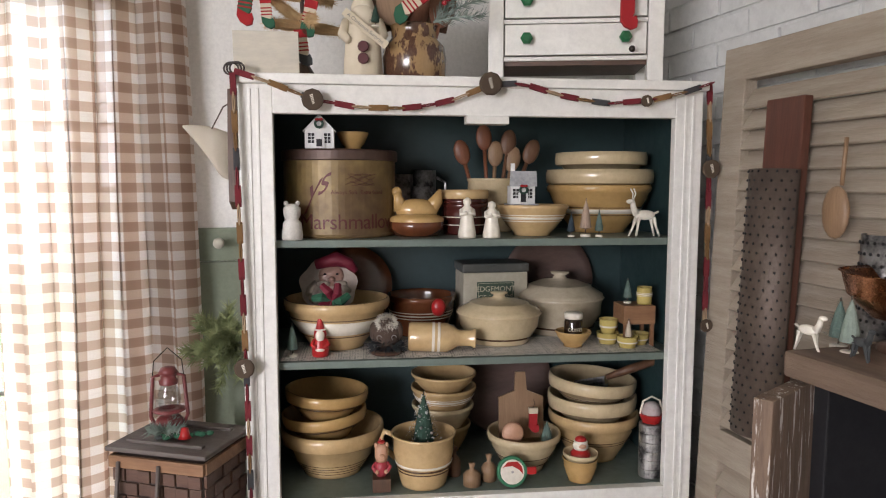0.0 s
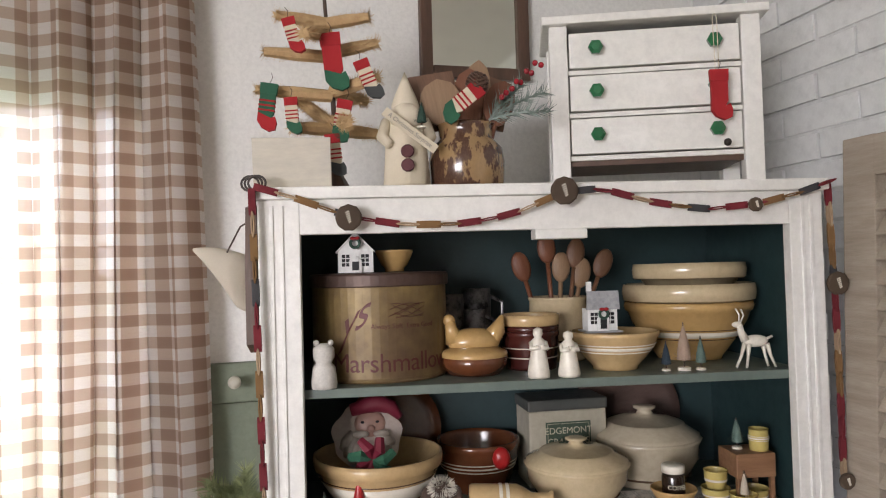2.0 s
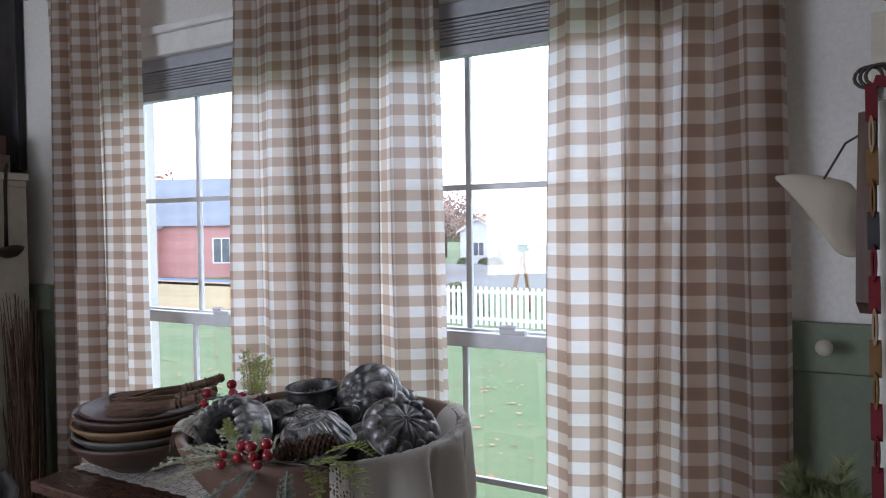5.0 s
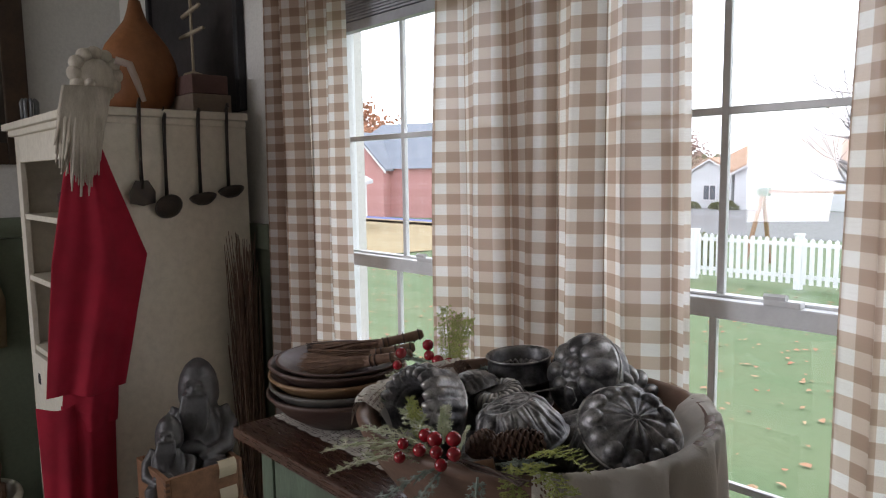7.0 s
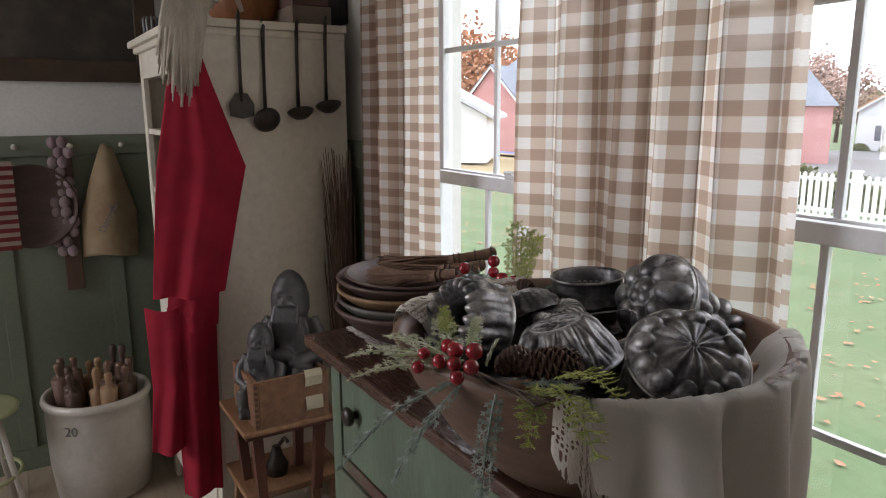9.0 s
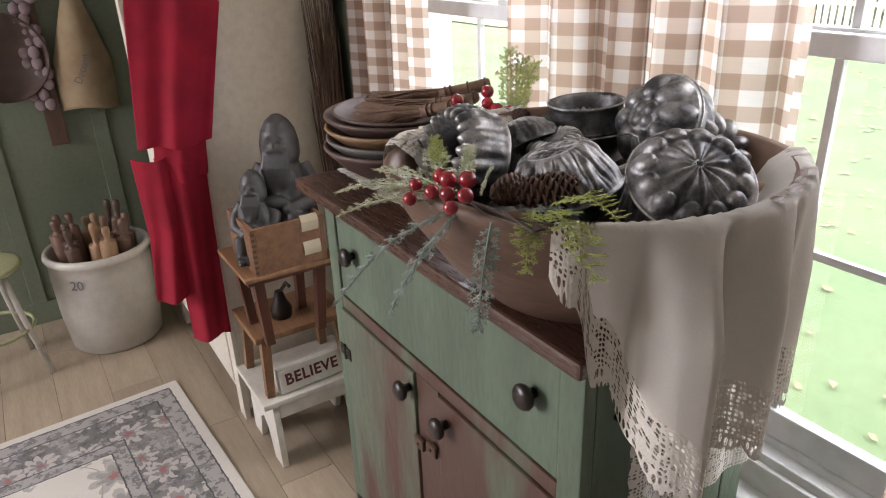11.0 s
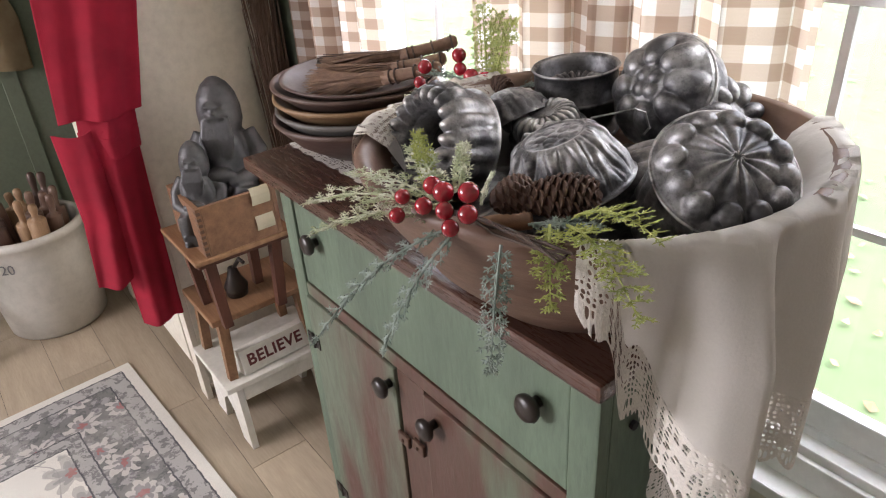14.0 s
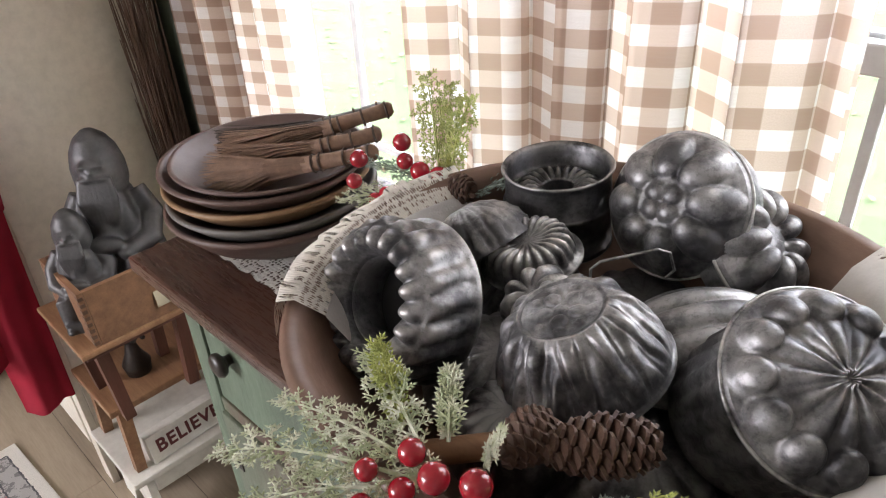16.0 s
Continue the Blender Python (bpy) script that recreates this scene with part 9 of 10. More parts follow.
box(q, -0.098, 0.098, -0.076, 0.076, 0.0, 0.19, 0.004)
part("body", q, mat("basket_inside", (0.03, 0.018, 0.014)), bsk)
for row in range(6):
    for k in range(7):
        x = -0.098 + 0.028 * k
        q = B()
        o = 0.003 if (row + k) % 2 else 0.0
        box(q, x, x + 0.026, -0.080 - o, -0.0765, 0.004 + row * 0.027, 0.028 + row * 0.027, 0.001)
        part("splint", q, WEAVE, bsk)
    for k in range(5):
        y = -0.074 + 0.030 * k
        for s in (-1, 1):
            q = B()
            o = 0.003 if (row + k) % 2 else 0.0
            xs = sorted((s * 0.0985, s * (0.102 + o)))
            box(q, xs[0], xs[1], y, y + 0.028, 0.004 + row * 0.027, 0.028 + row * 0.027, 0.001)
            part("splint", q, WEAVE, bsk)
q = B()
box(q, -0.105, 0.105, -0.086, -0.078, 0.166, 0.190, 0.002)
for s in (-1, 1):
    xs = sorted((s * 0.1005, s * 0.108))
    box(q, xs[0], xs[1], -0.078, 0.08, 0.166, 0.190, 0.002)
part("rim_band", q, WOOD_MID, bsk)
for x in (-0.07, 0.02):
    q = B()
    tube(q, [(x - 0.01, -0.089, 0.18), (x - 0.014, -0.094, 0.10), (x + 0.002, -0.095, 0.075), (x + 0.02, -0.092, 0.085)], 0.004, 6)
    part("folded_handle", q, LID, bsk, smooth=True)
stool("side_stool", "plain dark stool under the picnic basket", -0.09, 0.145, 1.565, 1.80, 0.001, 0.859, WOOD_DARK, 0.02, 0.0, False)
ln = thing("barn_lantern", "small red metal barn lantern with clear globe", "lantern", T(0.004, 1.712, 1.0735))
LRED = mat("dull_red_enamel", (0.17, 0.035, 0.035), (0.12, 0.025, 0.025), 12, 0.4, 0.1)
q = B()
lathe(q, [(0, 0), (0.030, 0), (0.030, 0.006), (0.026, 0.022), (0.018, 0.030), (0, 0.030)], 24)
part("font", q, LRED, ln, smooth=True)
q = B()
lathe(q, [(0.032, 0.040), (0.033, 0.042), (0.014, 0.046), (0.012, 0.032), (0.0, 0.032)], 24)
part("plate", q, LRED, ln, smooth=True)
q = B()
lathe(q, [(0.018, 0.046), (0.026, 0.062), (0.022, 0.080), (0.014, 0.094), (0.015, 0.098), (0.013, 0.097), (0.020, 0.080), (0.024, 0.062), (0.017, 0.047)], 24)
part("globe", q, glass_mat("lantern_glass", (0.93, 0.94, 0.94), 0.02), ln, "clear glass globe", True)
q = B()
lathe(q, [(0.018, 0.096), (0.019, 0.104), (0.015, 0.108), (0.016, 0.118), (0.020, 0.120), (0.014, 0.130), (0.008, 0.132), (0, 0.132)], 24)
part("chimney", q, LRED, ln, smooth=True)
for s in (-1, 1):
    q = B()
    tube(q, [(0.028 * s, 0, 0.008), (0.036 * s, 0, 0.03), (0.030 * s, 0, 0.112), (0.016 * s, 0, 0.116)], 0.004, 8)
    part("side_tube", q, LRED, ln, smooth=True)
q = B()
tube(q, [(-0.030, 0, 0.114), (-0.027, 0, 0.145), (-0.012, 0, 0.160), (0, 0, 0.172), (0.012, 0, 0.160), (0.027, 0, 0.145), (0.030, 0, 0.114)], 0.0012, 5)
part("bail", q, IRON, ln)
bl = thing("yarn_bow", "twisted green yarn bow with a red bell", "ornament", T(0.038, 1.655, 1.0705))
for k in range(14):
    q = B()
    x = -0.05 + 0.0075 * k
    blob(q, (x, 0.006 * math.sin(k * 2.2), 0.007), (0.008, 0.006, 0.005), 8)
    part("knot", q, GREEN_FELT if k % 3 else GREY_FELT, bl, smooth=True)
q = B()
lathe(q, [(0, 0.026), (0.007, 0.024), (0.009, 0.012), (0.014, 0.004), (0, 0.006)], 14, m=T(0, -0.008, 0))
part("bell", q, PLASTIC_RED, bl, "red plastic bell", True)
lw = thing("pine_sprig", "green sprig with cone at the lantern's foot", "greenery", T(0.0, 1.675, 1.072))
for k in range(9):
    q = B()
    needles(q, (0, 0, 0.012), (math.cos(k * 0.7), math.sin(k * 0.7) * 0.6 - 0.3, 0.25), 0.035, rnd, 36, 0.018)
    part("pine_tip", q, PINE_GREEN, lw)

# ---- shutter, hanging graters and the barn-board cabinet ----
sh = thing("shutter", "weathered grey louvred shutter leaning on the brick wall", "shutter", pose(1.122, 0, 0, 0, 2.2, 0))
q = B()
box(q, -0.016, 0.016, 1.452, 1.52, 0.001, 1.872, 0.003)
part("stile", q, OLD_GREY, sh)
q = B()
box(q, -0.016, 0.016, 0.905, 0.975, 0.001, 1.872, 0.003)
part("stile", q, OLD_GREY, sh)
for z0, z1 in ((1.80, 1.871), (0.98, 1.05), (0.002, 0.11)):
    q = B()
    box(q, -0.0155, 0.0155, 0.975, 1.475, z0, z1, 0.003)
    part("rail", q, OLD_GREY, sh)
q = B()
box(q, -0.004, 0.004, -0.25, 0.25, -0.025, 0.025, 0.002)
slat = mesh_of("slat", q, OLD_GREY)
for lo, hi in ((1.06, 1.80), (0.12, 0.98)):
    z = lo + 0.02
    while z < hi - 0.01:
        part("slat", slat, None, sh, m=T(0, 1.225, z) @ pose(0, 0, 0, 0, 32, 0))
        z += 0.0425


def punched(m, r, h, label, mt=None):
    """A half-round punched-tin grater on a board."""
    th = thing("punched_grater", label, "grater", m)
    q = B()
    n = 24
    grid_sheet(q, n, 2, lambda u, v: Vector((-r * 0.85 * math.sin(math.pi * u), r * math.cos(math.pi * u), h * v)))
    ob = part("tin", q, mt or GRATER, th, smooth=True)
    ob.modifiers.new("tin", "SOLIDIFY").thickness = 0.0015
    hole, bur = B(), 0
    for i in range(int(h / 0.017)):
        for k in range(9):
            u = (k + 0.5 + 0.5 * (i % 2)) / 9.5
            a = math.pi * u
            c = Vector((-r * 0.85 * math.sin(a) - 0.0014, r * math.cos(a), 0.012 + i * 0.017))
            blob(hole, c, (0.0016, 0.0024, 0.0026), 6)
    tagged(part("punch_hole", hole, BLACK, th), kind="stuff")
    return th


GRATER = mat("rusty_tin", (0.15, 0.115, 0.09), (0.095, 0.072, 0.06), 12, 0.55, 0.25, 0.45)
gb = B()
box(gb, -0.012, 0.008, -0.048, 0.048, 0, 0.66, 0.003)
solo("grater_board", gb, WOOD_RED, "dark red-brown board behind a punched tin grater", "board", pose(1.132, 1.304, 1.085, 0, 2.2, 0))
punched(pose(1.116, 1.302, 1.10, 0, 2.2, 0), 0.056, 0.51, "long half-round punched tin grater on a board")
punched(pose(1.095, 1.03, 1.346, 0, 0, 0), 0.035, 0.16, "shorter dark punched tin grater standing on the cabinet", TIN_DARK)
q = B()
tube(q, [(1.13, 1.145, 1.66), (1.125, 1.145, 1.58)], 0.004, 6)
blob(q, (1.115, 1.145, 1.535), (0.010, 0.028, 0.045), 14)
solo("wooden_spoon", q, PADDLE[2], "round wooden butter scoop hung on the shutter", "spoon", smooth=True)
kb = thing("barn_board_cabinet", "low cabinet with blacked-in shaded inside, thick worn board top and open chipped door", "cabinet")
q = B()
box(q, 0.888, 1.115, 0.30, 1.0, 1.312, 1.350, 0.007)
part("top", q, CHIPPY, kb, "thick worn board top")
# sides, back and shelves coloured black for the shaded interior
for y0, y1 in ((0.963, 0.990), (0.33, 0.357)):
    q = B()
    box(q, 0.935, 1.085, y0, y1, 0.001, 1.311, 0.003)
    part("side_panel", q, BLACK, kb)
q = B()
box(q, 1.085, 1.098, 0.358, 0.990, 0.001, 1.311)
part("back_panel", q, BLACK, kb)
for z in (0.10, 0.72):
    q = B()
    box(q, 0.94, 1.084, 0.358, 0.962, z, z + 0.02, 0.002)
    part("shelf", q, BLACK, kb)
# the door stands open towards the hutch, its peeling edge to the room
DM = pose(0.938, 1.004, 0, 0, 0, 206)
q = B()
box(q, 0.0, 0.150, -0.013, 0.013, 0.03, 1.304, 0.003)
door_ = part("door", q, CHIPPY_DOOR, kb, "chipped barn-board door standing open", m=DM)
for z in (0.25, 1.12):
    q = B()
    tube(q, [(0.0, -0.016, z - 0.03), (0.0, -0.016, z + 0.03)], 0.006, 8)
    box(q, 0.002, 0.05, -0.018, -0.0132, z - 0.02, z + 0.02, 0.001)
    part("hinge", q, IRON, door_, "dark iron hinge")
animal(pose(0.925, 0.995, 1.346, 0, 0, 100), 0.62, "small white woolly lamb figure on the cabinet", PLASTIC_WHITE, "lamb_figure", False)
animal(pose(0.945, 0.925, 1.346, 0, 0, 80), 0.55, "small black lamb figure on the cabinet", GREY_FELT, "lamb_figure", False)
brush_tree(T(0.985, 1.0, 1.346), 0.075, 0.022, SEA_GREEN, "sea-green bottle brush tree on the cabinet")
brush_tree(T(0.965, 0.962, 1.346), 0.085, 0.022, mat("frosted_green_brush", (0.30, 0.36, 0.31), (0.22, 0.28, 0.24), 80, 0.8, 0.4), "frosted green bottle brush tree on white base")
q = B()
lathe(q, [(0, 0), (0.06, 0), (0.09, 0.03), (0.098, 0.06), (0.102, 0.062), (0.094, 0.058), (0.06, 0.008), (0, 0.006)], 36)
solo("copper_bowl", q, mat("warm_copper", (0.50, 0.22, 0.10), (0.36, 0.14, 0.06), 10, 0.25, 0.05, 1.0), "shiny copper bowl on the barn-board cabinet", "bowl", T(1.05, 0.93, 1.399), True)
q = B()
lathe(q, [(0, 0), (0.05, 0), (0.05, 0.012), (0.02, 0.02), (0.02, 0.042), (0.06, 0.052), (0, 0.052)], 24)
solo("pedestal", q, WOOD_DARK, "small dark turned pedestal under copper bowl", "pedestal", T(1.05, 0.93, 1.346), True)


# ---- outside the windows ----
def ground_z(y):
    for (a, p), (b, r) in zip(((2.0, -0.35), (14.0, -0.55), (40.0, -2.2), (120.0, -2.6)), ((14.0, -0.55), (40.0, -2.2), (120.0, -2.6), (900.0, -2.6))):
        if y <= b:
            return p + (r - p) * (y - a) / (b - a)
    return -2.6


LAWN = mat("autumn_lawn", (0.105, 0.162, 0.070), (0.145, 0.182, 0.088), 0.6, 0.95, 0.6, spots=((0.30, 0.15, 0.075), -0.075), fine=14)
q = B()
xs = [-700, -120, -60, -30, -15, -8, -4, 0, 4, 10, 30, 80, 400]
ys = [-60, -10, 2.26, 4, 6, 9, 14, 20, 28, 40, 70, 120, 300, 900]
vs = [[q.verts.new((x, y, -0.35 if y < 2.3 else ground_z(y))) for x in xs] for y in ys]
for j in range(len(ys) - 1):
    for i in range(len(xs) - 1):
        q.faces.new((vs[j][i], vs[j][i + 1], vs[j + 1][i + 1], vs[j + 1][i]))
solo("ground", q, LAWN, "green autumn lawn with fallen leaves", "lawn", kind="structure")
q = B()
lr = random.Random(7)
for k in range(2400):
    x, y = lr.uniform(-16, 3), 2.5 + 11 * lr.random() ** 1.3
    z = ground_z(y) + 0.012
    s, a = lr.uniform(0.02, 0.05), lr.uniform(0, 6.28)
    p = [Vector((x + s * math.cos(a + t) * r, y + s * math.sin(a + t) * r, z + lr.uniform(0, 0.02))) for t, r in ((0, 1.0), (1.2, 0.5), (2.6, 0.9), (3.8, 0.5), (5.2, 0.9))]
    q.faces.new([q.verts.new(v) for v in p])
solo("fallen_leaves", q, mat("fallen_leaf", (0.38, 0.14, 0.08), (0.42, 0.29, 0.16), 3, 0.8), "scattered red and tan fallen leaves on the lawn", "leaves", kind="stuff")
DRY = mat("dry_grass", (0.36, 0.28, 0.15), (0.30, 0.24, 0.13), 0.6, 0.95, 0.4)
q = B()
for x0, x1, y0, y1 in ((-60, -14.5, 12, 34),):
    grid_sheet(q, 20, 20, lambda u, v: Vector((x0 + (x1 - x0) * u, y0 + (y1 - y0) * v, ground_z(y0 + (y1 - y0) * v) + 0.03)))
solo("dry_field", q, DRY, "tan patch of dry grass beyond the lawn", "field", kind="structure")
q = B()
grid_sheet(q, 8, 8, lambda u, v: Vector((-46 + 18 * u, 27.5 + 3.2 * v, ground_z(27.5 + 3.2 * v) + 0.25)))
solo("pool_cover", q, mat("blue_pool_cover", (0.06, 0.10, 0.34), (0.05, 0.085, 0.28), 2, 0.5), "blue pool cover lying in the neighbour's yard", "pool cover")
q = B()
grid_sheet(q, 8, 8, lambda u, v: Vector((-36 + 30 * u, 40 + 29 * v, ground_z(40 + 29 * v) + 0.04)))
solo("road", q, mat("pale_drive", (0.20, 0.20, 0.195), (0.16, 0.16, 0.16), 2, 0.9), "pale grey driveway before the houses", "driveway", kind="structure")

# white picket fence
FENCE = mat("white_vinyl_fence", (0.80, 0.80, 0.80), (0.74, 0.74, 0.75), 2, 0.5, 0.05)
fence = thing("picket_fence", "white vinyl picket fence along the lawn", "fence", T(0, 14, ground_z(14)))
q = B()
outline_prism(q, [(-0.038, 0.10), (0.038, 0.10), (0.038, 0.90), (0, 0.935), (-0.038, 0.90)], -0.012, 0.012)
picket = mesh_of("picket", q, FENCE)
q = B()
box(q, -0.065, 0.065, -0.065, 0.065, 0, 0.98, 0.01)
box(q, -0.08, 0.08, -0.08, 0.08, 0.98, 1.01, 0.01)
post = mesh_of("post", q, FENCE)
for k in range(104):
    part("picket", picket, None, fence, m=T(-12.6 + 0.132 * k, 0, 0))
for k in range(8):
    part("post", post, None, fence, m=T(-12.7 + 1.98 * k, 0.03, 0))
for z in (0.20, 0.78):
    q = B()
    box(q, -12.7, 1.2, 0.015, 0.05, z, z + 0.07)
    part("rail", q, FENCE, fence)


def house(name, label, x, y, w, d, h, roof_h, wall_mat, roof_mat, wins=(), gables=(), garage=None, rz=0, gable_front=False, shut=None):
    z = ground_z(y)
    th = thing(name, label, "house", pose(x, y, z - 0.05, 0, 0, rz))
    q = B()
    box(q, -w / 2, w / 2, 0, d, 0, h)
    if gable_front:
        outline_prism(q, [(-w / 2, h), (w / 2, h), (0, h + roof_h)], 0, d)
    part("wall", q, wall_mat, th)
    q = B()
    o = 0.35
    if gable_front:
        for s in (-1, 1):
            p = [(0, h + roof_h + 0.1), (s * (w / 2 + o), h - 0.15), (s * (w / 2 + o), h + 0.02), (0, h + roof_h + 0.28)]
            outline_prism(q, p if s > 0 else p[::-1], -o, d + o)
    else:
        a = [q.verts.new(v) for v in ((-w / 2 - o, -o, h), (w / 2 + o, -o, h), (w / 2 + o, d + o, h), (-w / 2 - o, d + o, h))]
        t = [q.verts.new(v) for v in ((-w / 2 + d * 0.35, d / 2, h + roof_h), (w / 2 - d * 0.35, d / 2, h + roof_h))]
        for f in ((a[0], a[1], t[1], t[0]), (a[2], a[3], t[0], t[1]), (a[1], a[2], t[1]), (a[3], a[0], t[0]), (a[3], a[2], a[1], a[0])):
            q.faces.new(f)
    part("roof", q, roof_mat, th)
    for gx, gw, gh, gd in gables:
        q = B()
        box(q, gx - gw / 2, gx + gw / 2, -gd, 0.02, 0, h)
        outline_prism(q, [(gx - gw / 2, h), (gx + gw / 2, h), (gx, h + gh)], -gd, d * 0.4)
        g = part("gable", q, wall_mat, th)
        q = B()
        for s in (-1, 1):
            p = [(gx, h + gh + 0.05), (gx + s * (gw / 2 + o), h - 0.2), (gx + s * (gw / 2 + o), h), (gx, h + gh + 0.25)]
            outline_prism(q, p if s > 0 else p[::-1], -gd - 0.3, d * 0.4)
        part("gable_roof", q, roof_mat, g)
        q = B()
        for s in (-1, 1):
            p = [(gx, h + gh - 0.08), (gx + s * (gw / 2 + o), h - 0.42), (gx + s * (gw / 2 + o), h - 0.2), (gx, h + gh + 0.06)]
            outline_prism(q, p if s > 0 else p[::-1], -gd - 0.36, -gd - 0.28)
        part("bargeboard", q, FENCE, g)
    for wx, wz, ww, wh, wy in wins:
        q = B()
        for x0, x1, z0, z1 in ((wx - ww / 2 - 0.1, wx - ww / 2, wz, wz + wh), (wx + ww / 2, wx + ww / 2 + 0.1, wz, wz + wh), (wx - ww / 2 - 0.1, wx + ww / 2 + 0.1, wz + wh, wz + wh + 0.1), (wx - ww / 2 - 0.1, wx + ww / 2 + 0.1, wz - 0.1, wz), (wx - 0.04, wx + 0.04, wz, wz + wh)):
            box(q, x0, x1, wy - 0.07, wy + 0.02, z0, z1)
        wn_ = part("window", q, FENCE, th)
        q = B()
        box(q, wx - ww / 2, wx + ww / 2, wy - 0.03, wy + 0.01, wz, wz + wh)
        part("pane", q, HGLASS, wn_)
        if shut:
            for s in (-1, 1):
                q = B()
                box(q, wx + s * (ww / 2 + 0.35) - 0.2, wx + s * (ww / 2 + 0.35) + 0.2, wy - 0.06, wy + 0.01, wz, wz + wh)
                part("shutter", q, shut, wn_)
    if garage:
        gx, gw, gh, gy = garage
        q = B()
        for k in range(4):
            box(q, gx - gw / 2, gx + gw / 2, gy - 0.06, gy, 0.02 + k * gh / 4, (k + 1) * gh / 4 - 0.02)
        part("garage_door", q, FENCE, th)
    return th


HGLASS = mat("house_window_glass", (0.10, 0.12, 0.14), (0.16, 0.18, 0.2), 1, 0.1)
# red siding and slate shingles paled: outdoor haze is put into their colours
REDBRICK = mat("hazed_red_siding", (0.55, 0.29, 0.275), (0.50, 0.255, 0.24), 0.5, 0.85, 0.1, fine=8)
SLATE = mat("blue_grey_shingles", (0.24, 0.265, 0.305), (0.205, 0.23, 0.265), 0.6, 0.9, 0.2, fine=9)
BROWNROOF = mat("tan_brown_shingles", (0.44, 0.29, 0.20), (0.38, 0.25, 0.17), 0.6, 0.9, 0.2, fine=9)
SIDING = mat("white_siding", (0.74, 0.75, 0.76), (0.68, 0.69, 0.70), 0.5, 0.7, 0.1, stretch=(1, 1, 6), fine=5)
house("house", "red-sided house with a blue-grey shingle roof", -46, 40, 17, 10, 4.3, 4.2, REDBRICK, SLATE, ((-4.6, 1.4, 1.3, 1.9, -1.5), (3.0, 1.3, 1.3, 1.9, 0.0), (6.0, 1.3, 1.3, 1.9, 0.0)), ((-4.6, 5.0, 3.0, 1.5),), rz=28)
house("house", "white ranch house with tan roof and garage", -26, 70, 18, 11, 3.8, 3.3, SIDING, BROWNROOF, ((-7.2, 1.0, 1.2, 1.4, -1.5), (-3.9, 0.8, 0.9, 1.8, 0.0)), ((-7.2, 4.4, 1.2, 1.5), (-0.9, 7.2, 1.7, 2.0)), (-0.7, 4.8, 2.2, -2.0), rz=2)
house("house", "brick house with a steep blue-grey roof", -31, 46, 10, 9, 4.0, 4.4, REDBRICK, SLATE, ((2.0, 1.2, 1.2, 1.5, 0.0),), rz=32)
house("garage_building", "white sided garage building with dark shuttered window", -26.6, 15, 8, 9, 1.95, 2.1, SIDING, mat("pale_metal_roof", (0.50, 0.52, 0.54), (0.45, 0.47, 0.49), 1, 0.6), ((1.6, 0.95, 0.5, 0.6, 0.0),), gable_front=True, rz=50, shut=mat("grey_green_shutter", (0.10, 0.14, 0.13)))


def tree(m, h, r, leaf_mat, label, n=2600, bare=False, seed=1):
    th = thing("tree", label, "tree", m)
    rt = random.Random(seed)
    q = B()
    tips = []
    tube(q, [(0, 0, 0), (0.1, 0, h * 0.25), (0, 0.1, h * 0.5), (0.1, 0, h * 0.8)], [h * 0.03, h * 0.024, h * 0.016, h * 0.004], 8)
    for k in range(26):
        z = h * rt.uniform(0.25, 0.75)
        a = rt.uniform(0, 6.28)
        e = Vector((r * 0.8 * math.cos(a), r * 0.8 * math.sin(a), z + h * rt.uniform(0.08, 0.28)))
        o = Vector((0, 0, z))
        c = o.lerp(e, 0.5) + Vector((0, 0, -0.03 * h))
        tube(q, [o, c, e], [h * 0.009, h * 0.005, h * 0.0015], 5)
        tips += [c, e, o.lerp(e, 0.8)]
        for j in range(4 if bare else 2):
            e2 = c.lerp(e, rt.random()) + Vector((rt.uniform(-1, 1), rt.uniform(-1, 1), rt.uniform(0.2, 1.2))) * r * 0.3
            tube(q, [c.lerp(e, 0.3), e2], [h * 0.003, h * 0.0008], 4)
            tips.append(e2)
    part("trunk", q, TWIG, th)
    if not bare:
        q = B()
        for k in range(n):
            c = rt.choice(tips) + Vector((rt.gauss(0, 1), rt.gauss(0, 1), rt.gauss(0, 1))) * r * 0.16
            s = r * rt.uniform(0.035, 0.07)
            d1 = Vector((rt.uniform(-1, 1), rt.uniform(-1, 1), rt.uniform(-1, 1))).normalized() * s
            d2 = d1.orthogonal().normalized() * s * 0.7
            q.faces.new([q.verts.new(v) for v in (c - d1, c + d2, c + d1, c - d2)])
        tagged(part("crown", q, leaf_mat, th), kind="stuff")
    return th


# rust leaves lightened, distance haze included in the colour
RUST = mat("rust_autumn_leaf", (0.38, 0.25, 0.20), (0.36, 0.26, 0.22), 0.4, 0.8)
ORANGE = mat("orange_autumn_leaf", (0.46, 0.20, 0.11), (0.40, 0.23, 0.13), 0.4, 0.8)
tree(T(-60, 98, ground_z(98)), 11, 4.5, RUST, "rusty red autumn tree behind the houses", seed=2)
tree(T(-46, 84, ground_z(84)), 9, 4.0, RUST, "rusty red autumn tree behind the houses", seed=3)
tree(T(-62, 44, ground_z(44)), 12, 5.0, ORANGE, "bright orange autumn tree behind the red house", seed=4)
tree(T(-70, 52, ground_z(52)), 12, 5.0, ORANGE, "bright orange autumn tree behind the red house", seed=6)
tree(T(-9.5, 33, ground_z(33)), 8.5, 3.2, None, "bare grey tree by the driveway", bare=True, seed=5)
BUSH = mat("olive_bush_leaf", (0.15, 0.16, 0.07), (0.11, 0.12, 0.055), 0.8, 0.8)
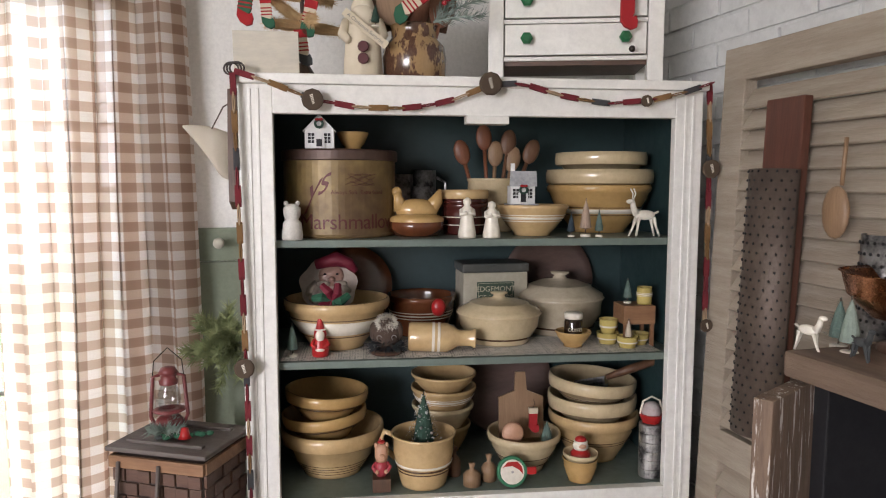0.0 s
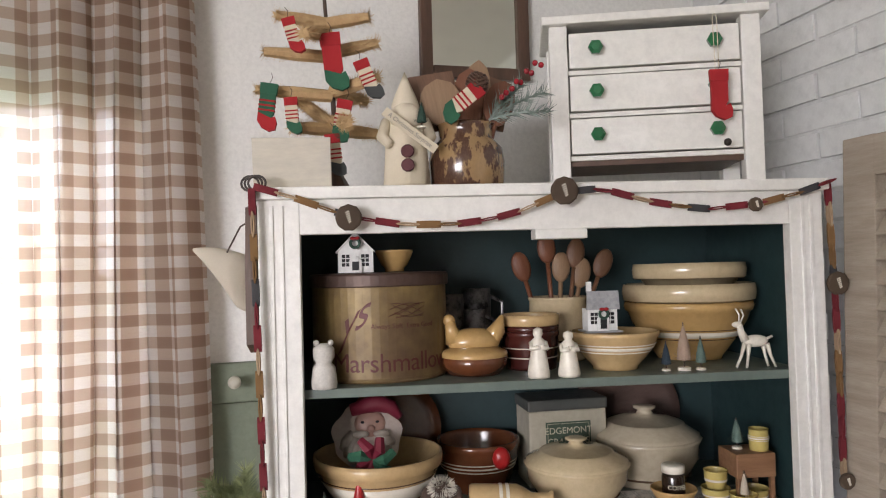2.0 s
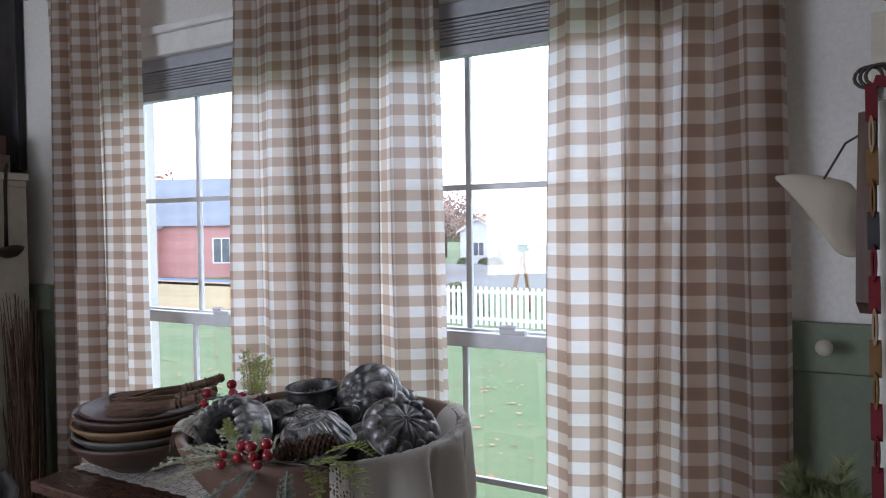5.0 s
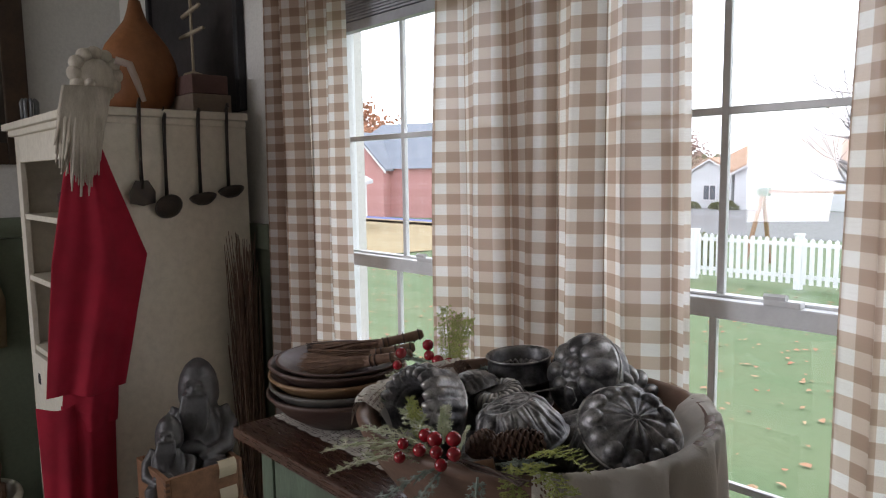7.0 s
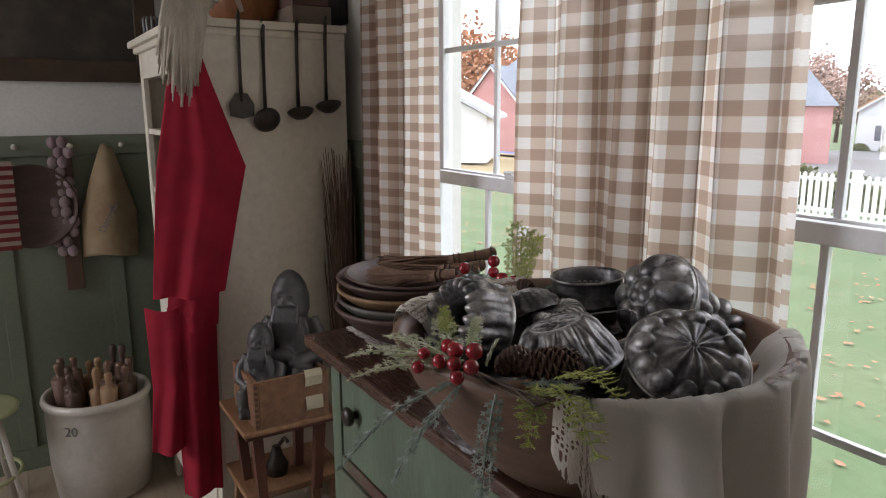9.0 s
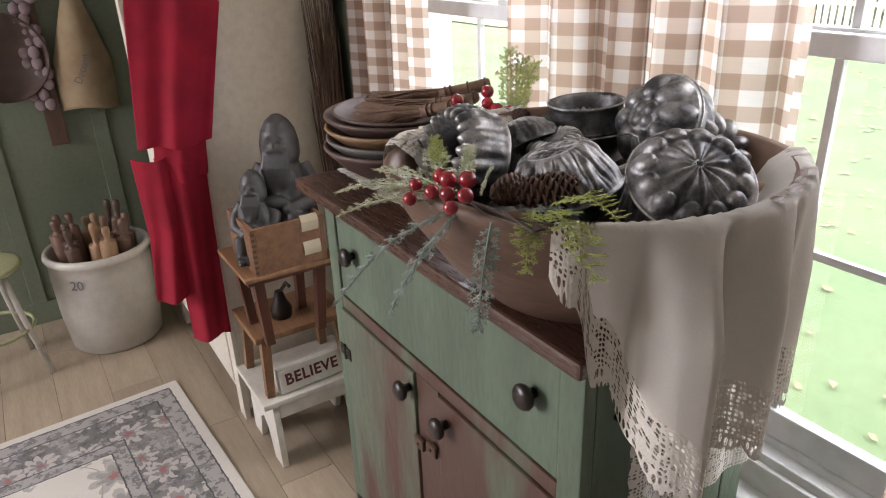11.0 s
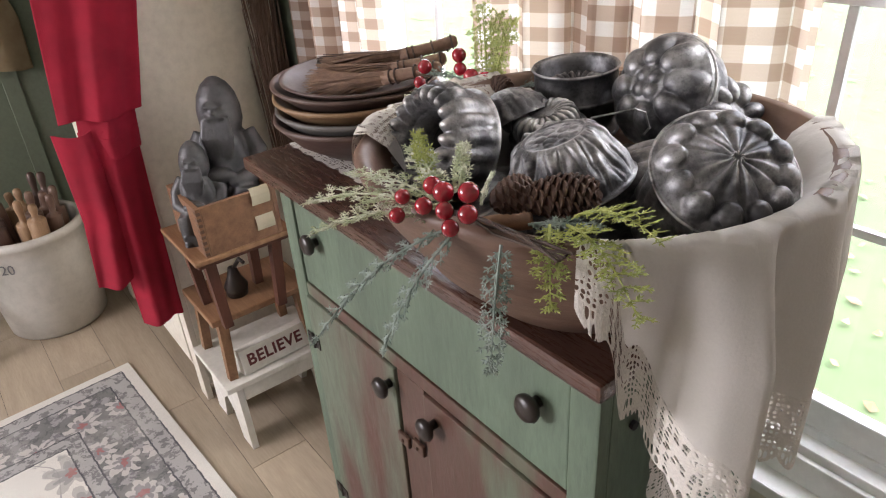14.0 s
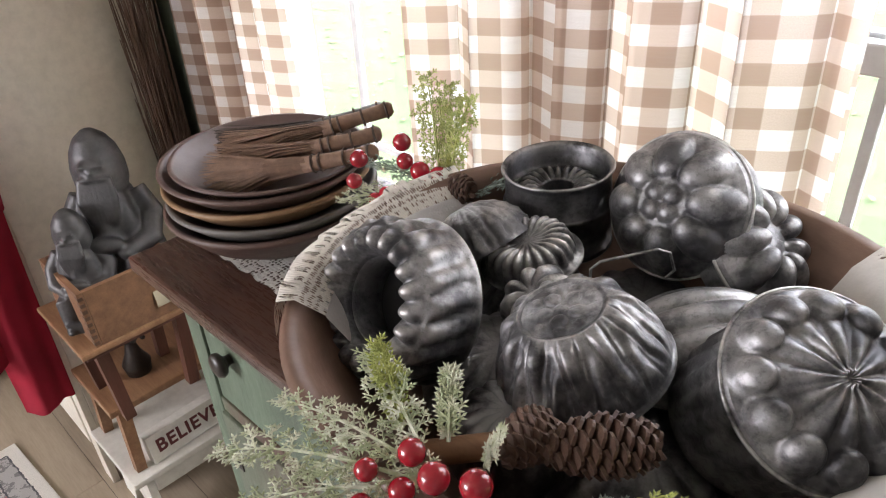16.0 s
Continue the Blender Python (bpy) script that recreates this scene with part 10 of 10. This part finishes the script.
for k, (x, y, r) in enumerate(((-9.9, 17, 1.0), (-8.7, 17.3, 0.85), (-11.0, 17.2, 1.1), (-30.6, 67, 0.9), (-32, 67.5, 0.7), (-34.5, 67.4, 0.7))):
    q = B()
    rt = random.Random(k)
    for j in range(900):
        a, b, rr2 = rt.uniform(0, 6.28), rt.uniform(0, 1.57), r * rt.uniform(0.6, 1.05)
        c = Vector((rr2 * math.cos(a) * math.cos(b) * 1.2, rr2 * math.sin(a) * math.cos(b), rr2 * math.sin(b)))
        d1 = Vector((rt.uniform(-1, 1), rt.uniform(-1, 1), rt.uniform(-1, 1))).normalized() * 0.07
        d2 = d1.orthogonal() * 0.7
        q.faces.new([q.verts.new(v) for v in (c - d1, c + d2, c + d1, c - d2)])
    solo("shrub", q, BUSH, "low olive garden shrub beyond the fence", "shrub", T(x, y, ground_z(y)), group="garden shrubs")
sw = thing("swing_set", "wooden swing set frame with green corner", "swing set", T(-6.6, 19, ground_z(19)))
q = B()
for x, dy in ((-0.9, -0.8), (-0.9, 0.8), (2.6, -0.8), (2.6, 0.8)):
    tube(q, [(x - 0.1 * (1 if x < 0 else -1), dy, 0), (x, 0, 1.9)], 0.06, 4)
part("leg", q, WOOD_MID, sw)
q = B()
tube(q, [(-1.0, 0, 1.92), (2.7, 0, 1.92)], 0.07, 4)
part("beam", q, WOOD_MID, sw)
q = B()
box(q, -1.05, -0.75, -0.1, 0.1, 1.8, 2.02)
part("bracket", q, GREEN_FELT, sw)
q = B()
rt = random.Random(31)
for k in range(240):
    x = -330 + 2.2 * k
    hh = 6 + 3 * math.sin(k * 0.31) + rt.uniform(-1, 1.5)
    lathe(q, [(3.0, 0), (3.4, hh * 0.5), (2.2, hh * 0.85), (0, hh)], 7, lambda a, i, r, z: (r * (1 + 0.2 * math.sin(3 * a + i)), z), m=T(x, 190 + rt.uniform(-8, 8), -3))
solo("far_woods", q, mat("far_wood_leaf", (0.10, 0.13, 0.07), (0.20, 0.13, 0.075), 0.08, 0.9, lo=0.4, hi=0.6), "distant hazy band of autumn woods", "woods", kind="stuff")

# ---- floor planks and bricks ----
PLANKS = FLOOR
n_, l_ = PLANKS.node_tree.nodes, PLANKS.node_tree.links
b_ = n_["Principled BSDF"]
oi = n_.new("ShaderNodeObjectInfo")
old = b_.inputs["Base Color"].links[0].from_socket
hv = n_.new("ShaderNodeHueSaturation")
l_.new(math2(n_, l_, "MULTIPLY_ADD", oi.outputs["Random"], 0.32, 0.86), hv.inputs["Value"])
l_.new(old, hv.inputs["Color"])
l_.new(hv.outputs[0], b_.inputs["Base Color"])
q = B()
box(q, 0, 1.2185, 0, 0.1785, -0.003, 0.0, 0.0008)
plank = mesh_of("plank", q, PLANKS)
row = 0
y = YB
while y < YF - 0.02:
    x = XL - 1.2 + (row * 0.43) % 1.22
    while x < XR:
        x0, x1 = max(x, XL), min(x + 1.2185, XR)
        if x1 - x0 > 0.03:
            part("plank", plank, None, floor, m=T(x0, y, 0.0) @ Matrix.Diagonal(((x1 - x0) / 1.2185, 1, 1, 1)))
        x += 1.22
    y += 0.18
    row += 1
BR_ = BRICK
q = B()
box(q, -0.006, 0.003, 0.0, 0.195, 0.0, 0.054, 0.002)
brick = mesh_of("brick", q, BR_)
rest = B()
k = 0
z = 0.004
while z < ZC - 0.06:
    y = -0.35 + (0.1015 if k % 2 else 0.0)
    while y < YF - 0.20:
        o = 0.003 * math.sin(y * 37 + z * 91)
        if y > 0.85 and z > 1.25:
            part("brick", brick, None, wall_east, m=T(XR + 0.012 + o, y, z))
        else:
            box(rest, XR + 0.006 + o, XR + 0.022, y, y + 0.193, z, z + 0.052)
        y += 0.203
    z += 0.062
    k += 1
tagged(part("brick_courses", rest, BR_, wall_east), kind="stuff")
